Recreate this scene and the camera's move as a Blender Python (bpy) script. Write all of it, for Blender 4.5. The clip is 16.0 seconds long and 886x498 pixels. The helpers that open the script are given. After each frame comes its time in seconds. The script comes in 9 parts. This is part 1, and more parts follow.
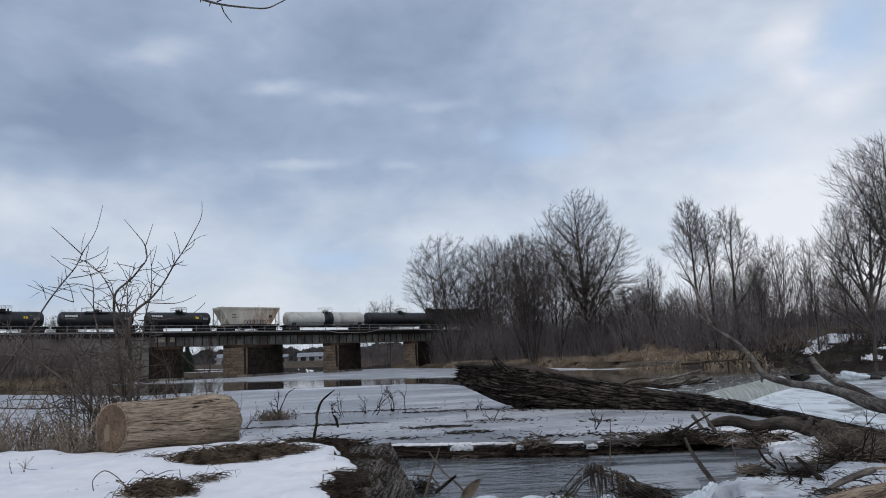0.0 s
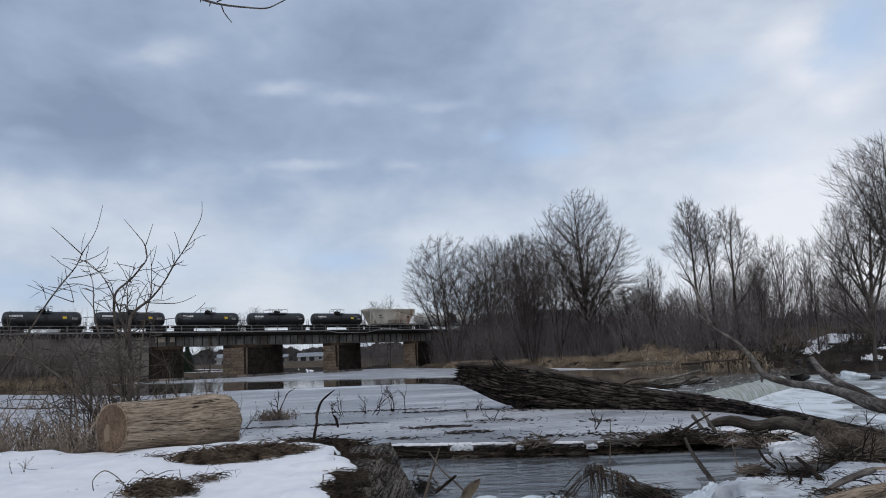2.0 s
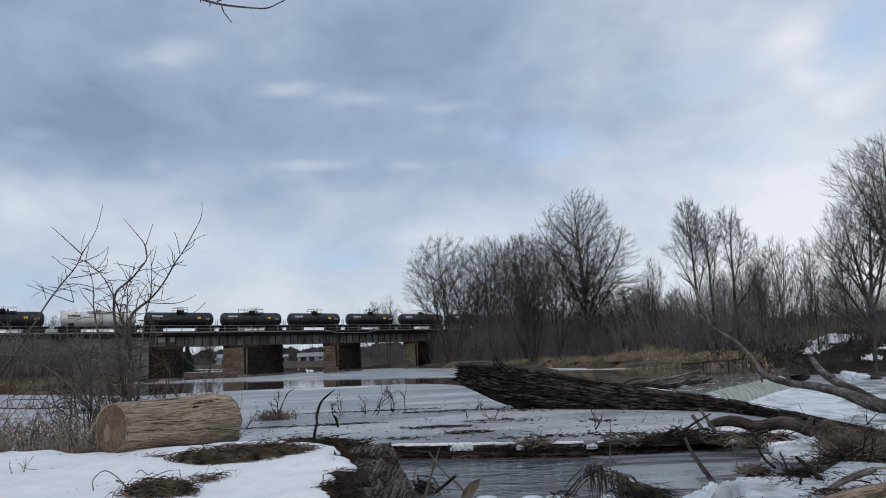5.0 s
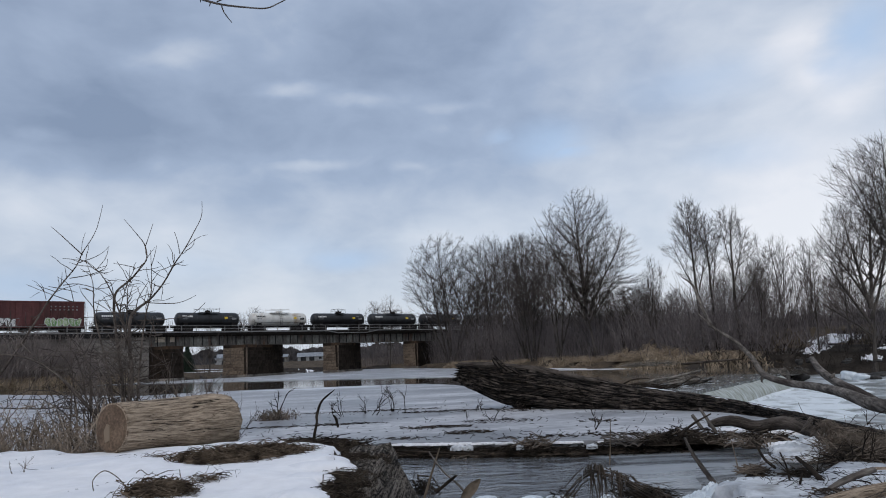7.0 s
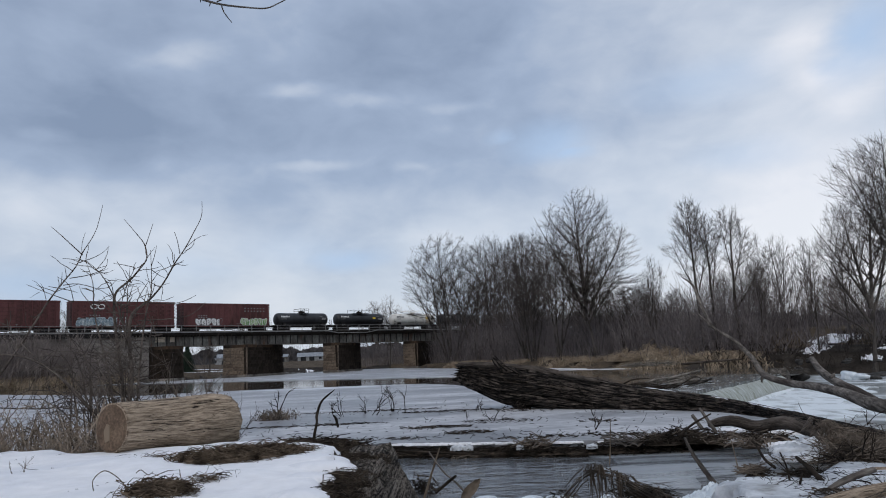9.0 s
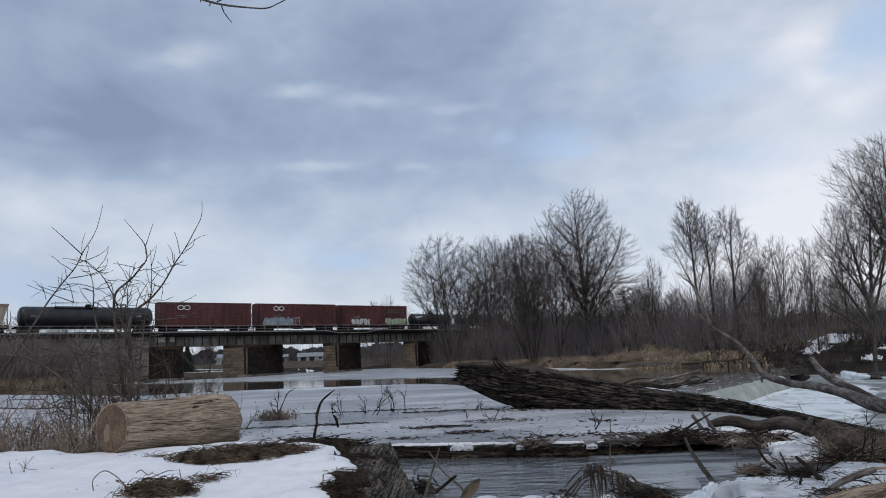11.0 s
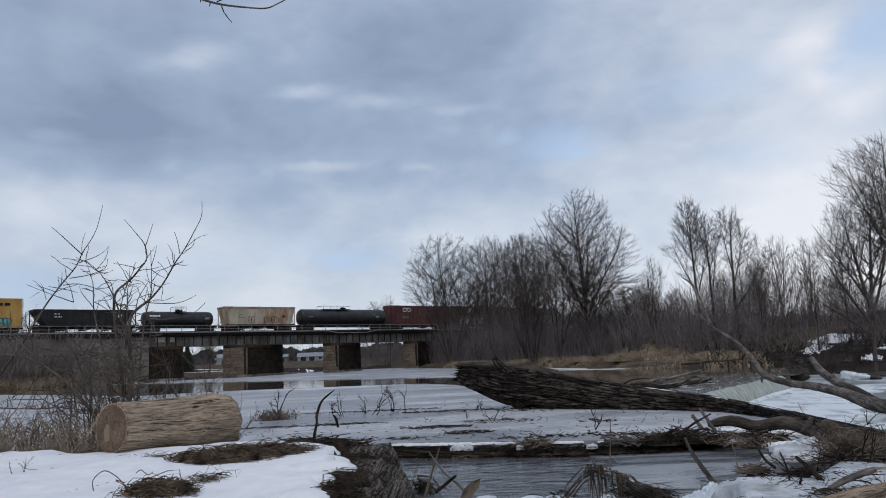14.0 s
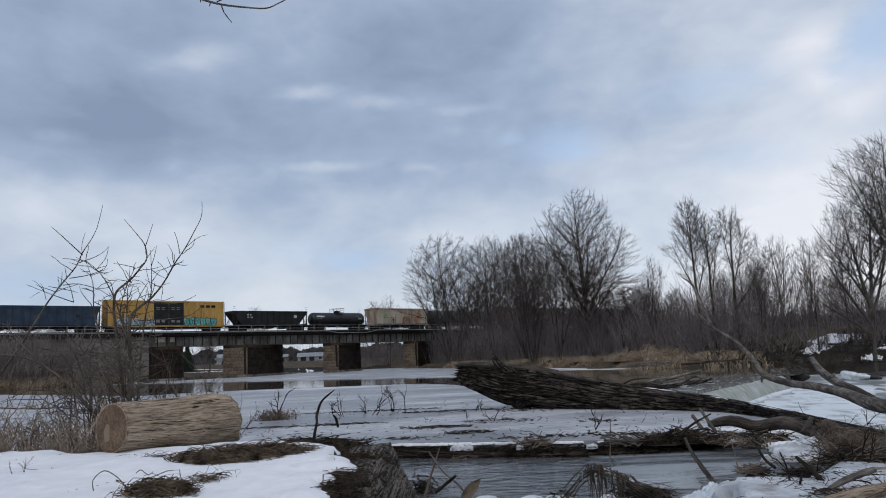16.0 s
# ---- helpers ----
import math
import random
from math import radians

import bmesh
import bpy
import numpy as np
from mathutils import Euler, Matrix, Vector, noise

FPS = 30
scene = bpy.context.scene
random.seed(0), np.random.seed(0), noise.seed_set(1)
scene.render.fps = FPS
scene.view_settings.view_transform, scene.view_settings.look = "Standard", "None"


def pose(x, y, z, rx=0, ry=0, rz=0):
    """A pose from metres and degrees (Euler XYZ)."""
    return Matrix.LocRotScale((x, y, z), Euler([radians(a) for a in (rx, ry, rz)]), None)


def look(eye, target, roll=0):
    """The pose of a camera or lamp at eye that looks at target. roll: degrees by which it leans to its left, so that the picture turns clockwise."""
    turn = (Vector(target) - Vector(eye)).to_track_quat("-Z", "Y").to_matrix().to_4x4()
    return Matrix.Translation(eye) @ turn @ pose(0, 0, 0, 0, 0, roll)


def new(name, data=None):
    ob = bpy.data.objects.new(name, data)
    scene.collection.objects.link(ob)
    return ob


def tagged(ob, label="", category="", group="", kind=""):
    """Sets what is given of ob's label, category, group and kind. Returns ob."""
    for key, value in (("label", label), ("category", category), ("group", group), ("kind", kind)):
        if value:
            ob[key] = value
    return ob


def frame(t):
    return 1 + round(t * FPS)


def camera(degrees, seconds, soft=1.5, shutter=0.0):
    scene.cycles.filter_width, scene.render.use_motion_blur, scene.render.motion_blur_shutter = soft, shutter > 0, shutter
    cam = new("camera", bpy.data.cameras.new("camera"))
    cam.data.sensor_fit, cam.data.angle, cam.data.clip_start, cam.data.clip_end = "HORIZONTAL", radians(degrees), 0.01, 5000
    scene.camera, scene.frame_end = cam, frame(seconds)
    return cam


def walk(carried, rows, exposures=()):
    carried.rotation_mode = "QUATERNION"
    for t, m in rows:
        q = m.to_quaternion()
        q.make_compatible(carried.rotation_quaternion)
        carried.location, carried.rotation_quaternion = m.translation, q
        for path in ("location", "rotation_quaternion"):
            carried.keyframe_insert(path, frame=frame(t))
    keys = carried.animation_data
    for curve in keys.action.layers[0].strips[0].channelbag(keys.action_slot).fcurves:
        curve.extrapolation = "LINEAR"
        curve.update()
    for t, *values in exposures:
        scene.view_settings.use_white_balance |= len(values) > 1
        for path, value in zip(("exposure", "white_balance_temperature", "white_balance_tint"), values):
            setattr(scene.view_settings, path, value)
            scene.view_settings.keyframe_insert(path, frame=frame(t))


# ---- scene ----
cam = camera(58.498, 16.0, soft=1.0)
EYE = (0.0, 0.0, 1.7)
AIM = (0.0, 100.0, 1.7 + 13.8)
walk(cam, [(0.0, look(EYE, AIM, -2.43)), (16.0, look(EYE, AIM, -2.43))])

# ---------------------------------------------------------------- light
SUN_EL, SUN_AZ = radians(48), radians(203)      # azimuth clockwise from +y
world = bpy.data.worlds.new("winter_sky")
scene.world = world
world.use_nodes = True
wn = world.node_tree.nodes
sky = wn.new("ShaderNodeTexSky")
sky.sky_type = "NISHITA"
sky.sun_disc = False
sky.sun_elevation, sky.sun_rotation = SUN_EL, SUN_AZ
sky.air_density, sky.dust_density, sky.ozone_density = 1.0, 1.5, 1.5
wn["Background"].inputs["Strength"].default_value = 0.11
world.node_tree.links.new(sky.outputs[0], wn["Background"].inputs["Color"])

sun_data = bpy.data.lights.new("sun", "SUN")
sun_data.energy, sun_data.angle, sun_data.color = 5.1, radians(40), (1.0, 0.88, 0.735)
sun = new("sun", sun_data)
sun.matrix_world = look((60 * math.sin(SUN_AZ), 60 * math.cos(SUN_AZ), 60 * math.tan(SUN_EL)), (0, 0, 0))
scene.view_settings.exposure = 0.0

# ---------------------------------------------------------------- mesh tools
class Buf:
    """Vertices and faces gathered by hand, turned into one mesh at the end."""

    def __init__(self):
        self.v, self.f, self.m = [], [], []

    def face(self, idx, slot=0):
        self.f.append(tuple(idx))
        self.m.append(slot)

    def box(self, x0, x1, y0, y1, z0, z1, slot=0, mat4=None, taper=0.0):
        b = len(self.v)
        t = taper
        pts = [(x0, y0, z0), (x1, y0, z0), (x1, y1, z0), (x0, y1, z0),
               (x0 + t, y0 + t, z1), (x1 - t, y0 + t, z1), (x1 - t, y1 - t, z1), (x0 + t, y1 - t, z1)]
        if mat4 is not None:
            pts = [tuple(mat4 @ Vector(p)) for p in pts]
        self.v += pts
        for q in ((3, 2, 1, 0), (4, 5, 6, 7), (0, 1, 5, 4), (1, 2, 6, 5), (2, 3, 7, 6), (3, 0, 4, 7)):
            self.face([b + i for i in q], slot)

    def tube(self, pts, rads, n=5, slot=0, cap=True, rough=0.0, rnd=None):
        base = len(self.v)
        k = len(pts)
        pts = [Vector(p) for p in pts]
        d = (pts[1] - pts[0]).normalized()
        a = d.cross(Vector((0.31, 0.17, 0.93)))
        if a.length < 0.05:
            a = d.cross(Vector((1, 0, 0)))
        a.normalize()
        for i in range(k):
            if i < k - 1:
                dn = pts[i + 1] - pts[i]
                if dn.length > 1e-9:
                    d = dn.normalized()
            a = (a - d * a.dot(d)).normalized()
            b = d.cross(a)
            r, p = rads[i], pts[i]
            for j in range(n):
                w = 6.2832 * j / n
                rr = r * (1 + rough * (rnd.random() * 2 - 1)) if rough else r
                q = p + a * (rr * math.cos(w)) + b * (rr * math.sin(w))
                self.v.append((q.x, q.y, q.z))
        for i in range(k - 1):
            for j in range(n):
                j2 = (j + 1) % n
                self.face((base + i * n + j, base + i * n + j2, base + (i + 1) * n + j2, base + (i + 1) * n + j), slot)
        if cap and n > 3:
            self.face([base + j for j in reversed(range(n))], slot)
            self.face([base + (k - 1) * n + j for j in range(n)], slot)

    def rod(self, p, q, r, n=6, slot=0):
        self.tube([p, q], [r, r], n, slot)

    def lathe(self, prof, n=24, axis="x", slot=0, origin=(0, 0, 0)):
        """prof: pairs of place along the axis and radius."""
        base = len(self.v)
        for s, r in prof:
            for j in range(n):
                w = 6.2832 * j / n
                c, d = r * math.cos(w), r * math.sin(w)
                p = (s, c, d) if axis == "x" else ((c, s, d) if axis == "y" else (c, d, s))
                self.v.append(tuple(p[i] + origin[i] for i in range(3)))
        for i in range(len(prof) - 1):
            for j in range(n):
                j2 = (j + 1) % n
                self.face((base + i * n + j, base + i * n + j2, base + (i + 1) * n + j2, base + (i + 1) * n + j), slot)
        self.face([base + j for j in reversed(range(n))], slot)
        self.face([base + (len(prof) - 1) * n + j for j in range(n)], slot)

    def prism(self, poly, z0, z1, slot=0, axis="z", mat4=None):
        """A closed outline swept from z0 to z1 (along z, or along y for outlines in x and z)."""
        base, n = len(self.v), len(poly)
        for z in (z0, z1):
            for a, b in poly:
                p = (a, b, z) if axis == "z" else (a, z, b)
                if mat4 is not None:
                    p = tuple(mat4 @ Vector(p))
                self.v.append(p)
        self.face([base + i for i in reversed(range(n))], slot)
        self.face([base + n + i for i in range(n)], slot)
        for i in range(n):
            j = (i + 1) % n
            self.face((base + i, base + j, base + n + j, base + n + i), slot)

    def mesh(self, name, mats, smooth=False):
        me = bpy.data.meshes.new(name)
        me.from_pydata(self.v, [], self.f)
        for m in (mats if isinstance(mats, (list, tuple)) else [mats]):
            me.materials.append(m)
        if any(self.m):
            me.polygons.foreach_set("material_index", self.m)
        if smooth:
            me.polygons.foreach_set("use_smooth", [True] * len(self.f))
        me.update()
        return me


def tidy(me):
    bm = bmesh.new()
    bm.from_mesh(me)
    bmesh.ops.recalc_face_normals(bm, faces=bm.faces)
    bm.to_mesh(me)
    bm.free()
    return me


FRAMES = {}                                      # the resting pose of a mesh built along its own axis


def part(name, buf, mats, parent=None, label="", smooth=False, m=None):
    """One mesh object under a thing or a part (buf: a Buf or a ready mesh)."""
    me = buf if isinstance(buf, bpy.types.Mesh) else tidy(buf.mesh(name, mats, smooth))
    m = FRAMES.get(me.name) if m is None else m
    ob = new(name, me)
    if parent is not None:
        ob.parent = parent
    if m is not None:
        ob.matrix_basis = m
    return tagged(ob, label)


def thing(name, m, label, category, group="", kind=""):
    ob = new(name)
    ob.empty_display_size = 0.2
    ob.matrix_basis = m
    return tagged(ob, label, category, group, kind)


# ---------------------------------------------------------------- materials
def mat(name, c1, c2, scale=2.0, rough=0.8, bump=0.3, bscale=18.0, metal=0.0, stretch=(1, 1, 1), c3=None, amount=0.35,
        spec=0.3, rand=0.0, dist=0.02, detail=6.0, ramp=(0.35, 0.65), fine=0.45, rough2=None):
    m = bpy.data.materials.new(name)
    m.use_nodes = True
    nt = m.node_tree
    nd, ln = nt.nodes, nt.links.new
    bsdf = nd["Principled BSDF"]
    tc = nd.new("ShaderNodeTexCoord")
    mp = nd.new("ShaderNodeMapping")
    mp.inputs["Scale"].default_value = stretch
    ln(tc.outputs["Object"], mp.inputs["Vector"])
    n1 = nd.new("ShaderNodeTexNoise")
    n1.inputs["Scale"].default_value, n1.inputs["Detail"].default_value = scale, detail
    n1.inputs["Distortion"].default_value = 0.4
    n2 = nd.new("ShaderNodeTexNoise")
    n2.inputs["Scale"].default_value, n2.inputs["Detail"].default_value = bscale, 5.0
    ln(mp.outputs[0], n1.inputs["Vector"])
    ln(mp.outputs[0], n2.inputs["Vector"])
    r1 = nd.new("ShaderNodeValToRGB")
    r1.color_ramp.elements[0].position, r1.color_ramp.elements[1].position = ramp
    r1.color_ramp.elements[0].color, r1.color_ramp.elements[1].color = (*c1, 1), (*c2, 1)
    ln(n1.outputs["Fac"], r1.inputs["Fac"])
    col = r1.outputs["Color"]
    # fine grain
    mr = nd.new("ShaderNodeMapRange")
    mr.inputs["From Min"].default_value, mr.inputs["From Max"].default_value = 0.3, 0.7
    mr.inputs["To Min"].default_value, mr.inputs["To Max"].default_value = 1 - fine, 1 + fine * 0.7
    ln(n2.outputs["Fac"], mr.inputs["Value"])
    mx = nd.new("ShaderNodeVectorMath")
    mx.operation = "SCALE"
    ln(col, mx.inputs[0])
    ln(mr.outputs[0], mx.inputs["Scale"])
    col = mx.outputs[0]
    if c3:
        n3 = nd.new("ShaderNodeTexNoise")
        n3.inputs["Scale"].default_value, n3.inputs["Detail"].default_value = scale * 0.37, 8.0
        n3.inputs["Roughness"].default_value = 0.65
        ln(mp.outputs[0], n3.inputs["Vector"])
        r3 = nd.new("ShaderNodeValToRGB")
        r3.color_ramp.elements[0].position, r3.color_ramp.elements[1].position = 0.62 - amount * 0.3, 0.70 - amount * 0.2
        ln(n3.outputs["Fac"], r3.inputs["Fac"])
        m3 = nd.new("ShaderNodeMix")
        m3.data_type = "RGBA"
        ln(r3.outputs["Color"], m3.inputs[0])
        ln(col, m3.inputs[6])
        m3.inputs[7].default_value = (*c3, 1)
        col = m3.outputs[2]
    if rand:
        oi = nd.new("ShaderNodeObjectInfo")
        hs = nd.new("ShaderNodeHueSaturation")
        rr = nd.new("ShaderNodeMapRange")
        rr.inputs["To Min"].default_value, rr.inputs["To Max"].default_value = 1 - rand, 1 + rand
        ln(oi.outputs["Random"], rr.inputs["Value"])
        ln(rr.outputs[0], hs.inputs["Value"])
        ln(col, hs.inputs["Color"])
        col = hs.outputs[0]
    ln(col, bsdf.inputs["Base Color"])
    bsdf.inputs["Roughness"].default_value = rough
    if rough2 is not None:
        rq = nd.new("ShaderNodeMapRange")
        rq.inputs["From Min"].default_value, rq.inputs["From Max"].default_value = 0.35, 0.65
        rq.inputs["To Min"].default_value, rq.inputs["To Max"].default_value = rough, rough2
        ln(n1.outputs["Fac"], rq.inputs["Value"])
        ln(rq.outputs[0], bsdf.inputs["Roughness"])
    bsdf.inputs["Metallic"].default_value = metal
    bsdf.inputs["Specular IOR Level"].default_value = spec
    if bump:
        bp = nd.new("ShaderNodeBump")
        bp.inputs["Strength"].default_value, bp.inputs["Distance"].default_value = bump, dist
        ln(n2.outputs["Fac"], bp.inputs["Height"])
        ln(bp.outputs[0], bsdf.inputs["Normal"])
    return m


M_SNOW = mat("snow", (0.77, 0.785, 0.825), (0.885, 0.885, 0.90), 0.8, 0.75, 0.6, 5, fine=0.06, dist=0.06, spec=0.2)
M_EARTH = mat("earth_and_dead_grass", (0.055, 0.043, 0.032), (0.14, 0.108, 0.075), 0.5, 0.95, 0.6, 6, c3=(0.085, 0.067, 0.05), amount=0.15, dist=0.1, spec=0.06)
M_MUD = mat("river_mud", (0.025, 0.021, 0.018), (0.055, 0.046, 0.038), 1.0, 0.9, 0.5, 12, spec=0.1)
M_OLDSNOW = mat("old_wet_snow", (0.38, 0.405, 0.44), (0.72, 0.745, 0.77), 2.2, 0.5, 0.8, 7, fine=0.2, dist=0.08, spec=0.3, c3=(0.25, 0.25, 0.25), amount=0.08)
M_ICE = mat("river_ice", (0.212, 0.215, 0.226), (0.485, 0.488, 0.505), 0.30, 0.30, 0.4, 6.0, stretch=(0.55, 1.15, 1), fine=0.34, spec=0.5,
            c3=(0.70, 0.72, 0.75), amount=0.22, rough2=0.6, ramp=(0.41, 0.585), detail=13)
M_STONE = mat("limestone", (0.135, 0.103, 0.078), (0.265, 0.205, 0.152), 0.8, 0.9, 0.6, 7, rand=0.28, c3=(0.07, 0.055, 0.043), amount=0.35, dist=0.04)
M_WALLSTONE = mat("grey_weathered_limestone", (0.15, 0.134, 0.12), (0.30, 0.27, 0.238), 0.8, 0.9, 0.6, 7, rand=0.28, c3=(0.05, 0.043, 0.037), amount=0.3, dist=0.04)
# soot stains plus shade put into the colour, for pier flanks and under-deck stone
M_STAINSHADE = mat("stained_shaded_stone", (0.016, 0.013, 0.011), (0.052, 0.039, 0.030), 0.5, 0.9, 0.5, 7, rand=0.3, spec=0.1, stretch=(1, 1, 0.25), c3=(0.105, 0.066, 0.042), amount=0.22, dist=0.03)
M_MORTAR = mat("mortar", (0.10, 0.09, 0.08), (0.17, 0.15, 0.13), 1.2, 0.95, 0.3, 12)
M_GIRDER = mat("weathered_girder_steel", (0.075, 0.066, 0.058), (0.19, 0.185, 0.165), 1.1, 0.8, 0.2, 10, stretch=(1, 1, 0.25), c3=(0.10, 0.05, 0.03), amount=0.3)
M_DARKSTEEL = mat("dark_steel", (0.014, 0.013, 0.013), (0.035, 0.031, 0.029), 2, 0.75, 0.2, 14, spec=0.15)
M_TIE = mat("creosoted_timber", (0.016, 0.014, 0.012), (0.04, 0.034, 0.028), 2, 0.9, 0.3, 10, spec=0.1)
M_RAILTIMBER = mat("grey_deck_timber", (0.07, 0.066, 0.062), (0.15, 0.141, 0.131), 2, 0.9, 0.2, 10, stretch=(0.3, 1, 1))
M_RAILSTEEL = mat("galvanised_rail", (0.20, 0.20, 0.20), (0.34, 0.33, 0.32), 3, 0.55, 0.1, 20, metal=0.4)
M_BALLAST = mat("ballast", (0.12, 0.11, 0.10), (0.24, 0.22, 0.20), 3, 0.95, 0.8, 9)
M_TANK = mat("black_tank_paint", (0.012, 0.013, 0.015), (0.026, 0.027, 0.03), 0.7, 0.45, 0.06, 8, c3=(0.05, 0.045, 0.04), amount=0.15, spec=0.45, rand=0.25, fine=0.12)
M_TANKWHITE = mat("white_tank_paint", (0.62, 0.60, 0.55), (0.78, 0.77, 0.73), 0.8, 0.5, 0.05, 8, c3=(0.38, 0.27, 0.17), amount=0.3, fine=0.12)
M_TANKGREY = mat("pale_grey_tank_paint", (0.54, 0.545, 0.51), (0.66, 0.66, 0.62), 0.8, 0.5, 0.05, 8, c3=(0.32, 0.28, 0.24), amount=0.2, fine=0.12)
M_HOPPER = mat("cream_hopper_paint", (0.36, 0.305, 0.235), (0.53, 0.46, 0.365), 0.9, 0.6, 0.08, 9, stretch=(1, 1, 0.35), c3=(0.30, 0.16, 0.09), amount=0.3, fine=0.12)
M_CREAM = mat("pale_cream_paint", (0.42, 0.39, 0.33), (0.60, 0.56, 0.48), 0.9, 0.6, 0.08, 9, stretch=(1, 1, 0.35), c3=(0.30, 0.18, 0.11), amount=0.22, fine=0.12)
M_RUSTROOF = mat("rusted_roof", (0.22, 0.12, 0.08), (0.42, 0.34, 0.27), 1.1, 0.8, 0.1, 9)
M_OXIDE = mat("oxide_red_boxcar_paint", (0.095, 0.033, 0.033), (0.145, 0.052, 0.050), 0.8, 0.6, 0.08, 9, stretch=(1, 1, 0.4), c3=(0.06, 0.025, 0.02), amount=0.25, rand=0.12, fine=0.12)
M_YELLOW = mat("yellow_boxcar_paint", (0.45, 0.265, 0.068), (0.58, 0.36, 0.105), 0.8, 0.6, 0.06, 9, stretch=(1, 1, 0.4), c3=(0.30, 0.16, 0.05), amount=0.2, fine=0.12)
M_BLUEBLACK = mat("dark_blue_car_paint", (0.0192, 0.0352, 0.0640), (0.0384, 0.0608, 0.0960), 0.8, 0.55, 0.06, 9, fine=0.12)
M_CARBLACK = mat("black_car_paint", (0.010, 0.011, 0.011), (0.022, 0.022, 0.022), 0.8, 0.6, 0.06, 9, fine=0.12)
M_WHITE = mat("white_stencil_paint", (0.62, 0.62, 0.60), (0.8, 0.8, 0.78), 3, 0.7, 0.0, 20, fine=0.2)
M_YELMARK = mat("yellow_placard", (0.70, 0.48, 0.04), (0.85, 0.62, 0.08), 3, 0.6, 0.0, 20, fine=0.1)
M_TEAL = mat("teal_spray_paint", (0.05, 0.30, 0.28), (0.25, 0.52, 0.46), 1.4, 0.6, 0.0, 6)
M_PALEBLUE = mat("pale_blue_spray_paint", (0.13, 0.19, 0.23), (0.36, 0.42, 0.44), 1.6, 0.6, 0.0, 6)
M_PALEGREY = mat("pale_grey_spray_paint", (0.32, 0.38, 0.42), (0.58, 0.62, 0.62), 1.6, 0.6, 0.0, 6)
M_CARGREY = mat("grey_spray_paint", (0.10, 0.10, 0.10), (0.22, 0.22, 0.22), 1.6, 0.6, 0.0, 6)
M_GREENSPRAY = mat("green_spray_paint", (0.14, 0.30, 0.10), (0.50, 0.58, 0.36), 1.6, 0.6, 0.0, 6)
M_BARK = mat("grey_winter_bark", (0.045, 0.040, 0.037), (0.115, 0.101, 0.090), 3, 0.95, 0.5, 25, stretch=(1, 1, 0.3), rand=0.15, spec=0.08)
M_TWIG = mat("winter_twigs", (0.0576, 0.0504, 0.0492), (0.1200, 0.1032, 0.0960), 0.6, 0.95, 0.0, 8, rand=0.15, spec=0.06)
M_PALEBRUSH = mat("dry_pale_brush", (0.14, 0.118, 0.112), (0.33, 0.285, 0.265), 0.25, 0.95, 0.0, 3, spec=0.05)
M_FARWOOD = mat("far_leafless_wood", (0.060, 0.056, 0.057), (0.10, 0.093, 0.092), 0.15, 0.95, 0.0, 2, stretch=(1, 1, 0.2), spec=0.05)
M_BRUSH = mat("purple_brown_brush", (0.088, 0.078, 0.080), (0.225, 0.198, 0.194), 0.25, 0.95, 0.0, 3, spec=0.05)


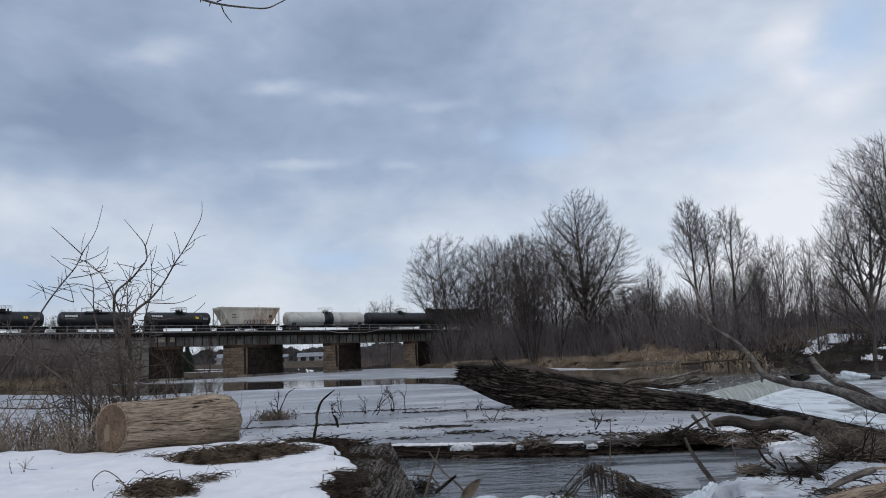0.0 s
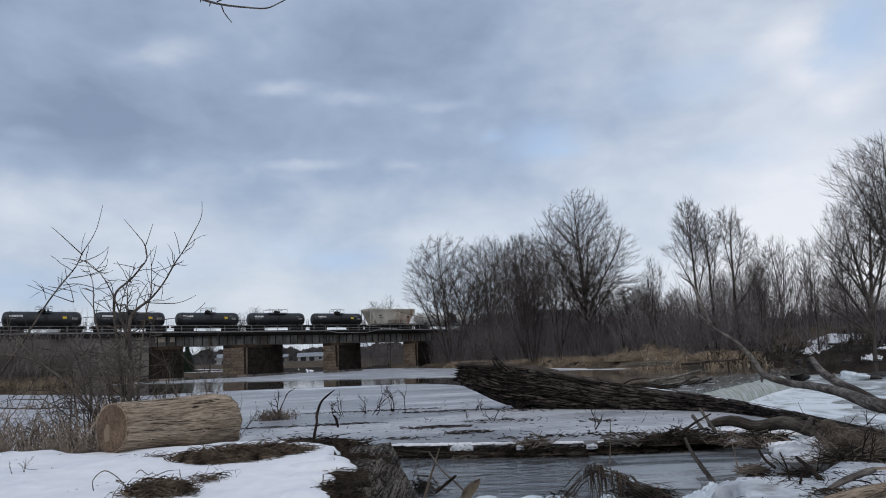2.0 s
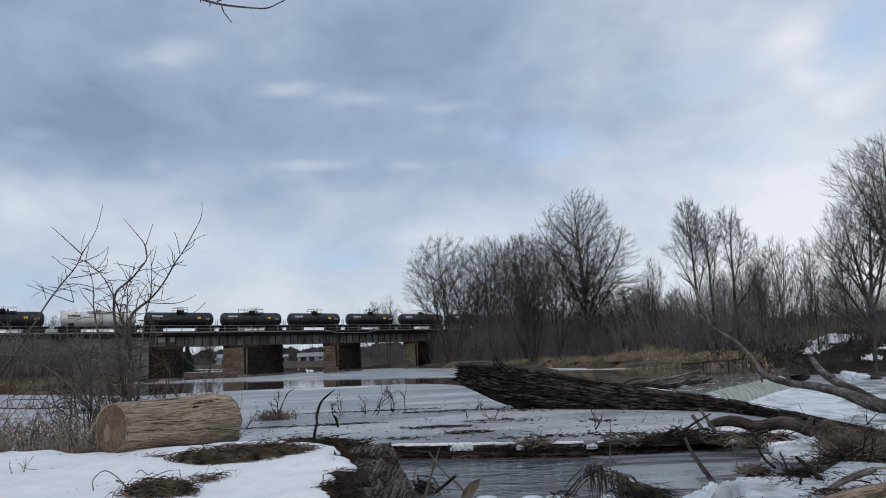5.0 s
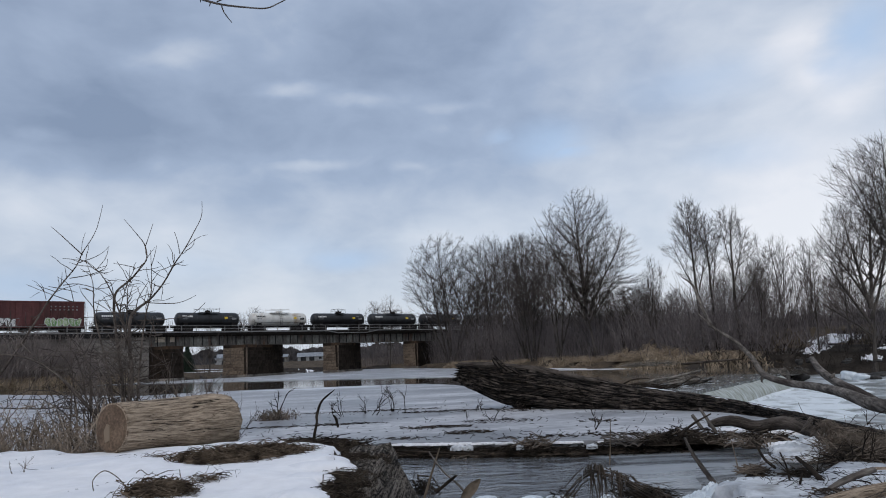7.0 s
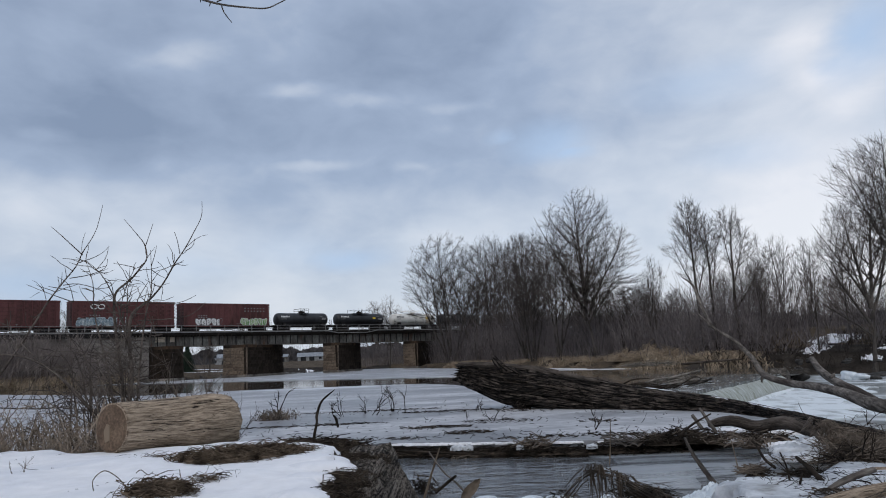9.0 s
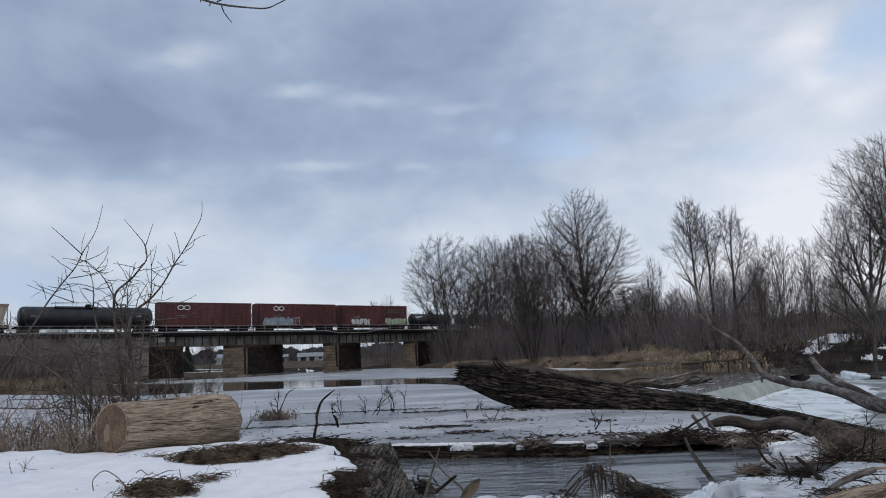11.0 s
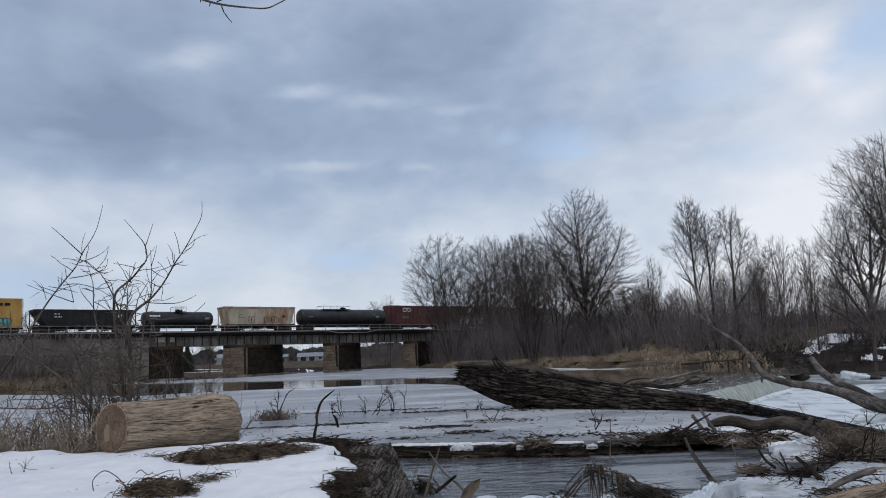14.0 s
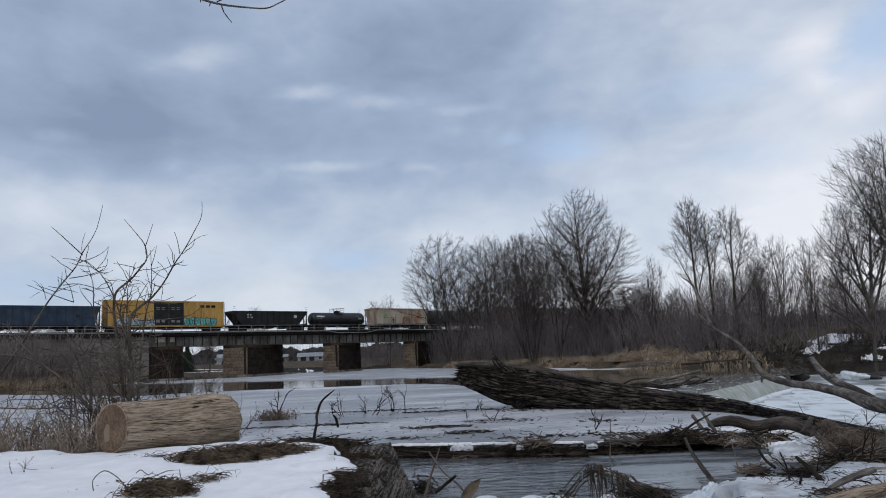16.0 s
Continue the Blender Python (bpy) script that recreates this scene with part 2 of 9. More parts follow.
def grained(name, c1, c2, crack, grain=9.0, cracks=5.0, bump=0.6, dist=0.03, along=0.10, rough=0.85, gap=0.02, axis=0, follow=True, soft=0.5, band=0.08):
    """Wood or bark whose grain runs along the thing's own x axis: fine grain, soft patches, thin dark checks."""
    m = bpy.data.materials.new(name)
    m.use_nodes = True
    nd, ln = m.node_tree.nodes, m.node_tree.links.new
    bs = nd["Principled BSDF"]
    bs.inputs["Roughness"].default_value = rough
    bs.inputs["Specular IOR Level"].default_value = 0.12
    if follow:                                   # along the log's own bends
        tc = nd.new("ShaderNodeAttribute")
        tc.attribute_name = "grain"
        space = tc.outputs["Vector"]
    else:
        tc = nd.new("ShaderNodeTexCoord")
        space = tc.outputs["Object"]

    def field(scale, sx, detail, rg, dst):
        mp = nd.new("ShaderNodeMapping")
        mp.inputs["Scale"].default_value = [scale * sx if k == axis else scale for k in range(3)]
        ln(space, mp.inputs["Vector"])
        n = nd.new("ShaderNodeTexNoise")
        n.inputs["Scale"].default_value, n.inputs["Detail"].default_value = 1.0, detail
        n.inputs["Roughness"].default_value, n.inputs["Distortion"].default_value = rg, dst
        ln(mp.outputs[0], n.inputs["Vector"])
        return n.outputs["Fac"]

    g = field(grain, along, 10, 0.78, 0.2)
    ramp = nd.new("ShaderNodeValToRGB")
    ramp.color_ramp.elements[0].position, ramp.color_ramp.elements[0].color = 0.5 - band, (*c1, 1)
    ramp.color_ramp.elements[1].position, ramp.color_ramp.elements[1].color = 0.5 + band, (*c2, 1)
    ln(g, ramp.inputs["Fac"])
    tone = nd.new("ShaderNodeMapRange")
    tone.inputs["From Min"].default_value, tone.inputs["From Max"].default_value = 0.3, 0.7
    tone.inputs["To Min"].default_value, tone.inputs["To Max"].default_value = soft, 1.35
    ln(field(1.7, 0.6, 5, 0.6, 0.5), tone.inputs["Value"])
    mul = nd.new("ShaderNodeVectorMath")
    mul.operation = "SCALE"
    ln(ramp.outputs["Color"], mul.inputs[0])
    ln(tone.outputs[0], mul.inputs["Scale"])
    ck = nd.new("ShaderNodeValToRGB")
    e = ck.color_ramp.elements
    e[0].position, e[0].color = 0.5 - gap, (0, 0, 0, 1)
    e[1].position, e[1].color = 0.5 + gap, (0, 0, 0, 1)
    e.new(0.5).color = (1, 1, 1, 1)
    ln(field(cracks, along * 0.6, 4, 0.5, 0.15), ck.inputs["Fac"])
    mx = nd.new("ShaderNodeMix")
    mx.data_type = "RGBA"
    ln(ck.outputs["Color"], mx.inputs[0])
    ln(mul.outputs[0], mx.inputs[6])
    mx.inputs[7].default_value = (*crack, 1)
    ln(mx.outputs[2], bs.inputs["Base Color"])
    hh = nd.new("ShaderNodeMath")
    hh.operation = "SUBTRACT"
    ln(g, hh.inputs[0])
    ln(ck.outputs["Color"], hh.inputs[1])
    bp = nd.new("ShaderNodeBump")
    bp.inputs["Strength"].default_value, bp.inputs["Distance"].default_value = bump, dist
    ln(hh.outputs[0], bp.inputs["Height"])
    ln(bp.outputs[0], bs.inputs["Normal"])
    return m


M_REED = mat("dry_reeds", (0.235, 0.18, 0.125), (0.44, 0.355, 0.26), 0.6, 0.95, 0.0, 4)


# ---------------------------------------------------------------- sky with clouds
# across, up, half width, half height, thinner (+) or thicker (-)
BANKS = [(-0.47, 0.1, 0.16, 0.045, -0.12),
         (-0.346, 0.289, 0.293, 0.082, -0.18),
         (-0.005, 0.392, 0.224, 0.102, -0.1),
         (0.191, 0.28, 0.19, 0.054, -0.17),
         (-0.452, 0.328, 0.177, 0.116, -0.07),
         (-0.095, 0.279, 0.177, 0.041, -0.06),
         (-0.287, 0.37, 0.065, 0.023, 0.2),
         (-0.338, 0.356, 0.082, 0.018, 0.1),
         (-0.157, 0.33, 0.058, 0.014, 0.2),
         (-0.079, 0.32, 0.061, 0.014, 0.16),
         (0.005, 0.312, 0.048, 0.011, 0.12),
         (-0.146, 0.244, 0.061, 0.011, 0.18),
         (-0.055, 0.237, 0.041, 0.01, 0.1),
         (-0.329, 0.245, 0.034, 0.015, 0.1),
         (-0.436, 0.277, 0.048, 0.014, 0.1),
         (-0.451, 0.189, 0.224, 0.051, 0.16),
         (-0.308, 0.157, 0.109, 0.041, 0.08),
         (0.404, 0.338, 0.054, 0.048, 0.24),
         (0.437, 0.296, 0.048, 0.031, 0.2),
         (0.376, 0.284, 0.177, 0.082, 0.08),
         (0.348, 0.187, 0.218, 0.068, 0.14),
         (-0.092, 0.204, 0.109, 0.027, 0.1),
         (-0.002, 0.152, 0.136, 0.034, 0.08),
         (0.47, 0.263, 0.048, 0.027, 0.18)]
# gaps where blue shows: across, up, half width, half height, how clear
GAPS = [(0.14, 0.261, 0.082, 0.041, 0.75),
        (0.163, 0.246, 0.041, 0.014, 0.9),
        (0.464, 0.33, 0.048, 0.075, 0.9),
        (-0.117, 0.133, 0.075, 0.027, 0.8),
        (-0.158, 0.142, 0.122, 0.041, 0.3),
        (0.318, 0.312, 0.116, 0.041, 0.45),
        (0.074, 0.269, 0.041, 0.015, 0.5),
        (-0.475, 0.103, 0.136, 0.041, 0.5),
        (0.365, 0.223, 0.095, 0.027, 0.4),
        (-0.297, 0.123, 0.102, 0.027, 0.3)]


def cloud_material():
    m = bpy.data.materials.new("cloud_layer")
    m.use_nodes = True
    nt = m.node_tree
    nd, ln = nt.nodes, nt.links.new
    nd.remove(nd["Principled BSDF"])
    out = nd["Material Output"]
    tc = nd.new("ShaderNodeTexCoord")

    # the layer is patterned by its direction as seen from under it: u across, w up
    nrm = nd.new("ShaderNodeVectorMath")
    nrm.operation = "NORMALIZE"
    ln(tc.outputs["Object"], nrm.inputs[0])
    flat = nd.new("ShaderNodeVectorMath")
    flat.operation = "MULTIPLY"
    ln(nrm.outputs[0], flat.inputs[0])
    flat.inputs[1].default_value = (1.0, 0.35, 1.8)

    def noise_at(scale, loc, detail, roughness, dist=0.0):
        mp = nd.new("ShaderNodeMapping")
        mp.inputs["Location"].default_value = loc
        mp.inputs["Scale"].default_value = (scale, scale, scale)
        ln(flat.outputs[0], mp.inputs["Vector"])
        n = nd.new("ShaderNodeTexNoise")
        n.inputs["Scale"].default_value, n.inputs["Detail"].default_value = 1.0, detail
        n.inputs["Roughness"].default_value, n.inputs["Distortion"].default_value = roughness, dist
        ln(mp.outputs[0], n.inputs["Vector"])
        return n

    def calc(op, p, q):
        m1 = nd.new("ShaderNodeMath")
        m1.operation = op
        for i, v in enumerate((p, q)):
            if isinstance(v, (int, float)):
                m1.inputs[i].default_value = v
            else:
                ln(v, m1.inputs[i])
        return m1.outputs[0]

    # billows bend the banks' edges
    warp = nd.new("ShaderNodeVectorMath")
    warp.operation = "MULTIPLY_ADD"
    ln(noise_at(5.0, (3, 1, 2), 5, 0.55).outputs["Color"], warp.inputs[0])
    warp.inputs[1].default_value = (0.12, 0.0, 0.09)
    off = nd.new("ShaderNodeVectorMath")
    off.operation = "SUBTRACT"
    ln(flat.outputs[0], off.inputs[0])
    off.inputs[1].default_value = (0.06, 0.0, 0.045)
    ln(off.outputs[0], warp.inputs[2])

    def bank(u, w, ru, rw, amount):
        """A soft bank of thicker (-) or thinner (+) cloud."""
        d = nd.new("ShaderNodeVectorMath")
        d.operation = "SUBTRACT"
        ln(warp.outputs[0], d.inputs[0])
        d.inputs[1].default_value = (u, 0.0, w * 1.8)
        e = nd.new("ShaderNodeVectorMath")
        e.operation = "MULTIPLY"
        ln(d.outputs[0], e.inputs[0])
        e.inputs[1].default_value = (1 / ru, 0.0, 1 / (rw * 1.8))
        g = nd.new("ShaderNodeVectorMath")
        g.operation = "LENGTH"
        ln(e.outputs[0], g.inputs[0])
        r = nd.new("ShaderNodeMapRange")
        r.interpolation_type = "SMOOTHSTEP"
        r.inputs["From Min"].default_value, r.inputs["From Max"].default_value = 0.0, 1.0
        r.inputs["To Min"].default_value, r.inputs["To Max"].default_value = amount, 0.0
        ln(g.outputs["Value"], r.inputs["Value"])
        return r.outputs[0]

    sep = nd.new("ShaderNodeSeparateXYZ")
    ln(nrm.outputs[0], sep.inputs[0])
    low = nd.new("ShaderNodeMapRange")           # paler towards the horizon
    low.interpolation_type = "SMOOTHSTEP"
    low.inputs["From Min"].default_value, low.inputs["From Max"].default_value = 0.06, 0.30
    low.inputs["To Min"].default_value, low.inputs["To Max"].default_value = 0.68, 0.40
    ln(sep.outputs["Z"], low.inputs["Value"])
    side = nd.new("ShaderNodeMapRange")          # and where the layer thins out
    side.inputs["From Min"].default_value, side.inputs["From Max"].default_value = 0.02, 0.42
    side.inputs["To Min"].default_value, side.inputs["To Max"].default_value = 0.0, 0.27
    ln(sep.outputs["X"], side.inputs["Value"])
    val = calc("ADD", low.outputs[0], side.outputs[0])
    for args in BANKS:
        val = calc("ADD", val, bank(*args))
    mid = calc("MULTIPLY", calc("SUBTRACT", noise_at(6.5, (0.7, 3.1, 1.4), 7, 0.5, 0.3).outputs["Fac"], 0.5), 0.55)
    fine = calc("MULTIPLY", calc("SUBTRACT", noise_at(21.0, (2.1, 0.3, 5.0), 5, 0.5, 0.5).outputs["Fac"], 0.5), 0.16)
    val = calc("ADD", calc("ADD", val, mid), fine)
    ramp = nd.new("ShaderNodeValToRGB")
    el = ramp.color_ramp.elements
    el[0].position, el[0].color = 0.18, (0.235, 0.30, 0.425, 1)
    el[1].position, el[1].color = 0.95, (0.83, 0.845, 0.90, 1)
    el.new(0.42).color = (0.36, 0.44, 0.585, 1)
    el.new(0.68).color = (0.60, 0.66, 0.76, 1)
    ln(val, ramp.inputs["Fac"])
    # thin places where blue shows
    clear = 0.0
    for args in GAPS:
        clear = calc("MAXIMUM", clear, bank(*args))
    clear = calc("MULTIPLY", clear, calc("ADD", noise_at(9.0, (5.2, 1.7, 0.6), 5, 0.55, 0.3).outputs["Fac"], 0.35))
    clear = calc("MINIMUM", clear, 0.85)
    pale = nd.new("ShaderNodeMix")
    pale.data_type = "RGBA"
    ln(clear, pale.inputs[0])
    ln(ramp.outputs["Color"], pale.inputs[6])
    pale.inputs[7].default_value = (0.45, 0.60, 0.83, 1)
    em = nd.new("ShaderNodeEmission")
    ln(pale.outputs[2], em.inputs["Color"])
    em.inputs["Strength"].default_value = 1.05
    tr = nd.new("ShaderNodeBsdfTransparent")
    mix = nd.new("ShaderNodeMixShader")
    mix.inputs[0].default_value = 0.86
    ln(tr.outputs[0], mix.inputs[1])
    ln(em.outputs[0], mix.inputs[2])
    ln(mix.outputs[0], out.inputs["Surface"])
    m.cycles.emission_sampling = "NONE"
    return m


def build_clouds():
    buf = Buf()
    rings, seg, R, H = 30, 48, 4600.0, 250.0
    buf.v.append((0, 0, H))
    for i in range(1, rings + 1):
        r = R * (i / rings) ** 1.5
        for j in range(seg):
            a = 2 * math.pi * j / seg
            buf.v.append((r * math.cos(a), r * math.sin(a), H * (1 - (r / R) ** 3)))
    for j in range(seg):
        buf.face((0, 1 + j, 1 + (j + 1) % seg))
    for i in range(rings - 1):
        for j in range(seg):
            a, b = 1 + i * seg, 1 + (i + 1) * seg
            buf.face((a + j, b + j, b + (j + 1) % seg, a + (j + 1) % seg))
    ob = new("backdrop", buf.mesh("backdrop", cloud_material(), True))
    return tagged(ob, "grey-blue layered winter clouds with paler gaps", "sky", kind="structure")


cloud_layer = build_clouds()

# ---------------------------------------------------------------- ground
TRACK = 41.291                                  # the line's heading, degrees from +x
U = Vector((0.751379, 0.659871, 0))
N = Vector((0.659871, -0.751379, 0))            # from the line towards the river bank
LINE = pose(-80.18, 91.30, 0, 0, 0, TRACK)      # x along the line, y away behind it


def on_line(s, y, z=0.0):
    return LINE @ pose(s, y, z)


LANDS = [  # outline, height above the ice, width of the bank
    ([(-60, -60), (-60, 14), (-12, 12.1), (-6.5, 11.85), (-4.7, 11.95), (-3.2, 12.6), (-2.4, 12.1), (-1.5, 11.5), (-1.2, 10.3), (-1.05, 8.5), (-0.9, 6.5), (-0.3, 4.5), (1.2, 3.2), (8, 2.5), (40, 0), (40, -60)], 0.62, 1.0),
    ([(2.75, 9.3), (3.4, 9.95), (4.2, 9.9), (5.1, 11.2), (6.4, 11.9), (9, 13), (16, 13), (40, 6), (40, -5), (8, 1), (3.2, 6)], 0.16, 0.7),
    ([(-4600, -700), (-374, -180), (-118.7, 44.2), (-81.1, 77.2), (-62.9, 94.4), (-49.3, 109.1), (-46.1, 119.2), (-41, 140), (-48, 170), (-50, 186), (-20, 196), (-9, 190), (-6, 155), (-1.5, 134), (5, 114), (10.5, 98.6), (17, 74), (21, 68), (27, 66.5), (33, 66), (45, 62), (80, 52), (900, 20), (2500, 600), (4500, 4700), (-4600, 4700)], 0.75, 5.0),
]


def wave(x, y, s, k=0.0):
    return (np.sin(x / s + 1.3 + k) * np.sin(y / s * 1.17 + 0.5 - k) + 0.5 * np.sin(x / s * 2.3 - y / s * 1.7 + 2 * k) + 0.3 * np.sin(x / s * 4.1 + y / s * 4.7 + k)) / 1.8


def signed(poly, x, y):
    """Distance inside (+) or outside (-) an outline."""
    best = np.full(x.shape, 1e9)
    inside = np.zeros(x.shape, bool)
    n = len(poly)
    for i in range(n):
        (ax, ay), (bx, by) = poly[i], poly[(i + 1) % n]
        ex, ey = bx - ax, by - ay
        t = np.clip(((x - ax) * ex + (y - ay) * ey) / (ex * ex + ey * ey), 0, 1)
        best = np.minimum(best, np.hypot(x - ax - t * ex, y - ay - t * ey))
        if ay != by:
            inside ^= ((ay > y) != (by > y)) & (x < ex * (y - ay) / ey + ax)
    return np.where(inside, best, -best)


def ground_height(x, y):
    x, y = np.asarray(x, float), np.asarray(y, float)
    z = np.full(x.shape, -1.8)
    for k, (poly, h, w) in enumerate(LANDS):
        d = signed(poly, x, y) + (0.22 if k < 2 else 0.12) * w * wave(x, y, (0.28 if k < 2 else 0.45) * w, k)
        t = np.clip(d / w + 0.65, 0, 1)
        top = h + ((0.06 * wave(x, y, 1.1, k) + 0.025 * wave(x, y, 0.37, k + 1)) if k < 2 else 0.25 * wave(x, y, 9.0, k))
        if k == 2:
            top = top + np.clip((d - 4) / 90, 0, 1) * 1.6 + np.clip((d - 100) / 600, 0, 1) * 4
            # the snowy track that climbs the bank by the weir
            top = top + 2.3 * np.clip((x - 26) / 8, 0, 1) * np.clip((d - 1) / 12, 0, 1) * np.clip((120 - y) / 30, 0, 1)
        z = np.maximum(z, -1.8 + (top + 1.8) * t * t * (3 - 2 * t))
    s = x * U.x + y * U.y
    d = x * N.x + y * N.y + 121.51
    near = np.where((s > 12) & (s < 60), np.maximum(d + 1.0, 0) * 30, np.maximum(d - 1.0, 0) / 1.5)
    bank = 7.1 - np.maximum(near, np.maximum(-d - 4.6, 0) / 1.5)
    bank = np.where((s < 43) | (s > 116), bank, -5)
    return np.maximum(z, bank)


def build_ground():
    ang = np.concatenate([np.arange(-42, 42, 0.45), np.arange(42, 318, 4.0)])
    rad = 1.2 * 1.032 ** np.arange(0, 262)
    rad = rad[rad < 4550]
    a, r = np.meshgrid(np.radians(ang), rad)
    x, y = r * np.sin(a), r * np.cos(a)
    z = ground_height(x, y)
    n, k = len(ang), len(rad)
    verts = np.stack([x.ravel(), y.ravel(), z.ravel()], 1)
    i, j = np.meshgrid(np.arange(k - 1), np.arange(n), indexing="ij")
    j2 = (j + 1) % n
    faces = np.stack([i * n + j, i * n + j2, (i + 1) * n + j2, (i + 1) * n + j], -1).reshape(-1, 4)
    c = verts[faces].mean(1)
    cx, cy, cz = c.T
    rough = wave(cx, cy, 0.9) * 0.6 + wave(cx, cy, 0.23, 2) * 0.5
    slot = np.ones(len(c), int)
    near = np.hypot(cx, cy) < 30
    slot[near & (cz > np.where(cx > -2.3, 0.50, 0.40) + 0.07 * rough)] = 0
    slot[near & (cx > 2) & (cz > -0.6) & (cy < 14)] = 3
    slot[near & (slot == 1)] = 2
    slot[cz < -0.25] = 2
    me = bpy.data.meshes.new("ground")
    me.from_pydata([tuple(p) for p in verts.tolist()], [], [tuple(q) for q in faces[:, ::-1].tolist()] + [tuple(range(n))])
    for m in (M_SNOW, M_EARTH, M_MUD, M_OLDSNOW):
        me.materials.append(m)
    me.polygons.foreach_set("material_index", slot.tolist() + [0])
    me.polygons.foreach_set("use_smooth", [True] * (len(faces) + 1))
    me.update()
    return tagged(new("ground", me), "snowy river banks, dead grass and bare earth", "ground", kind="structure")


build_ground()


def ground_patch(name, cx, cy, a, b, turn, m, label, category, lift=0.05, step=0.35, seed=0, ragged=0.5):
    """A ragged patch that lies on the ground."""
    buf = Buf()
    nx, ny = int(2.6 * a / step), int(2.6 * b / step)
    c, s = math.cos(radians(turn)), math.sin(radians(turn))
    i, j = np.meshgrid(np.arange(nx + 1), np.arange(ny + 1), indexing="ij")
    lx, ly = (i / nx - 0.5) * 2.6 * a, (j / ny - 0.5) * 2.6 * b
    x, y = cx + lx * c - ly * s, cy + lx * s + ly * c
    z = ground_height(x, y) + lift + 0.03 * wave(x, y, 0.8, seed)
    keep = (lx / a) ** 2 + (ly / b) ** 2 < 1 + ragged * (wave(x, y, 0.22 * min(a, b), seed) + 0.6 * wave(x, y, 0.08 * min(a, b), seed + 2))
    buf.v = np.stack([x.ravel(), y.ravel(), z.ravel()], 1).tolist()
    for p in range(nx):
        for q in range(ny):
            if keep[p, q] and keep[p + 1, q] and keep[p, q + 1] and keep[p + 1, q + 1]:
                k = p * (ny + 1) + q
                buf.face((k, k + ny + 1, k + ny + 2, k + 1))
    ob = new(name, buf.mesh(name, m, True))
    return tagged(ob, label, category, kind="structure")


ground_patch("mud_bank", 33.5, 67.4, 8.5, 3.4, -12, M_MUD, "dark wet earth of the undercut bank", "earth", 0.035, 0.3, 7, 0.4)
ground_patch("snow_slope", 32.0, 69.3, 2.3, 1.0, 42, M_SNOW, "snow-covered track climbing the far bank", "snow", 0.08, 0.07, 4, 0.55)
ground_patch("snow_slope", 35.1, 72.2, 2.6, 1.6, 15, M_SNOW, "snow-covered track climbing the far bank", "snow", 0.10, 0.07, 9, 0.7)
ground_patch("snow_streak", -29.0, 192.0, 6.5, 0.6, 4, M_SNOW, "thin snow on the far field's edge", "snow", 0.08, 0.3, 3, 0.9)
ground_patch("snow_streak", -54.0, 191.0, 7.0, 1.6, -8, M_SNOW, "thin snow on the far field's edge", "snow", 0.08, 0.3, 5, 0.9)
ground_patch("snow_streak", -62.0, 214.0, 16.0, 2.2, 0, M_SNOW, "thin snow on the far field's edge", "snow", 0.08, 0.4, 8, 0.9)
ground_patch("grass_bank", -56.5, 103.6, 10.0, 1.7, 47.0, M_REED, "flattened dry grass along the river bank", "dead grass", 0.06, 0.35, 6, 0.35)
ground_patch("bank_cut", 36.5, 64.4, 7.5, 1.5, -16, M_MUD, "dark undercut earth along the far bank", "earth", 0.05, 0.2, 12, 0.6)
ground_patch("snow_streak", 39.5, 66.5, 3.0, 0.5, -8, M_SNOW, "streak of snow on the dark far bank", "snow", 0.15, 0.06, 7, 0.9)
ground_patch("snow_streak", 36.6, 66.2, 1.2, 0.3, -14, M_SNOW, "streak of snow on the dark far bank", "snow", 0.15, 0.05, 2, 0.95)
ground_patch("snow_streak", 34.6, 65.4, 0.9, 0.3, -20, M_SNOW, "streak of snow on the dark far bank", "snow", 0.15, 0.04, 11, 0.95)


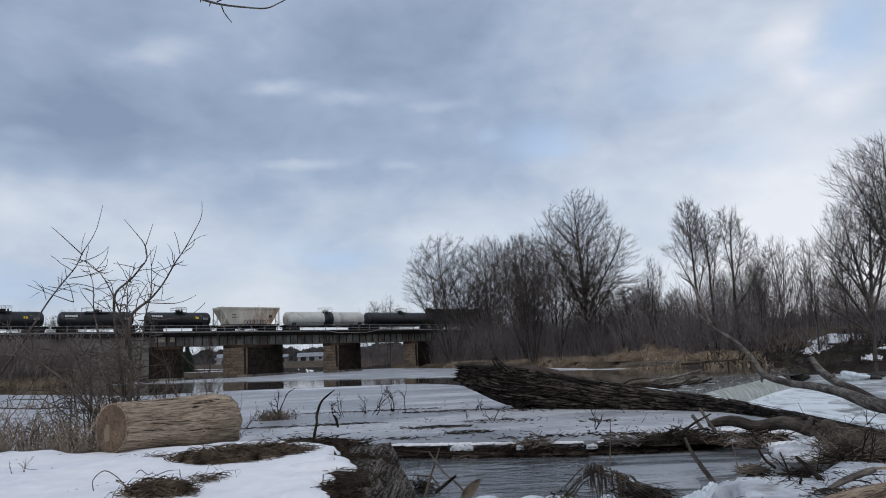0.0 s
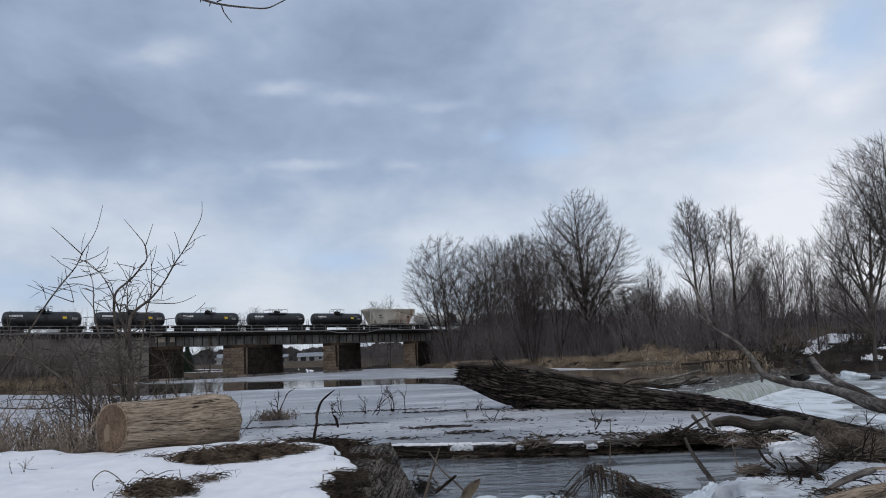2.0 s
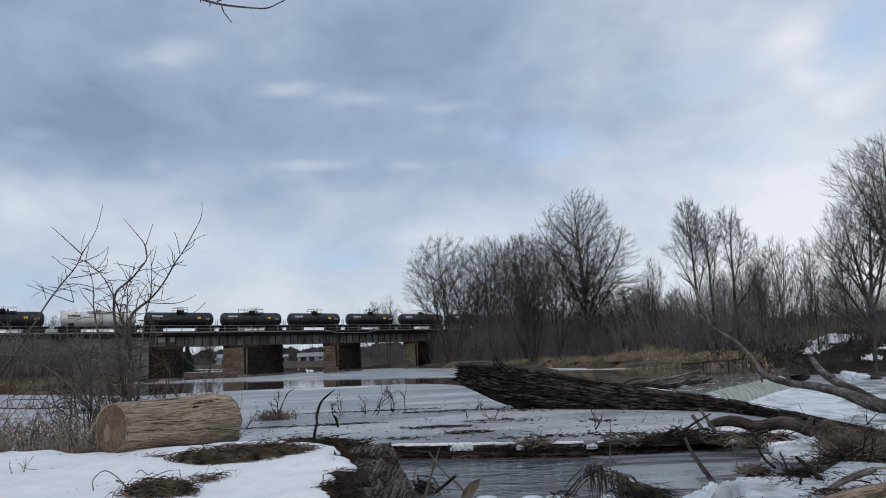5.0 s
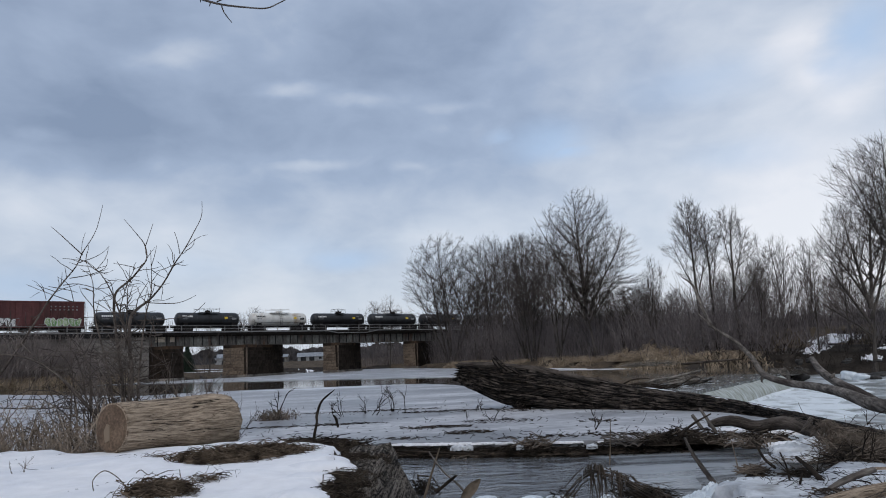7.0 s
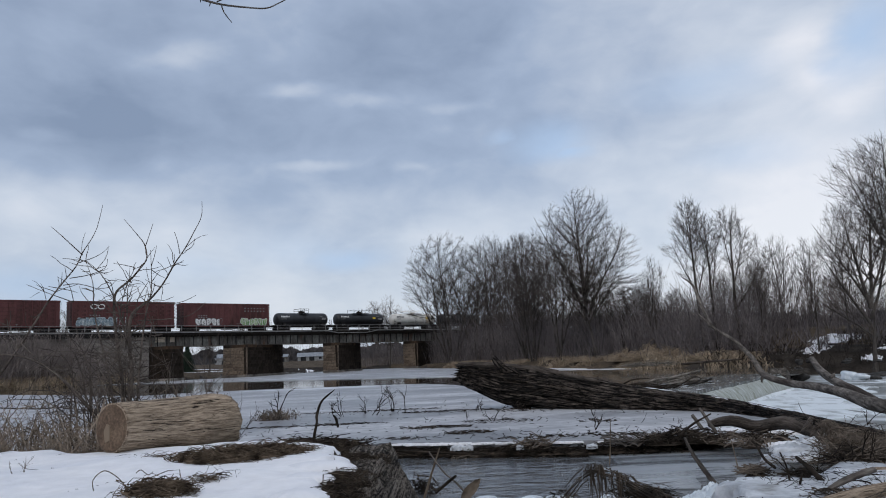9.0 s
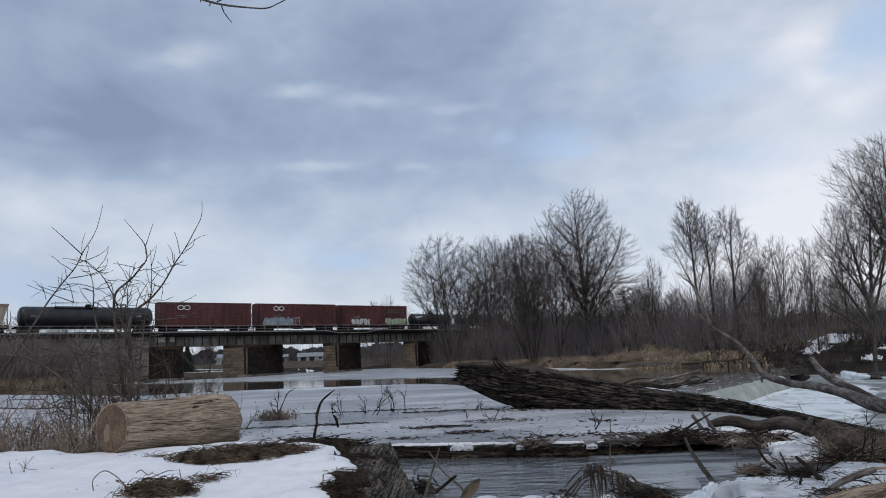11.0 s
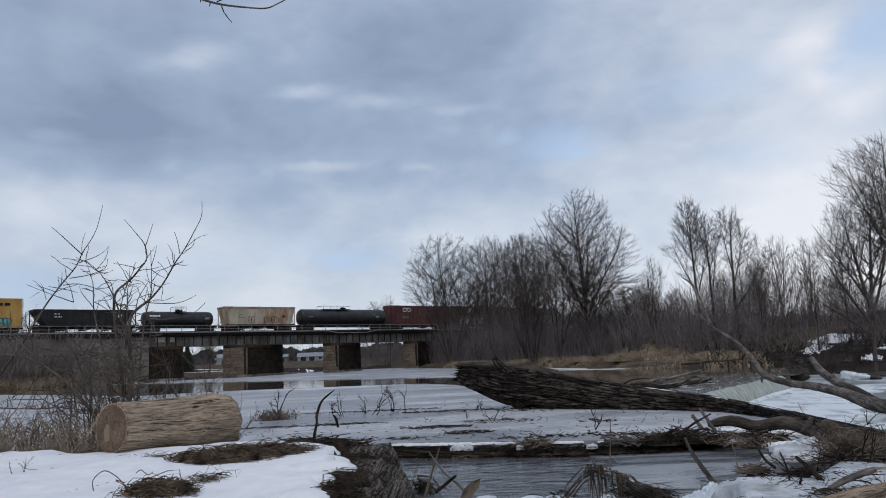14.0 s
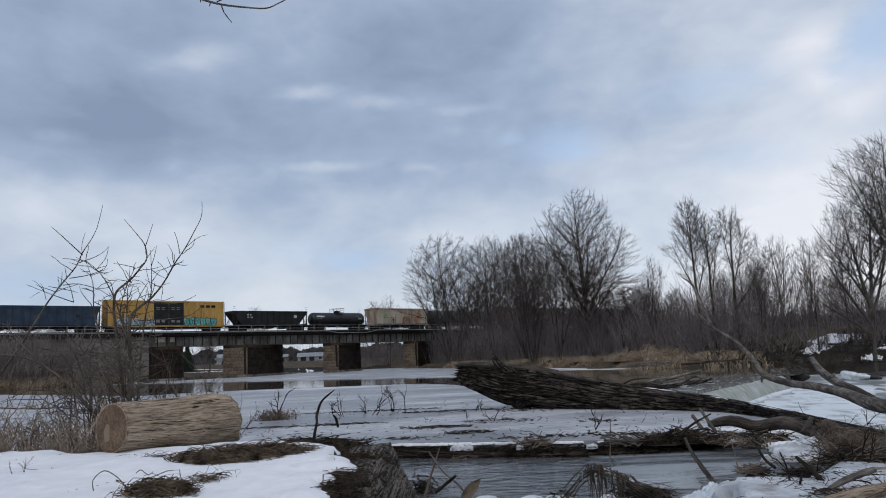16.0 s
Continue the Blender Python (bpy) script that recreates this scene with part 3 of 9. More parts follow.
# ---------------------------------------------------------------- water and ice
def water_material(name, deep, rough, bscale, strength, stretch, foam=0.0, fscale=0.6, dist=0.05, soft=0.0):
    m = bpy.data.materials.new(name)
    m.use_nodes = True
    nt = m.node_tree
    nd, ln = nt.nodes, nt.links.new
    b = nd["Principled BSDF"]
    b.inputs["Roughness"].default_value, b.inputs["IOR"].default_value = rough, 1.33
    b.inputs["Base Color"].default_value = (*deep, 1)
    tc = nd.new("ShaderNodeTexCoord")
    mp = nd.new("ShaderNodeMapping")
    mp.inputs["Scale"].default_value = stretch
    ln(tc.outputs["Object"], mp.inputs["Vector"])
    n = nd.new("ShaderNodeTexNoise")
    n.inputs["Scale"].default_value, n.inputs["Detail"].default_value = bscale, 5
    n.inputs["Distortion"].default_value = 0.8
    ln(mp.outputs[0], n.inputs["Vector"])
    bp = nd.new("ShaderNodeBump")
    bp.inputs["Strength"].default_value, bp.inputs["Distance"].default_value = strength, dist
    ln(n.outputs["Fac"], bp.inputs["Height"])
    ln(bp.outputs[0], b.inputs["Normal"])
    if foam:
        f = nd.new("ShaderNodeTexNoise")
        f.inputs["Scale"].default_value, f.inputs["Detail"].default_value = fscale, 9
        f.inputs["Roughness"].default_value, f.inputs["Distortion"].default_value = 0.62, 1.2
        ln(mp.outputs[0], f.inputs["Vector"])
        rp = nd.new("ShaderNodeValToRGB")
        rp.color_ramp.elements[0].position, rp.color_ramp.elements[1].position = 0.60 - 0.3 * foam - soft, 0.78 - 0.3 * foam + soft
        ln(f.outputs["Fac"], rp.inputs["Fac"])
        mx = nd.new("ShaderNodeMix")
        mx.data_type = "RGBA"
        ln(rp.outputs["Color"], mx.inputs[0])
        mx.inputs[6].default_value = (*deep, 1)
        mx.inputs[7].default_value = (0.72, 0.77, 0.80, 1)
        ln(mx.outputs[2], b.inputs["Base Color"])
        rr = nd.new("ShaderNodeMapRange")
        rr.inputs["To Min"].default_value, rr.inputs["To Max"].default_value = rough, 0.7
        ln(rp.outputs["Color"], rr.inputs["Value"])
        ln(rr.outputs[0], b.inputs["Roughness"])
    return m


M_STILL = water_material("still_river_water", (0.080, 0.072, 0.063), 0.06, 1.2, 0.10, (0.5, 1.6, 1), dist=0.02)
M_POOL = water_material("rippled_pool_water", (0.105, 0.11, 0.116), 0.07, 2.0, 0.9, (0.8, 1.5, 1), dist=0.05)
M_RAPIDS = water_material("white_rapids", (0.14, 0.152, 0.152), 0.3, 1.6, 0.9, (0.9, 0.42, 1), foam=0.50, fscale=0.6, dist=0.14)
M_FOAM = water_material("white_foam", (0.30, 0.33, 0.33), 0.5, 2.2, 0.9, (0.9, 0.5, 1), foam=0.95, fscale=0.8, dist=0.12)
M_FALL = water_material("falling_water", (0.17, 0.185, 0.13), 0.35, 2.0, 0.4, (4.0, 1.3, 1.3), foam=0.36, fscale=1.0, dist=0.04, soft=0.10)

M_CREST = water_material("rippled_crest_water", (0.10, 0.10, 0.09), 0.12, 1.6, 1.0, (1.2, 1.2, 1), foam=0.12, fscale=0.9, dist=0.05)
M_WETICE = mat("wet_grey_ice", (0.12, 0.13, 0.14), (0.30, 0.325, 0.35), 1.0, 0.15, 0.2, 4.0, stretch=(0.5, 1.8, 1), fine=0.15, spec=0.5, c3=(0.5, 0.53, 0.56), amount=0.1, rough2=0.4)


def sheet(name, poly, z, thick, m, label, category, jag=0.0, seed=1, step=1.5):
    """A flat sheet with an uneven rim and a real edge."""
    rnd = random.Random(seed)
    pts = []
    for (ax, ay), (bx, by) in zip(poly, poly[1:] + poly[:1]):
        dist = math.hypot(bx - ax, by - ay)
        n = max(1, min(40, int(dist / step)))
        for i in range(n):
            t = i / n
            w = jag * min(1.0, dist / (4 * step))
            pts.append((ax + (bx - ax) * t + rnd.uniform(-w, w), ay + (by - ay) * t + rnd.uniform(-w, w)))
    buf = Buf()
    buf.prism(pts, z - thick, z)
    me = buf.mesh(name, m)
    bm = bmesh.new()
    bm.from_mesh(me)
    bmesh.ops.triangulate(bm, faces=[f for f in bm.faces if len(f.verts) > 4])
    bmesh.ops.recalc_face_normals(bm, faces=bm.faces)
    bm.to_mesh(me)
    bm.free()
    return tagged(new(name, me), label, category, kind="structure")


sheet("water_upstream", [(-400, 10), (-8, 14.6), (-2.2, 15.3), (-1.4, 16.3), (1.1, 15.7), (3.1, 15.2), (6.4, 15.4), (7.3, 18.2), (7.0, 21.5), (9.67, 32), (14.2, 39.6), (18.85, 46.5), (24.5, 54.5), (30, 80), (30, 260), (-400, 260)],
      0.0, 0.3, M_STILL, "still dark river water between the ice sheets", "water")
sheet("ice_near", [(-130, 13), (-5, 14.2), (-2.3, 15.2), (-1.4, 16.25), (1.1, 15.62), (3.1, 15.15), (6.3, 15.5), (7.2, 18.1), (6.9, 21.0), (6.5, 25), (4.2, 31), (2.7, 36), (2.2, 41), (0.5, 49), (-1.7, 53.9), (-7.6, 55.6), (-15.6, 56.3), (-21, 53.6), (-42, 75), (-75, 92), (-140, 100)],
      0.06, 0.12, M_ICE, "grey-white river ice with wet patches and frozen ridges", "ice", 0.18, 4)
sheet("ice_far", [(-62, 112), (-48, 108), (-33, 100), (-20, 88), (-6, 76), (1.8, 70.5), (7, 72), (6.5, 84), (5, 98), (2, 128), (-2, 160), (-16, 172), (-27, 150), (-32, 128), (-44, 118)],
      0.05, 0.1, M_ICE, "thin pale ice sheet lying before the bridge piers", "ice", 0.4, 5, 3)
sheet("ice_pool", [(2.51, 15.05), (3.40, 15.26), (4.93, 16.05), (5.76, 15.32), (5.98, 14.33), (4.86, 11.93), (4.20, 12.41), (3.13, 10.97), (2.61, 11.49), (2.56, 13.22)],
      -0.185, 0.03, M_WETICE, "thin grey ice shelf on the pool", "ice", 0.3, 6, 0.3)
pool_water = sheet("water_pool", [(-14, 3), (7.5, 3), (7.5, 15.45), (3.2, 15.6), (-1.4, 16.7), (-14, 14.4)], -0.2, 0.05, M_POOL, "dark rippled pool water below the drift ridge", "water")
rapids_water = sheet("water_rapids", [(-6, 16), (4.5, 13.2), (9, 12), (150, 8), (150, 70), (20, 75), (6, 55)], -0.9, 0.1, M_RAPIDS,
                     "foaming white tailwater below the weir", "water")


def build_fall():
    """The sheet of water that rolls over the weir: a long streaked roller along the crest."""
    rnd = random.Random(3)
    a, b = Vector((6.4, 26.9, -1.0)), Vector((18.85, 46.5, -1.0))
    length = (b - a).length
    cols, seg = 150, 40
    buf = Buf()
    for i in range(cols + 1):
        x = length * i / cols
        bump = 0.008 * math.sin(i * 1.7) + rnd.uniform(-0.008, 0.008)
        for j in range(seg):
            w = 2 * math.pi * j / seg
            r = 0.98 + bump + 0.006 * math.sin(3 * w + i * 0.4) + rnd.uniform(-0.004, 0.004)
            buf.v.append((x, r * math.cos(w), r * math.sin(w)))
    for i in range(cols):
        for j in range(seg):
            j2 = (j + 1) % seg
            buf.face((i * seg + j, i * seg + j2, (i + 1) * seg + j2, (i + 1) * seg + j))
    buf.face(list(reversed(range(seg))))
    buf.face([cols * seg + j for j in range(seg)])
    ob = new("waterfall", tidy(buf.mesh("waterfall", M_FALL, True)))
    turn = Matrix.Rotation(math.atan2(b.y - a.y, b.x - a.x), 4, "Z")
    ob.matrix_basis = Matrix.Translation(a) @ turn
    return tagged(ob, "greenish white sheet of water rolling over a low weir", "waterfall")


waterfall = build_fall()
sheet("water_crest", [(3.6, 28.6), (6.75, 26.7), (9.2, 30.55), (13.0, 36.55), (16.0, 41.3), (19.2, 46.3), (16.6, 48.4), (13.2, 43.6), (9.4, 38.2)], 0.012, 0.16, M_CREST, "dark sheet of water bending over the weir crest", "water", 0.025, 13, 0.25)
foam_apron = sheet("foam_apron", [(6.9, 26.75), (12.9, 36.2), (19.2, 46.2), (23.5, 47.5), (22.0, 43.0), (17.5, 36.0), (14.0, 29.0), (9.5, 24.5)], -0.86, 0.06, M_FOAM, "churning white foam at the foot of the weir", "foam", 0.5, 9, 0.8)


# ---------------------------------------------------------------- bridge
def stone_mesh(w, h, d, m):
    buf = Buf()
    e = 0.035
    buf.prism([(-w / 2 + e, -h / 2), (w / 2 - e, -h / 2), (w / 2, -h / 2 + e), (w / 2, h / 2 - e), (w / 2 - e, h / 2), (-w / 2 + e, h / 2), (-w / 2, h / 2 - e), (-w / 2, -h / 2 + e)],
              -d / 2 + 0.04, d / 2, axis="y")
    buf.prism([(-w / 2 + 0.09, -h / 2 + 0.09), (w / 2 - 0.09, -h / 2 + 0.09), (w / 2 - 0.09, h / 2 - 0.09), (-w / 2 + 0.09, h / 2 - 0.09)], -d / 2, -d / 2 + 0.05, axis="y")
    return tidy(buf.mesh("stone_block", m))


STONES = {}


def lay_stones(parent, origin, along, width, z0, z1, course, batter, rnd, out, m=None):
    """Courses of single blocks on one face; along and out are unit vectors in the parent's space."""
    n = max(1, round((z1 - z0) / course))
    h = (z1 - z0) / n
    for c in range(n):
        x = 0.0
        zc = z0 + (c + 0.5) * h
        inset = batter * (zc - z0)
        first = True
        while x < width - 0.05:
            w = rnd.choice((0.9, 1.15, 1.4)) * (0.55 if first and c % 2 else 1)
            first = False
            if width - x - w < 0.45:
                w = width - x
            w = round(w, 2)
            key = (round(w, 1), round(h, 2), (m or M_STONE).name)
            if key not in STONES:
                STONES[key] = stone_mesh(key[0] - 0.03, h - 0.03, 0.36, m or M_STONE)
            p = origin + along * (x + w / 2) - out * (inset + rnd.uniform(-0.02, 0.02))
            ob = new("stone_block", STONES[key])
            ob.parent = parent
            ob.matrix_basis = Matrix.Translation((p.x, p.y, zc)) @ Matrix.Rotation(math.atan2(along.y, along.x), 4, "Z")
            x += w


def local_dir(wx, wy):
    v = Matrix.Rotation(-radians(TRACK), 4, "Z") @ Vector((wx, wy, 0))
    return v.normalized()


def build_pier(s, width, length, top, label, foot=0.06, face=None):
    """A skewed masonry pier; s: its near left corner along the line."""
    rnd = random.Random(int(s * 10))
    pier = thing("bridge_pier", on_line(s, 0.1), label, "bridge pier", "bridge piers")
    w = local_dir(0.26, 0.966)                   # the pier's long axis follows the stream
    a = local_dir(0.966, -0.26)
    core = Buf()
    k = 0.16
    def ring(z, off, grow):
        o = -a * grow - w * grow
        pts = [o + a * off + w * off, o + a * (width + 2 * grow - off) + w * off, o + a * (width + 2 * grow - off) + w * (length + 2 * grow - off), o + a * off + w * (length + 2 * grow - off)]
        return [(p.x, p.y, z) for p in pts]
    for z, off, grow in ((-2.0, k, 0), (top - 0.45, k + 0.14, 0)):
        core.v += ring(z, off, grow)
    core.face((0, 1, 2, 3)); core.face((7, 6, 5, 4))
    for i in range(4):
        core.face((i, i + 4, (i + 1) % 4 + 4, (i + 1) % 4))
    part("core", core, M_STAINSHADE, pier)
    lay_stones(pier, Vector((0, 0, 0)) + w * 0.18, a, width, 0.02, top - 0.45, 0.56, 0.03, rnd, -w, face)
    # the flank's darker stone carries its stains and its shade in the colour
    lay_stones(pier, a * (width - 0.18), w, length, 0.02, top - 0.45, 0.56, 0.03, rnd, a, M_STAINSHADE)
    cap = Buf()
    for z in (top - 0.45, top):
        cap.v += ring(z, 0.12, 0.04)
    cap.face((0, 1, 2, 3)); cap.face((7, 6, 5, 4))
    for i in range(4):
        cap.face((i, i + 4, (i + 1) % 4 + 4, (i + 1) % 4))
    part("cap_stone", cap, M_STAINSHADE, pier)
    ft = Buf()
    for z, g in ((-2.0, foot + 0.1), (0.42, foot)):
        ft.v += ring(z, 0.0, g)
    ft.face((0, 1, 2, 3)); ft.face((7, 6, 5, 4))
    for i in range(4):
        ft.face((i, i + 4, (i + 1) % 4 + 4, (i + 1) % 4))
    part("footing", ft, M_WALLSTONE, pier)
    return pier


def build_bridge():
    deck = thing("railway_bridge", on_line(0, 0), "rusty grey steel plate girder railway bridge on stone piers", "bridge")
    z0, z1 = 5.26, 6.98
    for y, nm in ((-0.3, "near"), (3.4, "far")):
        b = Buf()
        b.box(43.5, 122, y - 0.03, y + 0.03, z0 + 0.06, z1 - 0.06)
        b.box(43.5, 122, y - 0.2, y + 0.2, z0, z0 + 0.06)
        b.box(43.5, 122, y - 0.2, y + 0.2, z1 - 0.06, z1)
        g = part("girder", b, M_GIRDER, deck)
        sb = Buf()
        sb.box(-0.05, 0.05, -0.16, -0.032, z0 + 0.07, z1 - 0.07)
        me = tidy(sb.mesh("stiffener", M_DARKSTEEL))
        if nm == "near":
            s = 44.3
            while s < 121.5:
                ob = part("stiffener", me, None, g)
                ob.matrix_basis = pose(s, y, 0)
                s += 1.45
    bf = Buf()
    for s in np.arange(45, 122, 6.0):
        bf.box(s, s + 0.15, -0.1, 3.2, z0 + 0.3, z1 - 0.2)
    part("cross_frame", bf, M_DARKSTEEL, deck)
    tb = Buf()
    tb.box(-0.12, 0.12, -1.24, 4.1, 6.99, 7.24)
    tb.box(-0.10, 0.10, -1.20, -0.55, 6.74, 6.99)
    me = tidy(tb.mesh("sleeper", M_TIE))
    s = 43.0
    while s < 120:
        part("sleeper", me, None, deck).matrix_basis = pose(s, 0, 0)
        s += 0.5
    wb = Buf()
    for y in (-1.10, -0.86, -0.62):
        wb.box(42, 122, y, y + 0.2, 7.24, 7.30)
    part("walkway", wb, M_TIE, deck)
    kb = Buf()
    kb.box(-40, 122, -1.26, -1.12, 7.46, 7.60)
    part("kerb_timber", kb, M_RAILTIMBER, deck, "grey weathered timber along the deck's edge")
    # dark strip added in place of the deck's shadow line across the sleeper ends
    eb = Buf()
    eb.box(-40, 42.8, -1.22, -1.10, 6.66, 7.46)
    eb.box(42.8, 122, -1.08, -0.98, 6.99, 7.46)
    part("edge_shade_strip", eb, M_DARKSTEEL, deck)
    # handrail
    pb = Buf()
    pb.box(-0.05, 0.05, -1.20, -1.11, 7.3, 8.5)
    post = tidy(pb.mesh("post", M_RAILSTEEL))
    s = -28.5
    while s < 112:
        part("post", post, None, deck).matrix_basis = pose(s, 0, 0)
        s += 2.4
    for z in (8.46, 7.95):
        hb = Buf()
        hb.rod((-29, -1.155, z), (112, -1.155, z), 0.038)
        part("handrail", hb, M_RAILSTEEL, deck)
    # a pipe that sags along the walkway
    cp = Buf()
    cp.tube([(-30, -1.3, 7.55), (20, -1.3, 7.42), (60, -1.3, 7.40), (77.5, -1.3, 7.40), (79.5, -1.3, 7.05), (86, -1.3, 7.05), (88.5, -1.3, 7.45), (110, -1.3, 7.45)], [0.075] * 8, 6)
    part("cable_pipe", cp, M_RAILSTEEL, deck, "grey cable pipe that dips below the walkway")
    for x0, x1 in ((46.9, 48.4), (49.2, 49.9)):
        mk = Buf()
        mk.box(x0, x1, -0.37, -0.34, 5.95, 6.82)
        part("marker_plate", mk, M_HOPPER, deck, "faded white painted panel on the girder")
    for y in (0.83, 2.27):
        rb = Buf()
        rb.box(-150, 220, y - 0.035, y + 0.035, 7.34, 7.5)
        rb.box(-150, 220, y - 0.07, y + 0.07, 7.24, 7.34)
        part("rail", rb, M_DARKSTEEL, deck)
    return deck


build_bridge()
bal = Buf()
bal.prism([(-0.9, 6.9), (4.0, 6.9), (3.4, 7.28), (-0.3, 7.28)], 0, 193)
tagged(part("ballast", bal, M_BALLAST, None, m=LINE @ Matrix(((0, 0, 1, -150), (1, 0, 0, 0), (0, 1, 0, 0), (0, 0, 0, 1)))), "grey stone ballast under the rails", "ballast", kind="structure")
build_pier(58.1, 4.3, 13.2, 5.26, "buff limestone bridge pier, its flank coloured dark for stains and shade")
build_pier(77.2, 2.9, 11.5, 5.26, "slender limestone bridge pier, its flank coloured dark for stains and shade")
build_pier(95.4, 2.9, 11.5, 5.26, "grey limestone bridge pier beside bare trees")
build_pier(115.0, 3.2, 9.0, 5.26, "grey limestone bridge pier among the trees")
# its face is coloured dark for the shade under the girders
build_pier(45.4, 4.6, 3.5, 5.26, "stained masonry abutment pier, coloured dark for the shade under the girder end", face=M_STAINSHADE)


def build_wing_wall():
    w = thing("abutment_wall", on_line(18, -0.75), "coursed limestone abutment wing wall", "retaining wall")
    b = Buf()
    b.box(0, 27.6, 0.16, 2.6, -1.5, 7.0)
    part("core", b, M_MORTAR, w)
    lay_stones(w, Vector((0, 0.18, 0)), Vector((1, 0, 0)), 27.8, 0.4, 6.7, 0.57, 0.0, random.Random(8), Vector((0, -1, 0)), M_WALLSTONE)
    c = Buf()
    c.box(-0.1, 28.0, -0.12, 2.6, 6.7, 7.02)
    part("coping", c, M_WALLSTONE, w)


build_wing_wall()


# ---------------------------------------------------------------- train
RAIL_Z, CAR_Y = 7.5, 1.55
CARS = []                                        # (thing, place along the line at 0 s)


def wheel_mesh():
    b = Buf()
    b.lathe([(-0.07, 0.40), (-0.06, 0.47), (-0.02, 0.46), (0.0, 0.44), (0.05, 0.43), (0.07, 0.40), (0.06, 0.2)], 16, "y")
    return tidy(b.mesh("wheel", M_DARKSTEEL, False))


WHEEL = wheel_mesh()


def side_frame():
    b = Buf()
    for y in (-1.05, 1.05):
        b.prism([(-1.15, 0.62), (-0.7, 0.72), (0.7, 0.72), (1.15, 0.62), (1.15, 0.38), (0.85, 0.36), (0.45, 0.18), (-0.45, 0.18), (-0.85, 0.36), (-1.15, 0.38)], y - 0.08, y + 0.08, axis="y")
    b.box(-0.2, 0.2, -1.0, 1.0, 0.35, 0.78)
    return tidy(b.mesh("bogie", M_DARKSTEEL))


BOGIE = side_frame()


def running_gear(car, length):
    for x in (-length / 2 + 1.75, length / 2 - 1.75):
        bg = part("bogie", BOGIE, None, car, m=pose(x, 0, 0))
        for wx in (-0.87, 0.87):
            for wy in (-0.76, 0.76):
                part("wheel", WHEEL, None, bg, m=pose(wx, wy, 0.47))
    b = Buf()
    b.box(-length / 2 + 0.1, length / 2 - 0.1, -0.25, 0.25, 0.70, 1.02)
    for e in (-1, 1):
        b.box(e * (length / 2 - 0.35) - 0.12, e * (length / 2 - 0.35) + 0.12, -1.45, 1.45, 0.82, 1.08)
    part("underframe", b, M_DARKSTEEL, car)
    for e in (-1, 1):
        c = Buf()
        c.box(min(e * (length / 2 - 0.2), e * (length / 2 + 0.33)), max(e * (length / 2 - 0.2), e * (length / 2 + 0.33)), -0.12, 0.12, 0.72, 0.95)
        part("coupler", c, M_DARKSTEEL, car)
    for y in (-1.42, 1.42):
        for e in (-1, 1):
            r = Buf()
            x = e * (length / 2 - 0.4)
            for xx in (x - 0.2, x + 0.2):
                r.rod((xx, y, 0.5), (xx, y, 2.0), 0.022, 4)
            for z in (0.55, 0.9, 1.25, 1.6, 1.95):
                r.rod((x - 0.2, y, z), (x + 0.2, y, z), 0.02, 4)
            part("ladder", r, M_DARKSTEEL, car)


def patch(b, x0, x1, z0, z1, zc, R):
    """A painted mark that follows a tank's side."""
    k = len(b.v)
    n = 3
    for i in range(n + 1):
        z = z0 + (z1 - z0) * i / n
        y = -math.sqrt(max(0.01, R * R - (z - zc) ** 2))
        b.v += [(x0, y, z), (x1, y, z), (x1, y + 0.03, z), (x0, y + 0.03, z)]
    for i in range(n):
        q = k + i * 4
        b.face((q, q + 1, q + 5, q + 4))
        b.face((q + 1, q + 2, q + 6, q + 5))
        b.face((q + 2, q + 3, q + 7, q + 6))
        b.face((q + 3, q, q + 4, q + 7))


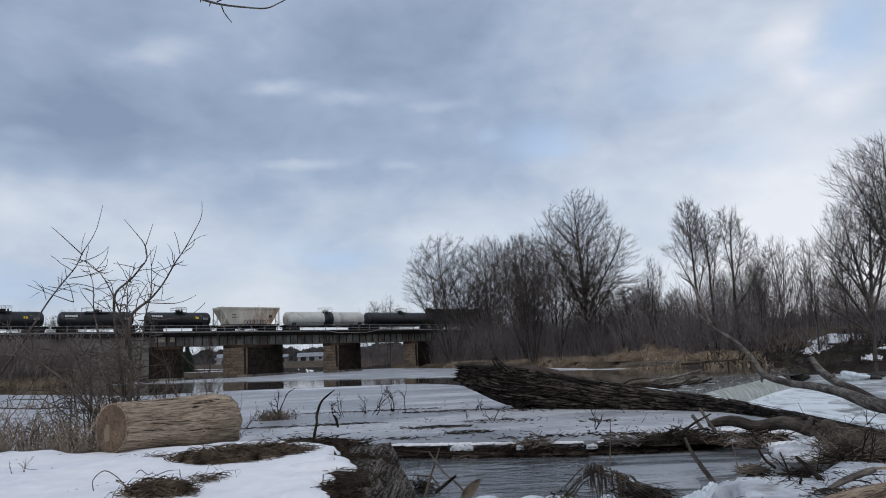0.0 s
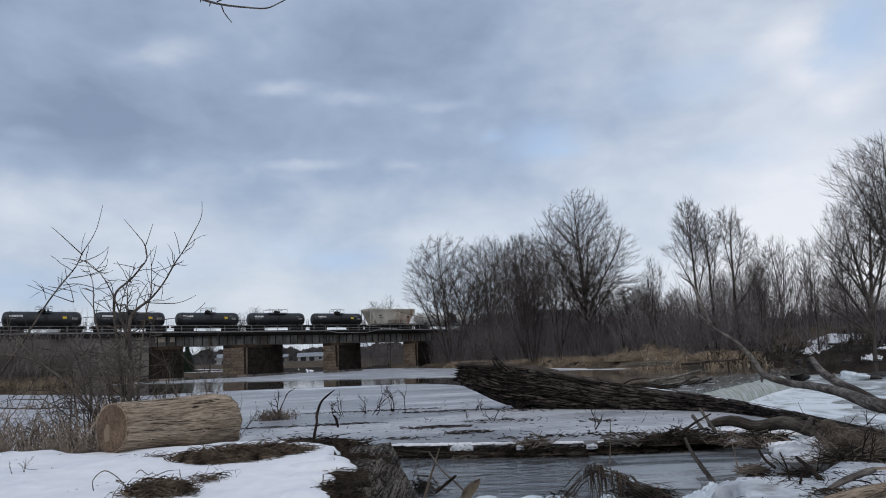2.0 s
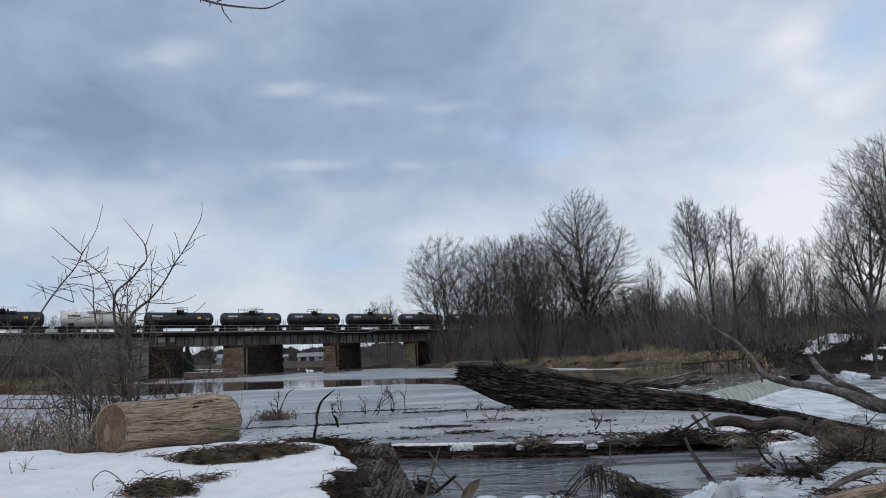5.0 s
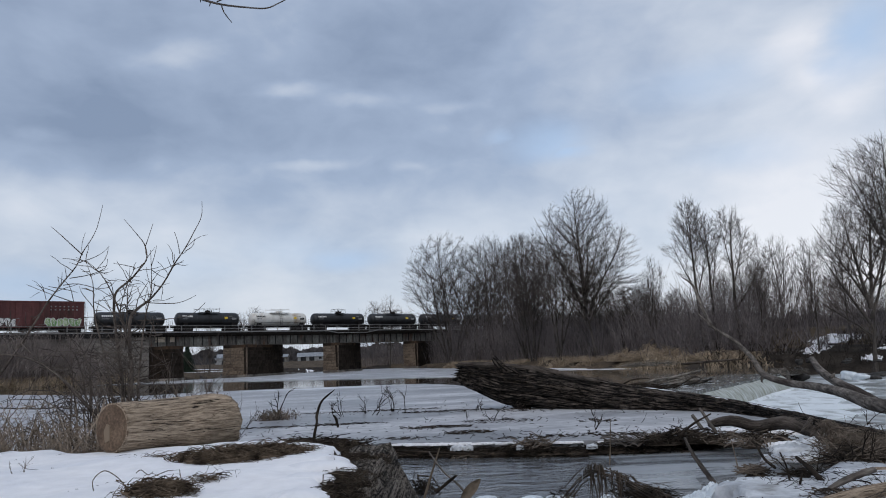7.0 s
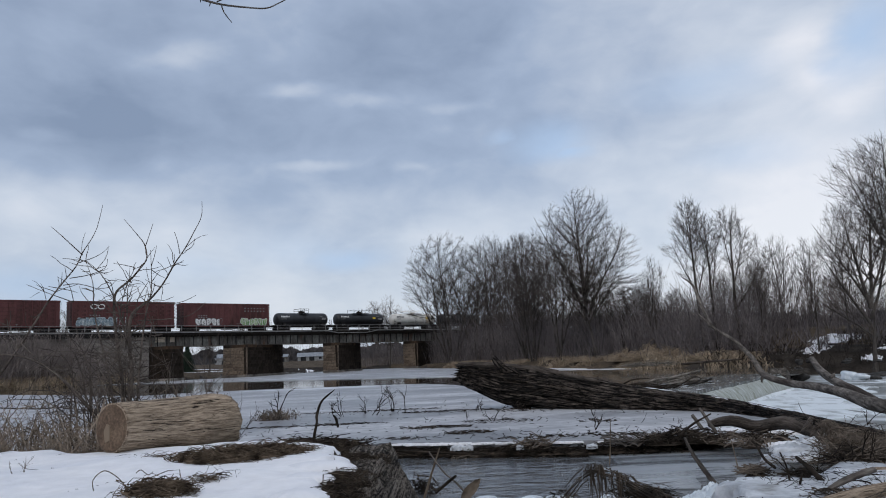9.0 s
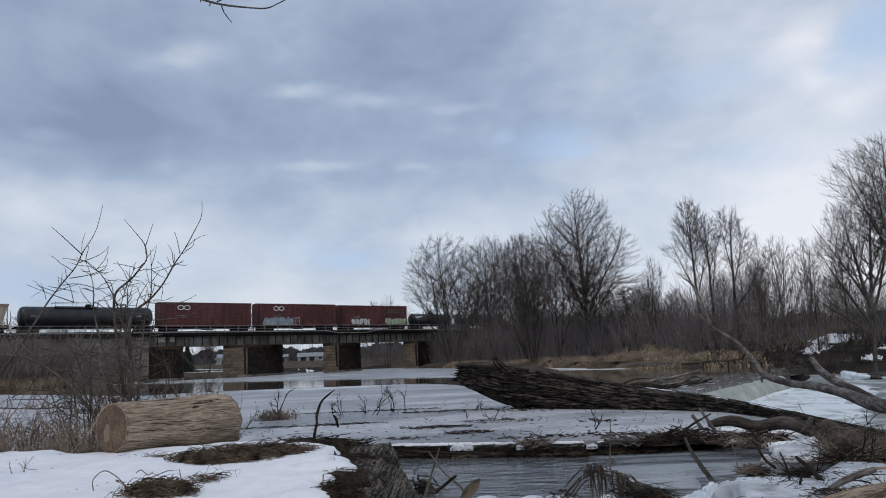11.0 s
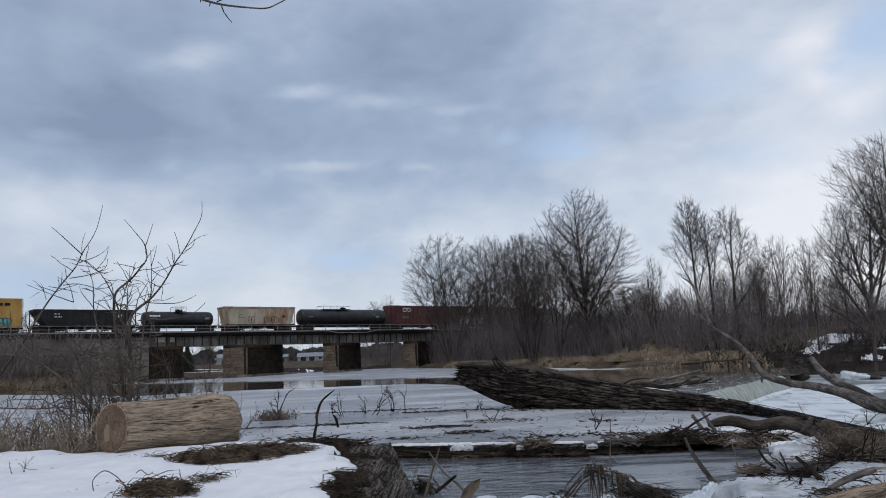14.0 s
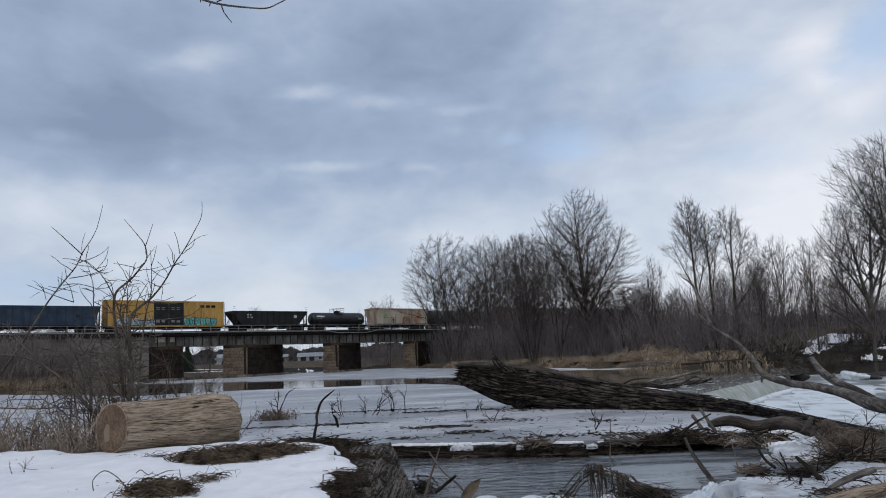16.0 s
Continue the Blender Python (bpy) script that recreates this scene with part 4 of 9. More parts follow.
def tank_car(s, length, label, m=None, R=1.13, dome=0, marks=True, band=False, seed=0, zc=2.08):
    m = m or M_TANK
    rnd = random.Random(seed)
    car = thing("tank_car", pose(0, 0, 0), label, "railway car", "freight train")
    running_gear(car, length + 0.9)
    h = length / 2
    prof = [(-h, 0.0), (-h + 0.03, R * 0.35), (-h + 0.12, R * 0.66), (-h + 0.28, R * 0.87), (-h + 0.5, R * 0.97), (-h + 0.75, R)]
    prof += [(x, R) for x in np.linspace(-h + 0.8, h - 0.8, 5)]
    prof += [(-a, r) for a, r in reversed(prof[:6])]
    b = Buf()
    b.lathe(prof[1:-1], 28, "x", 0, (0, 0, zc))
    tank = part("tank", b, m, car, smooth=True)
    hoop = Buf()
    for x in np.linspace(-h + 1.1, h - 1.1, 5 if length < 14 else 8):
        hoop.lathe([(x - 0.03, R + 0.004), (x - 0.02, R + 0.014), (x + 0.02, R + 0.014), (x + 0.03, R + 0.004)], 28, "x", 0, (0, 0, zc))
    part("weld_band", hoop, m, tank)
    for x in (-h + 1.3, h - 1.3):
        cr = Buf()
        cr.box(x - 0.35, x + 0.35, -1.1, 1.1, 0.9, zc - R * 0.55)
        part("saddle", cr, M_DARKSTEEL, car)
    if band:
        w = Buf()
        w.lathe([(0.1 - 0.9, R + 0.004), (0.1 - 0.88, R + 0.02), (0.1 + 1.0, R + 0.02), (0.1 + 1.02, R + 0.004)], 28, "x", 0, (0, 0, zc))
        part("paint_band", w, M_TANK, tank, "broad black band round the middle", True)
    # manway, valves and platform
    top = zc + R
    d = Buf()
    d.lathe([(top - 0.15, 0.42), (top + 0.28, 0.42), (top + 0.34, 0.36), (top + 0.40, 0.12)], 14, "z")
    d.lathe([(top - 0.1, 0.12), (top + 0.35, 0.12), (top + 0.38, 0.06)], 8, "z", 0, (0.75, 0.2, 0))
    part("manway", d, M_DARKSTEEL if m is M_TANK else m, car)
    pw = (0.85, 1.7, 2.9)[dome]
    off = (0.1, -0.1, -1.9)[dome]
    pf = Buf()
    pf.box(off - pw, off + pw, -1.1, -0.5, top - 0.05, top)
    pf.box(off - pw, off + pw, 0.5, 1.1, top - 0.05, top)
    pf.box(off - pw, off - pw + 0.3, -1.1, 1.1, top - 0.05, top)
    part("platform", pf, M_DARKSTEEL, car)
    rl = Buf()
    for y in (-1.08, 1.08):
        for x in (off - pw, off, off + pw):
            rl.rod((x, y, top - 0.35), (x, y, top + 0.72), 0.028, 4)
        for z in ((0.72, 0.4) if dome == 0 else (0.55,)):
            rl.rod((off - pw, y, top + z), (off + pw, y, top + z), 0.026, 4)
    for x in (off - pw, off + pw):
        rl.rod((x, -1.08, top + 0.72 - (0.17 if dome else 0)), (x, 1.08, top + 0.72 - (0.17 if dome else 0)), 0.026, 4)
    part("railing", rl, M_DARKSTEEL if m is M_TANK else M_TANKWHITE, car)
    ld = Buf()
    for x in (off - 0.2, off + 0.2):
        ld.tube([(x, -1.5, 0.8), (x, -R - 0.16, zc), (x, -1.1, top)], [0.022] * 3, 4)
    for z in np.arange(1.0, top - 0.2, 0.3):
        y = -1.45 + 0.12 * (z - 0.8)
        ld.rod((off - 0.2, y + 0.02, z), (off + 0.2, y + 0.02, z), 0.018, 4)
    part("side_ladder", ld, M_DARKSTEEL, car)
    hr = Buf()
    hr.rod((-h + 0.3, -1.42, 1.5), (h - 0.3, -1.42, 1.5), 0.022, 4)
    part("grab_rail", hr, M_DARKSTEEL, car)
    if marks:
        ink = M_WHITE if m is M_TANK else M_CARBLACK
        R2 = R + 0.02
        w = Buf()
        x = -h * 0.86
        for i in range(6 if length < 14 else 0):  # the owner's mark, as plain bars
            patch(w, x, x + 0.21, zc + 0.32, zc + 0.60, zc, R2)
            x += 0.29
        if length < 14:
            tagged(part("lettering", w, ink, tank, "plain bars in place of the owner's lettering"), kind="stuff")
        w = Buf()
        x = -h * 0.86
        for i in range(rnd.randint(4, 7)):
            patch(w, x, x + 0.13, zc - 0.02, zc + 0.12, zc, R2)
            x += 0.19
        for i in range(4):
            patch(w, h * 0.62 + i * 0.16, h * 0.62 + 0.10 + i * 0.16, zc + 0.45, zc + 0.52, zc, R2)
            patch(w, h * 0.70 + i * 0.2, h * 0.70 + 0.16 + i * 0.2, zc - 0.1, zc + 0.25, zc, R2)
        tagged(part("lettering", w, ink if m is not M_TANK else M_RAILSTEEL, tank), kind="stuff")
        if rnd.random() < 0.65 and length < 14:
            w = Buf()
            patch(w, h * 0.46, h * 0.46 + 0.55, zc + 0.05, zc + 0.38, zc, R2)
            part("placard", w, M_YELMARK, tank, "yellow placard")
    CARS.append((car, s))
    return car


def ribbon(b, pts, w, y):
    """A painted stroke: a flat band along a line of (x, z)."""
    k = len(b.v)
    n = len(pts)
    for i, (x, z) in enumerate(pts):
        (ax, az), (cx, cz) = pts[max(0, i - 1)], pts[min(n - 1, i + 1)]
        dx, dz = cx - ax, cz - az
        d = math.hypot(dx, dz) or 1.0
        ox, oz = -dz / d * w / 2, dx / d * w / 2
        b.v += [(x + ox, y, z + oz), (x - ox, y, z - oz), (x + ox, y + 0.012, z + oz), (x - ox, y + 0.012, z - oz)]
    for i in range(n - 1):
        q = k + i * 4
        b.face((q, q + 1, q + 5, q + 4))
        b.face((q, q + 4, q + 6, q + 2))
        b.face((q + 1, q + 3, q + 7, q + 5))


def spray_shapes(fill, line, x0, x1, z0, z1, y, rnd, n):
    """A row of swollen sprayed shapes, each with its contour and an inner stroke."""
    step = (x1 - x0) / n
    for i in range(n):
        cx, cz = x0 + (i + 0.5) * step, (z0 + z1) / 2 + rnd.uniform(-0.06, 0.06)
        ph = [rnd.uniform(0, 6.28) for _ in range(3)]
        pts = []
        for j in range(20):
            a = 2 * math.pi * j / 20
            r = 1 + 0.16 * math.sin(2 * a + ph[0]) + 0.14 * math.sin(3 * a + ph[1]) + 0.08 * math.sin(5 * a + ph[2])
            sq = 1 / max(abs(math.cos(a)), abs(math.sin(a))) ** 0.5
            pts.append((cx + step * 0.52 * r * sq * math.cos(a), min(z1, max(z0, cz + (z1 - z0) * 0.47 * r * sq * math.sin(a)))))
        if fill is not None:
            fill.prism(pts, y - 0.003 * (i % 3), y + 0.01, axis="y")
        ribbon(line, pts + pts[:1], 0.075, y - 0.012 - 0.003 * (i % 3))
        k = rnd.uniform(-0.2, 0.2)
        ribbon(line, [(cx - step * 0.18, cz + (z1 - z0) * (0.2 + k * 0.5)), (cx + step * 0.1, cz + (z1 - z0) * 0.1), (cx - step * 0.08, cz - (z1 - z0) * 0.1), (cx + step * 0.2, cz - (z1 - z0) * 0.22)], 0.07, y - 0.014 - 0.003 * (i % 3))


def strokes(b, kind, x, z, y, h):
    """Thick plain strokes for a railway's emblem."""
    if kind == "loops":
        for i in range(2):                       # two plain linked rings
            cx, r = x + h * 0.6 + i * h * 1.3, h * 0.42
            ribbon(b, [(cx + 1.5 * r * math.cos(k * 0.524), z + h / 2 + r * math.sin(k * 0.524)) for k in range(13)], h * 0.2, y - 0.01 - 0.004 * i)
    else:
        for i in range(3):
            b.box(x + i * h * 1.2, x + i * h * 1.2 + h * 0.9, y - 0.01, y + 0.01, z + h * 0.25, z + h * 0.75)


def box_car(s, length, label, m=None, style="outside_post", mark="", spray=(), high=4.72, door=(0.0, 1.6), door_m=None, seed=0, z0=0.98):
    m = m or M_OXIDE
    rnd = random.Random(seed)
    car = thing("box_car", pose(0, 0, 0), label, "railway car", "freight train")
    running_gear(car, length + 0.2)
    h, W = length / 2, 1.5
    b = Buf()
    b.box(-h + 0.12, h - 0.12, -W + 0.03, W - 0.03, z0, high - 0.2)
    body = part("body", b, m, car)
    ub = Buf()                                   # cross-bearers, brake rods and reservoir under the floor
    x = -h + 3.2
    while x < h - 3.1:
        ub.box(x - 0.09, x + 0.09, -W + 0.12, W - 0.12, 0.62, z0)
        x += 0.95
    ub.box(-h + 3.0, h - 3.0, -W + 0.2, -W + 0.3, 0.5, 0.74)
    ub.rod((-0.9, -0.75, 0.55), (1.1, -0.75, 0.55), 0.2, 10)
    ub.rod((1.9, -0.8, 0.6), (2.6, -0.8, 0.6), 0.15, 10)
    ub.rod((-h + 3.0, -0.5, 0.5), (h - 3.0, -0.5, 0.5), 0.03, 5)
    part("brake_gear", ub, M_DARKSTEEL, car)
    r = Buf()
    r.prism([(-W - 0.02, high - 0.22), (W + 0.02, high - 0.22), (W + 0.02, high - 0.14), (0, high), (-W - 0.02, high - 0.14)], -h + 0.05, h - 0.05,
            mat4=Matrix(((0, 0, 1, 0), (1, 0, 0, 0), (0, 1, 0, 0), (0, 0, 0, 1))))
    part("roof", r, M_DARKSTEEL if style == "dark" else m, car)
    pb = Buf()
    pb.box(-0.05, 0.05, -W - 0.06, -W + 0.03, z0, high - 0.22)
    post = tidy(pb.mesh("side_post", m))
    x = -h + 0.1
    gap = 1.05 if style != "corrugated" else 0.8
    while x < h - 0.05:
        if not (door[0] - door[1] < x < door[0] + door[1]):
            part("side_post", post, None, body, m=pose(x, 0, 0))
        x += gap
    sb = Buf()
    sb.box(-h + 0.05, h - 0.05, -W - 0.07, -W + 0.05, z0 - 0.14, z0 + 0.12)
    sb.box(-h + 0.05, h - 0.05, -W - 0.05, -W + 0.05, high - 0.34, high - 0.2)
    part("side_sill", sb, m, body)
    if style == "dimpled":                       # pressed side panels
        db = Buf()
        db.prism([(-0.3, -0.12), (0.0, -0.2), (0.3, -0.12), (0.3, 0.12), (0, 0.2), (-0.3, 0.12)], -W - 0.035, -W + 0.02, axis="y")
        dm = tidy(db.mesh("pressed_panel", m))
        x = -h + 0.6
        while x < h - 0.5:
            if not (door[0] - door[1] - 0.4 < x < door[0] + door[1] + 0.4):
                for k in range(5):
                    part("pressed_panel", dm, None, body, m=pose(x, 0, z0 + 0.45 + k * 0.62))
            x += 1.05
    if door[1]:
        dm = door_m or m
        n = 2 if door[1] > 1.7 else 1
        for i in range(n):
            d = Buf()
            w = 2 * door[1] / n
            x0 = door[0] - door[1] + i * w
            d.box(x0 + 0.03, x0 + w - 0.03, -W - 0.10, -W - 0.02, z0 + 0.12, high - 0.4)
            dd = part("door", d, dm, car, "" if door_m is None else "black plug door")
            rb = Buf()
            for k in range(6):
                z = z0 + 0.4 + k * 0.55
                rb.box(x0 + 0.1, x0 + w - 0.1, -W - 0.13, -W - 0.09, z, z + 0.1)
            for xx in (x0 + w * 0.3, x0 + w * 0.68):
                rb.rod((xx, -W - 0.15, z0 + 0.2), (xx, -W - 0.15, high - 0.5), 0.03, 5)
            part("door_rib", rb, dm, dd)
            if door_m is not None:               # pale stencilled panels on the dark doors
                lp = Buf()
                for z in (z0 + 0.55, z0 + 2.55, z0 + 2.8):
                    for k in range(2):
                        lp.box(x0 + 0.35 + k * 0.85, x0 + 0.9 + k * 0.85, -W - 0.175, -W - 0.15, z, z + (0.34 if z < 2 else 0.1))
                tagged(part("lettering", lp, M_RAILSTEEL, dd), kind="stuff")
    for e in (-1, 1):                            # ribbed ends with ladders
        eb = Buf()
        for k in range(7):
            z = z0 + 0.3 + k * 0.5
            eb.box(min(e * (h - 0.14), e * (h - 0.04)), max(e * (h - 0.14), e * (h - 0.04)), -W + 0.1, W - 0.1, z, z + 0.2)
        part("end_rib", eb, m, body)
        lb = Buf()
        for yy in (-W + 0.05, -W + 0.5):
            lb.rod((e * (h + 0.05), yy, 0.7), (e * (h + 0.05), yy, high - 0.3), 0.022, 4)
        for k in range(10):
            lb.rod((e * (h + 0.05), -W + 0.05, 0.9 + k * 0.36), (e * (h + 0.05), -W + 0.5, 0.9 + k * 0.36), 0.018, 4)
        part("end_ladder", lb, M_DARKSTEEL, car)
    if mark:
        w = Buf()
        strokes(w, mark, -h * 0.66 if mark == "loops" else h * 0.55, high - 1.35, -W - 0.075, 0.78)
        part("emblem", w, M_WHITE if mark == "loops" else M_DARKSTEEL, body, "plain strokes in place of the railway's emblem")
    w = Buf()
    for row in range(2):
        x = -h * 0.68
        for i in range(4):
            w.box(x, x + 0.22, -W - 0.085, -W - 0.06, z0 + 1.55 - row * 0.3, z0 + 1.72 - row * 0.3)
            x += 0.42
    for row in range(0 if mark else 2):
        for i in range(7):
            x = h * 0.38 + i * 0.58
            w.box(x, x + 0.2, -W - 0.085, -W - 0.06, high - 1.0 - row * 0.45, high - 0.82 - row * 0.45)
    for i in range(5):
        w.box(h * 0.2 + i * 0.14, h * 0.2 + 0.08 + i * 0.14, -W - 0.085, -W - 0.06, z0 + 0.25, z0 + 0.33)
    tagged(part("lettering", w, M_RAILSTEEL if m is not M_YELLOW else M_CARBLACK, body), kind="stuff")
    for x0, x1, za, zb, sm, nm in spray:
        g, g2 = Buf(), Buf()
        spray_shapes(g, g2, x0, x1, za, zb, -W - 0.09, rnd, max(4, round((x1 - x0) / 0.85)))
        part("graffiti", g, sm, body, nm)
        part("graffiti", g2, {M_WHITE: M_CARGREY, M_GREENSPRAY: M_WHITE, M_PALEBLUE: M_PALEGREY, M_TEAL: M_CARBLACK}.get(sm, M_WHITE), body)
    CARS.append((car, s))
    return car


def hopper_car(s, length, label, m, roof_m, covered=True, ribs=False, spray=(), high=4.55, seed=0, boxy=False):
    rnd = random.Random(seed)
    car = thing("hopper_car", pose(0, 0, 0), label, "railway car", "freight train")
    running_gear(car, length + 0.2)
    h, W = length / 2, 1.5
    b = Buf()
    zt = high - 0.15
    k = 0.48 if boxy else 1.0                    # how far the end sheets slope in
    b.prism([(-h + 0.15, zt), (-h + 0.15, zt - 0.35), (-h + 1.55 * k, 1.35), (-h + 1.9 * k, 0.95), (h - 1.9 * k, 0.95), (h - 1.55 * k, 1.35), (h - 0.15, zt - 0.35), (h - 0.15, zt)], -W + 0.05, W - 0.05, axis="y")
    body = part("body", b, m, car)
    r = Buf()
    if covered:
        r.box(-h, h, -W - 0.04, W + 0.04, zt - 0.2, zt + 0.12)
        r.box(-h + 0.3, h - 0.3, -0.5, 0.5, zt + 0.12, zt + 0.2)
    else:
        for y in (-W, W - 0.1):
            r.box(-h, h, y, y + 0.1, zt - 0.1, zt + 0.1)
        for x in (-h, h - 0.1):
            r.box(x, x + 0.1, -W, W, zt - 0.1, zt + 0.1)
    part("roof" if covered else "top_rim", r, roof_m, car)
    sl = Buf()
    sl.box(-h + 0.1, h - 0.1, -W - 0.03, -W + 0.12, 1.0, 1.2)
    part("side_sill", sl, m if not covered else M_DARKSTEEL, car)
    for i in range(3):                           # discharge gates
        x = -h * 0.45 + i * h * 0.45
        g = Buf()
        g.prism([(x - 1.1, 1.2), (x + 1.1, 1.2), (x + 0.35, 0.45), (x - 0.35, 0.45)], -W + 0.3, W - 0.3, axis="y")
        part("discharge_gate", g, M_DARKSTEEL, car)
    for e in (-1, 1):                            # end posts and braces
        p = Buf()
        for y in (-W + 0.05, W - 0.05):
            p.box(e * (h - 0.15) - 0.06, e * (h - 0.15) + 0.06, y - 0.06, y + 0.06, 0.9, zt)
            p.rod((e * (h - 0.2), y, 1.0), (e * (h - 0.95), y, 2.3), 0.05, 5)
            p.box(e * (h - 0.8) - 0.05, e * (h - 0.8) + 0.05, y - 0.05, y + 0.05, 0.9, 2.7)
        p.box(min(e * (h - 2.4), e * (h - 0.1)), max(e * (h - 2.4), e * (h - 0.1)), -W, W, 0.92, 1.06)
        part("end_frame", p, m, car)
        lb = Buf()
        for k in range(10):
            lb.rod((e * (h - 0.1), -W - 0.03, 0.9 + k * 0.36), (e * (h - 0.55), -W - 0.03, 0.9 + k * 0.36), 0.02, 4)
        for xx in (h - 0.1, h - 0.55):
            lb.rod((e * xx, -W - 0.03, 0.7), (e * xx, -W - 0.03, zt), 0.022, 4)
        part("end_ladder", lb, m, car)
    if ribs:
        pb = Buf()
        pb.box(-0.05, 0.05, -W - 0.07, -W + 0.06, 1.2, zt)
        pm = tidy(pb.mesh("side_rib", m))
        x = -h + 1.9
        while x < h - 1.8:
            part("side_rib", pm, None, body, m=pose(x, 0, 0))
            x += 1.15
    w = Buf()
    for i in range(3):
        w.box(-h * 0.62 + i * 0.25, -h * 0.62 + 0.17 + i * 0.25, -W + 0.02, -W + 0.06, 2.7, 2.9)
        w.box(h * 0.62 + i * 0.2, h * 0.62 + 0.14 + i * 0.2, -W + 0.02, -W + 0.06, 2.3, 2.75)
    for i in range(5):
        w.box(-h * 0.62 + i * 0.2, -h * 0.62 + 0.13 + i * 0.2, -W + 0.02, -W + 0.06, 2.3, 2.45)
    tagged(part("lettering", w, M_WHITE if not covered else M_CARBLACK, body), kind="stuff")
    for x0, x1, za, zb, sm, nm in spray:
        g = Buf()
        spray_shapes(None, g, x0, x1, za, zb, -W + 0.035, rnd, max(2, round((x1 - x0) / 0.6)))
        part("graffiti", g, sm, body, nm)
    CARS.append((car, s))
    return car


def build_train():
    tk = "black tank car, white bars for lettering, roof platform"
    box_car(111.6, 16.0, "dark brown box car behind the trees", M_CARBLACK, "dark", high=4.3, door=(0, 1.4), seed=1)
    tank_car(95.96, 16.6, "long charcoal tank car", R=1.3, zc=2.15, seed=2, marks=False)
    tank_car(78.71, 16.6, "long pale grey tank car with a black band", M_TANKGREY, R=1.3, zc=2.15, band=True, seed=3, marks=False)
    hopper_car(63.2, 10.9, "cream covered hopper car with rusty streaks", M_CREAM, M_CREAM, seed=4, high=4.08,
               spray=((-1.2, 3.0, 1.25, 1.95, M_CARBLACK, "black spray-painted letters along the sill"),))
    for i, (s, ln, dome) in enumerate(((51.23, 10.6, 0), (38.73, 10.8, 1), (26.17, 10.6, 0), (13.68, 10.45, 0), (1.29, 10.45, 0), (-11.07, 11.0, 1), (-23.64, 11.1, 0))):
        tank_car(s, ln, tk, dome=dome, seed=10 + i)
    tank_car(-36.02, 10.8, "dirty white tank car with rust stains below the manway", M_TANKWHITE, dome=1, seed=21)
    tank_car(-48.97, 10.8, tk, dome=1, seed=22)
    tank_car(-61.48, 10.5, tk, dome=0, seed=23)
    box_car(-76.1, 15.2, "oxide red box car with white and green graffiti", M_OXIDE, "outside_post", "", (
        (-5.6, -1.2, 1.0, 2.2, M_WHITE, "white graffiti"), (2.2, 7.0, 1.0, 2.2, M_GREENSPRAY, "green graffiti")), high=4.75, door=(-0.1, 1.5), seed=30)
    box_car(-92.71, 15.3, "oxide red box car with a white emblem and blue graffiti", M_OXIDE, "dimpled", "loops", (
        (-7.0, 0.0, 1.0, 2.35, M_PALEBLUE, "pale blue graffiti"),), high=4.85, door=(0.2, 1.5), seed=31)
    box_car(-109.57, 15.4, "oxide red box car with a white emblem and pressed panels", M_OXIDE, "dimpled", "loops", (), high=4.85, door=(0.4, 1.5), seed=32)
    tank_car(-127.73, 18.8, "long green-black tank car with a roof walkway", R=1.48, zc=2.45, dome=2, seed=33)
    hopper_car(-145.17, 13.1, "cream covered hopper car with a rusted roof and black graffiti", M_HOPPER, M_RUSTROOF, seed=34, high=4.18, boxy=True,
               spray=((-2.4, -1.3, 1.4, 2.5, M_CARBLACK, "black spray-painted letter"), (0.6, 3.2, 1.4, 2.5, M_CARBLACK, "black spray-painted letters"), (-5.0, -3.4, 2.4, 3.4, M_GREENSPRAY, "pale green spray paint")))
    tank_car(-159.11, 11.5, tk, dome=0, seed=35, R=1.2, zc=2.12)
    hopper_car(-173.33, 14.3, "black open-top hopper car with ribbed sides", M_CARBLACK, M_CARBLACK, covered=False, ribs=True, seed=36, high=3.5)
    box_car(-191.21, 18.6, "yellow box car with black double doors and graffiti", M_YELLOW, "outside_post", "bars", (
        (-8.0, -2.3, 0.95, 2.2, M_PALEBLUE, "pale blue graffiti"), (2.4, 7.8, 0.95, 2.3, M_TEAL, "teal graffiti")), high=5.05, door=(0.0, 2.4), door_m=M_CARBLACK, seed=37)
    hopper_car(-210.6, 18.2, "dark blue covered hopper car with ribbed sides", M_BLUEBLACK, M_BLUEBLACK, covered=True, ribs=True, seed=38, high=4.0, boxy=True)


build_train()


# ---------------------------------------------------------------- trees
def jitter(rnd, v, a):
    return (v + Vector((rnd.uniform(-a, a), rnd.uniform(-a, a), rnd.uniform(-a, a)))).normalized()


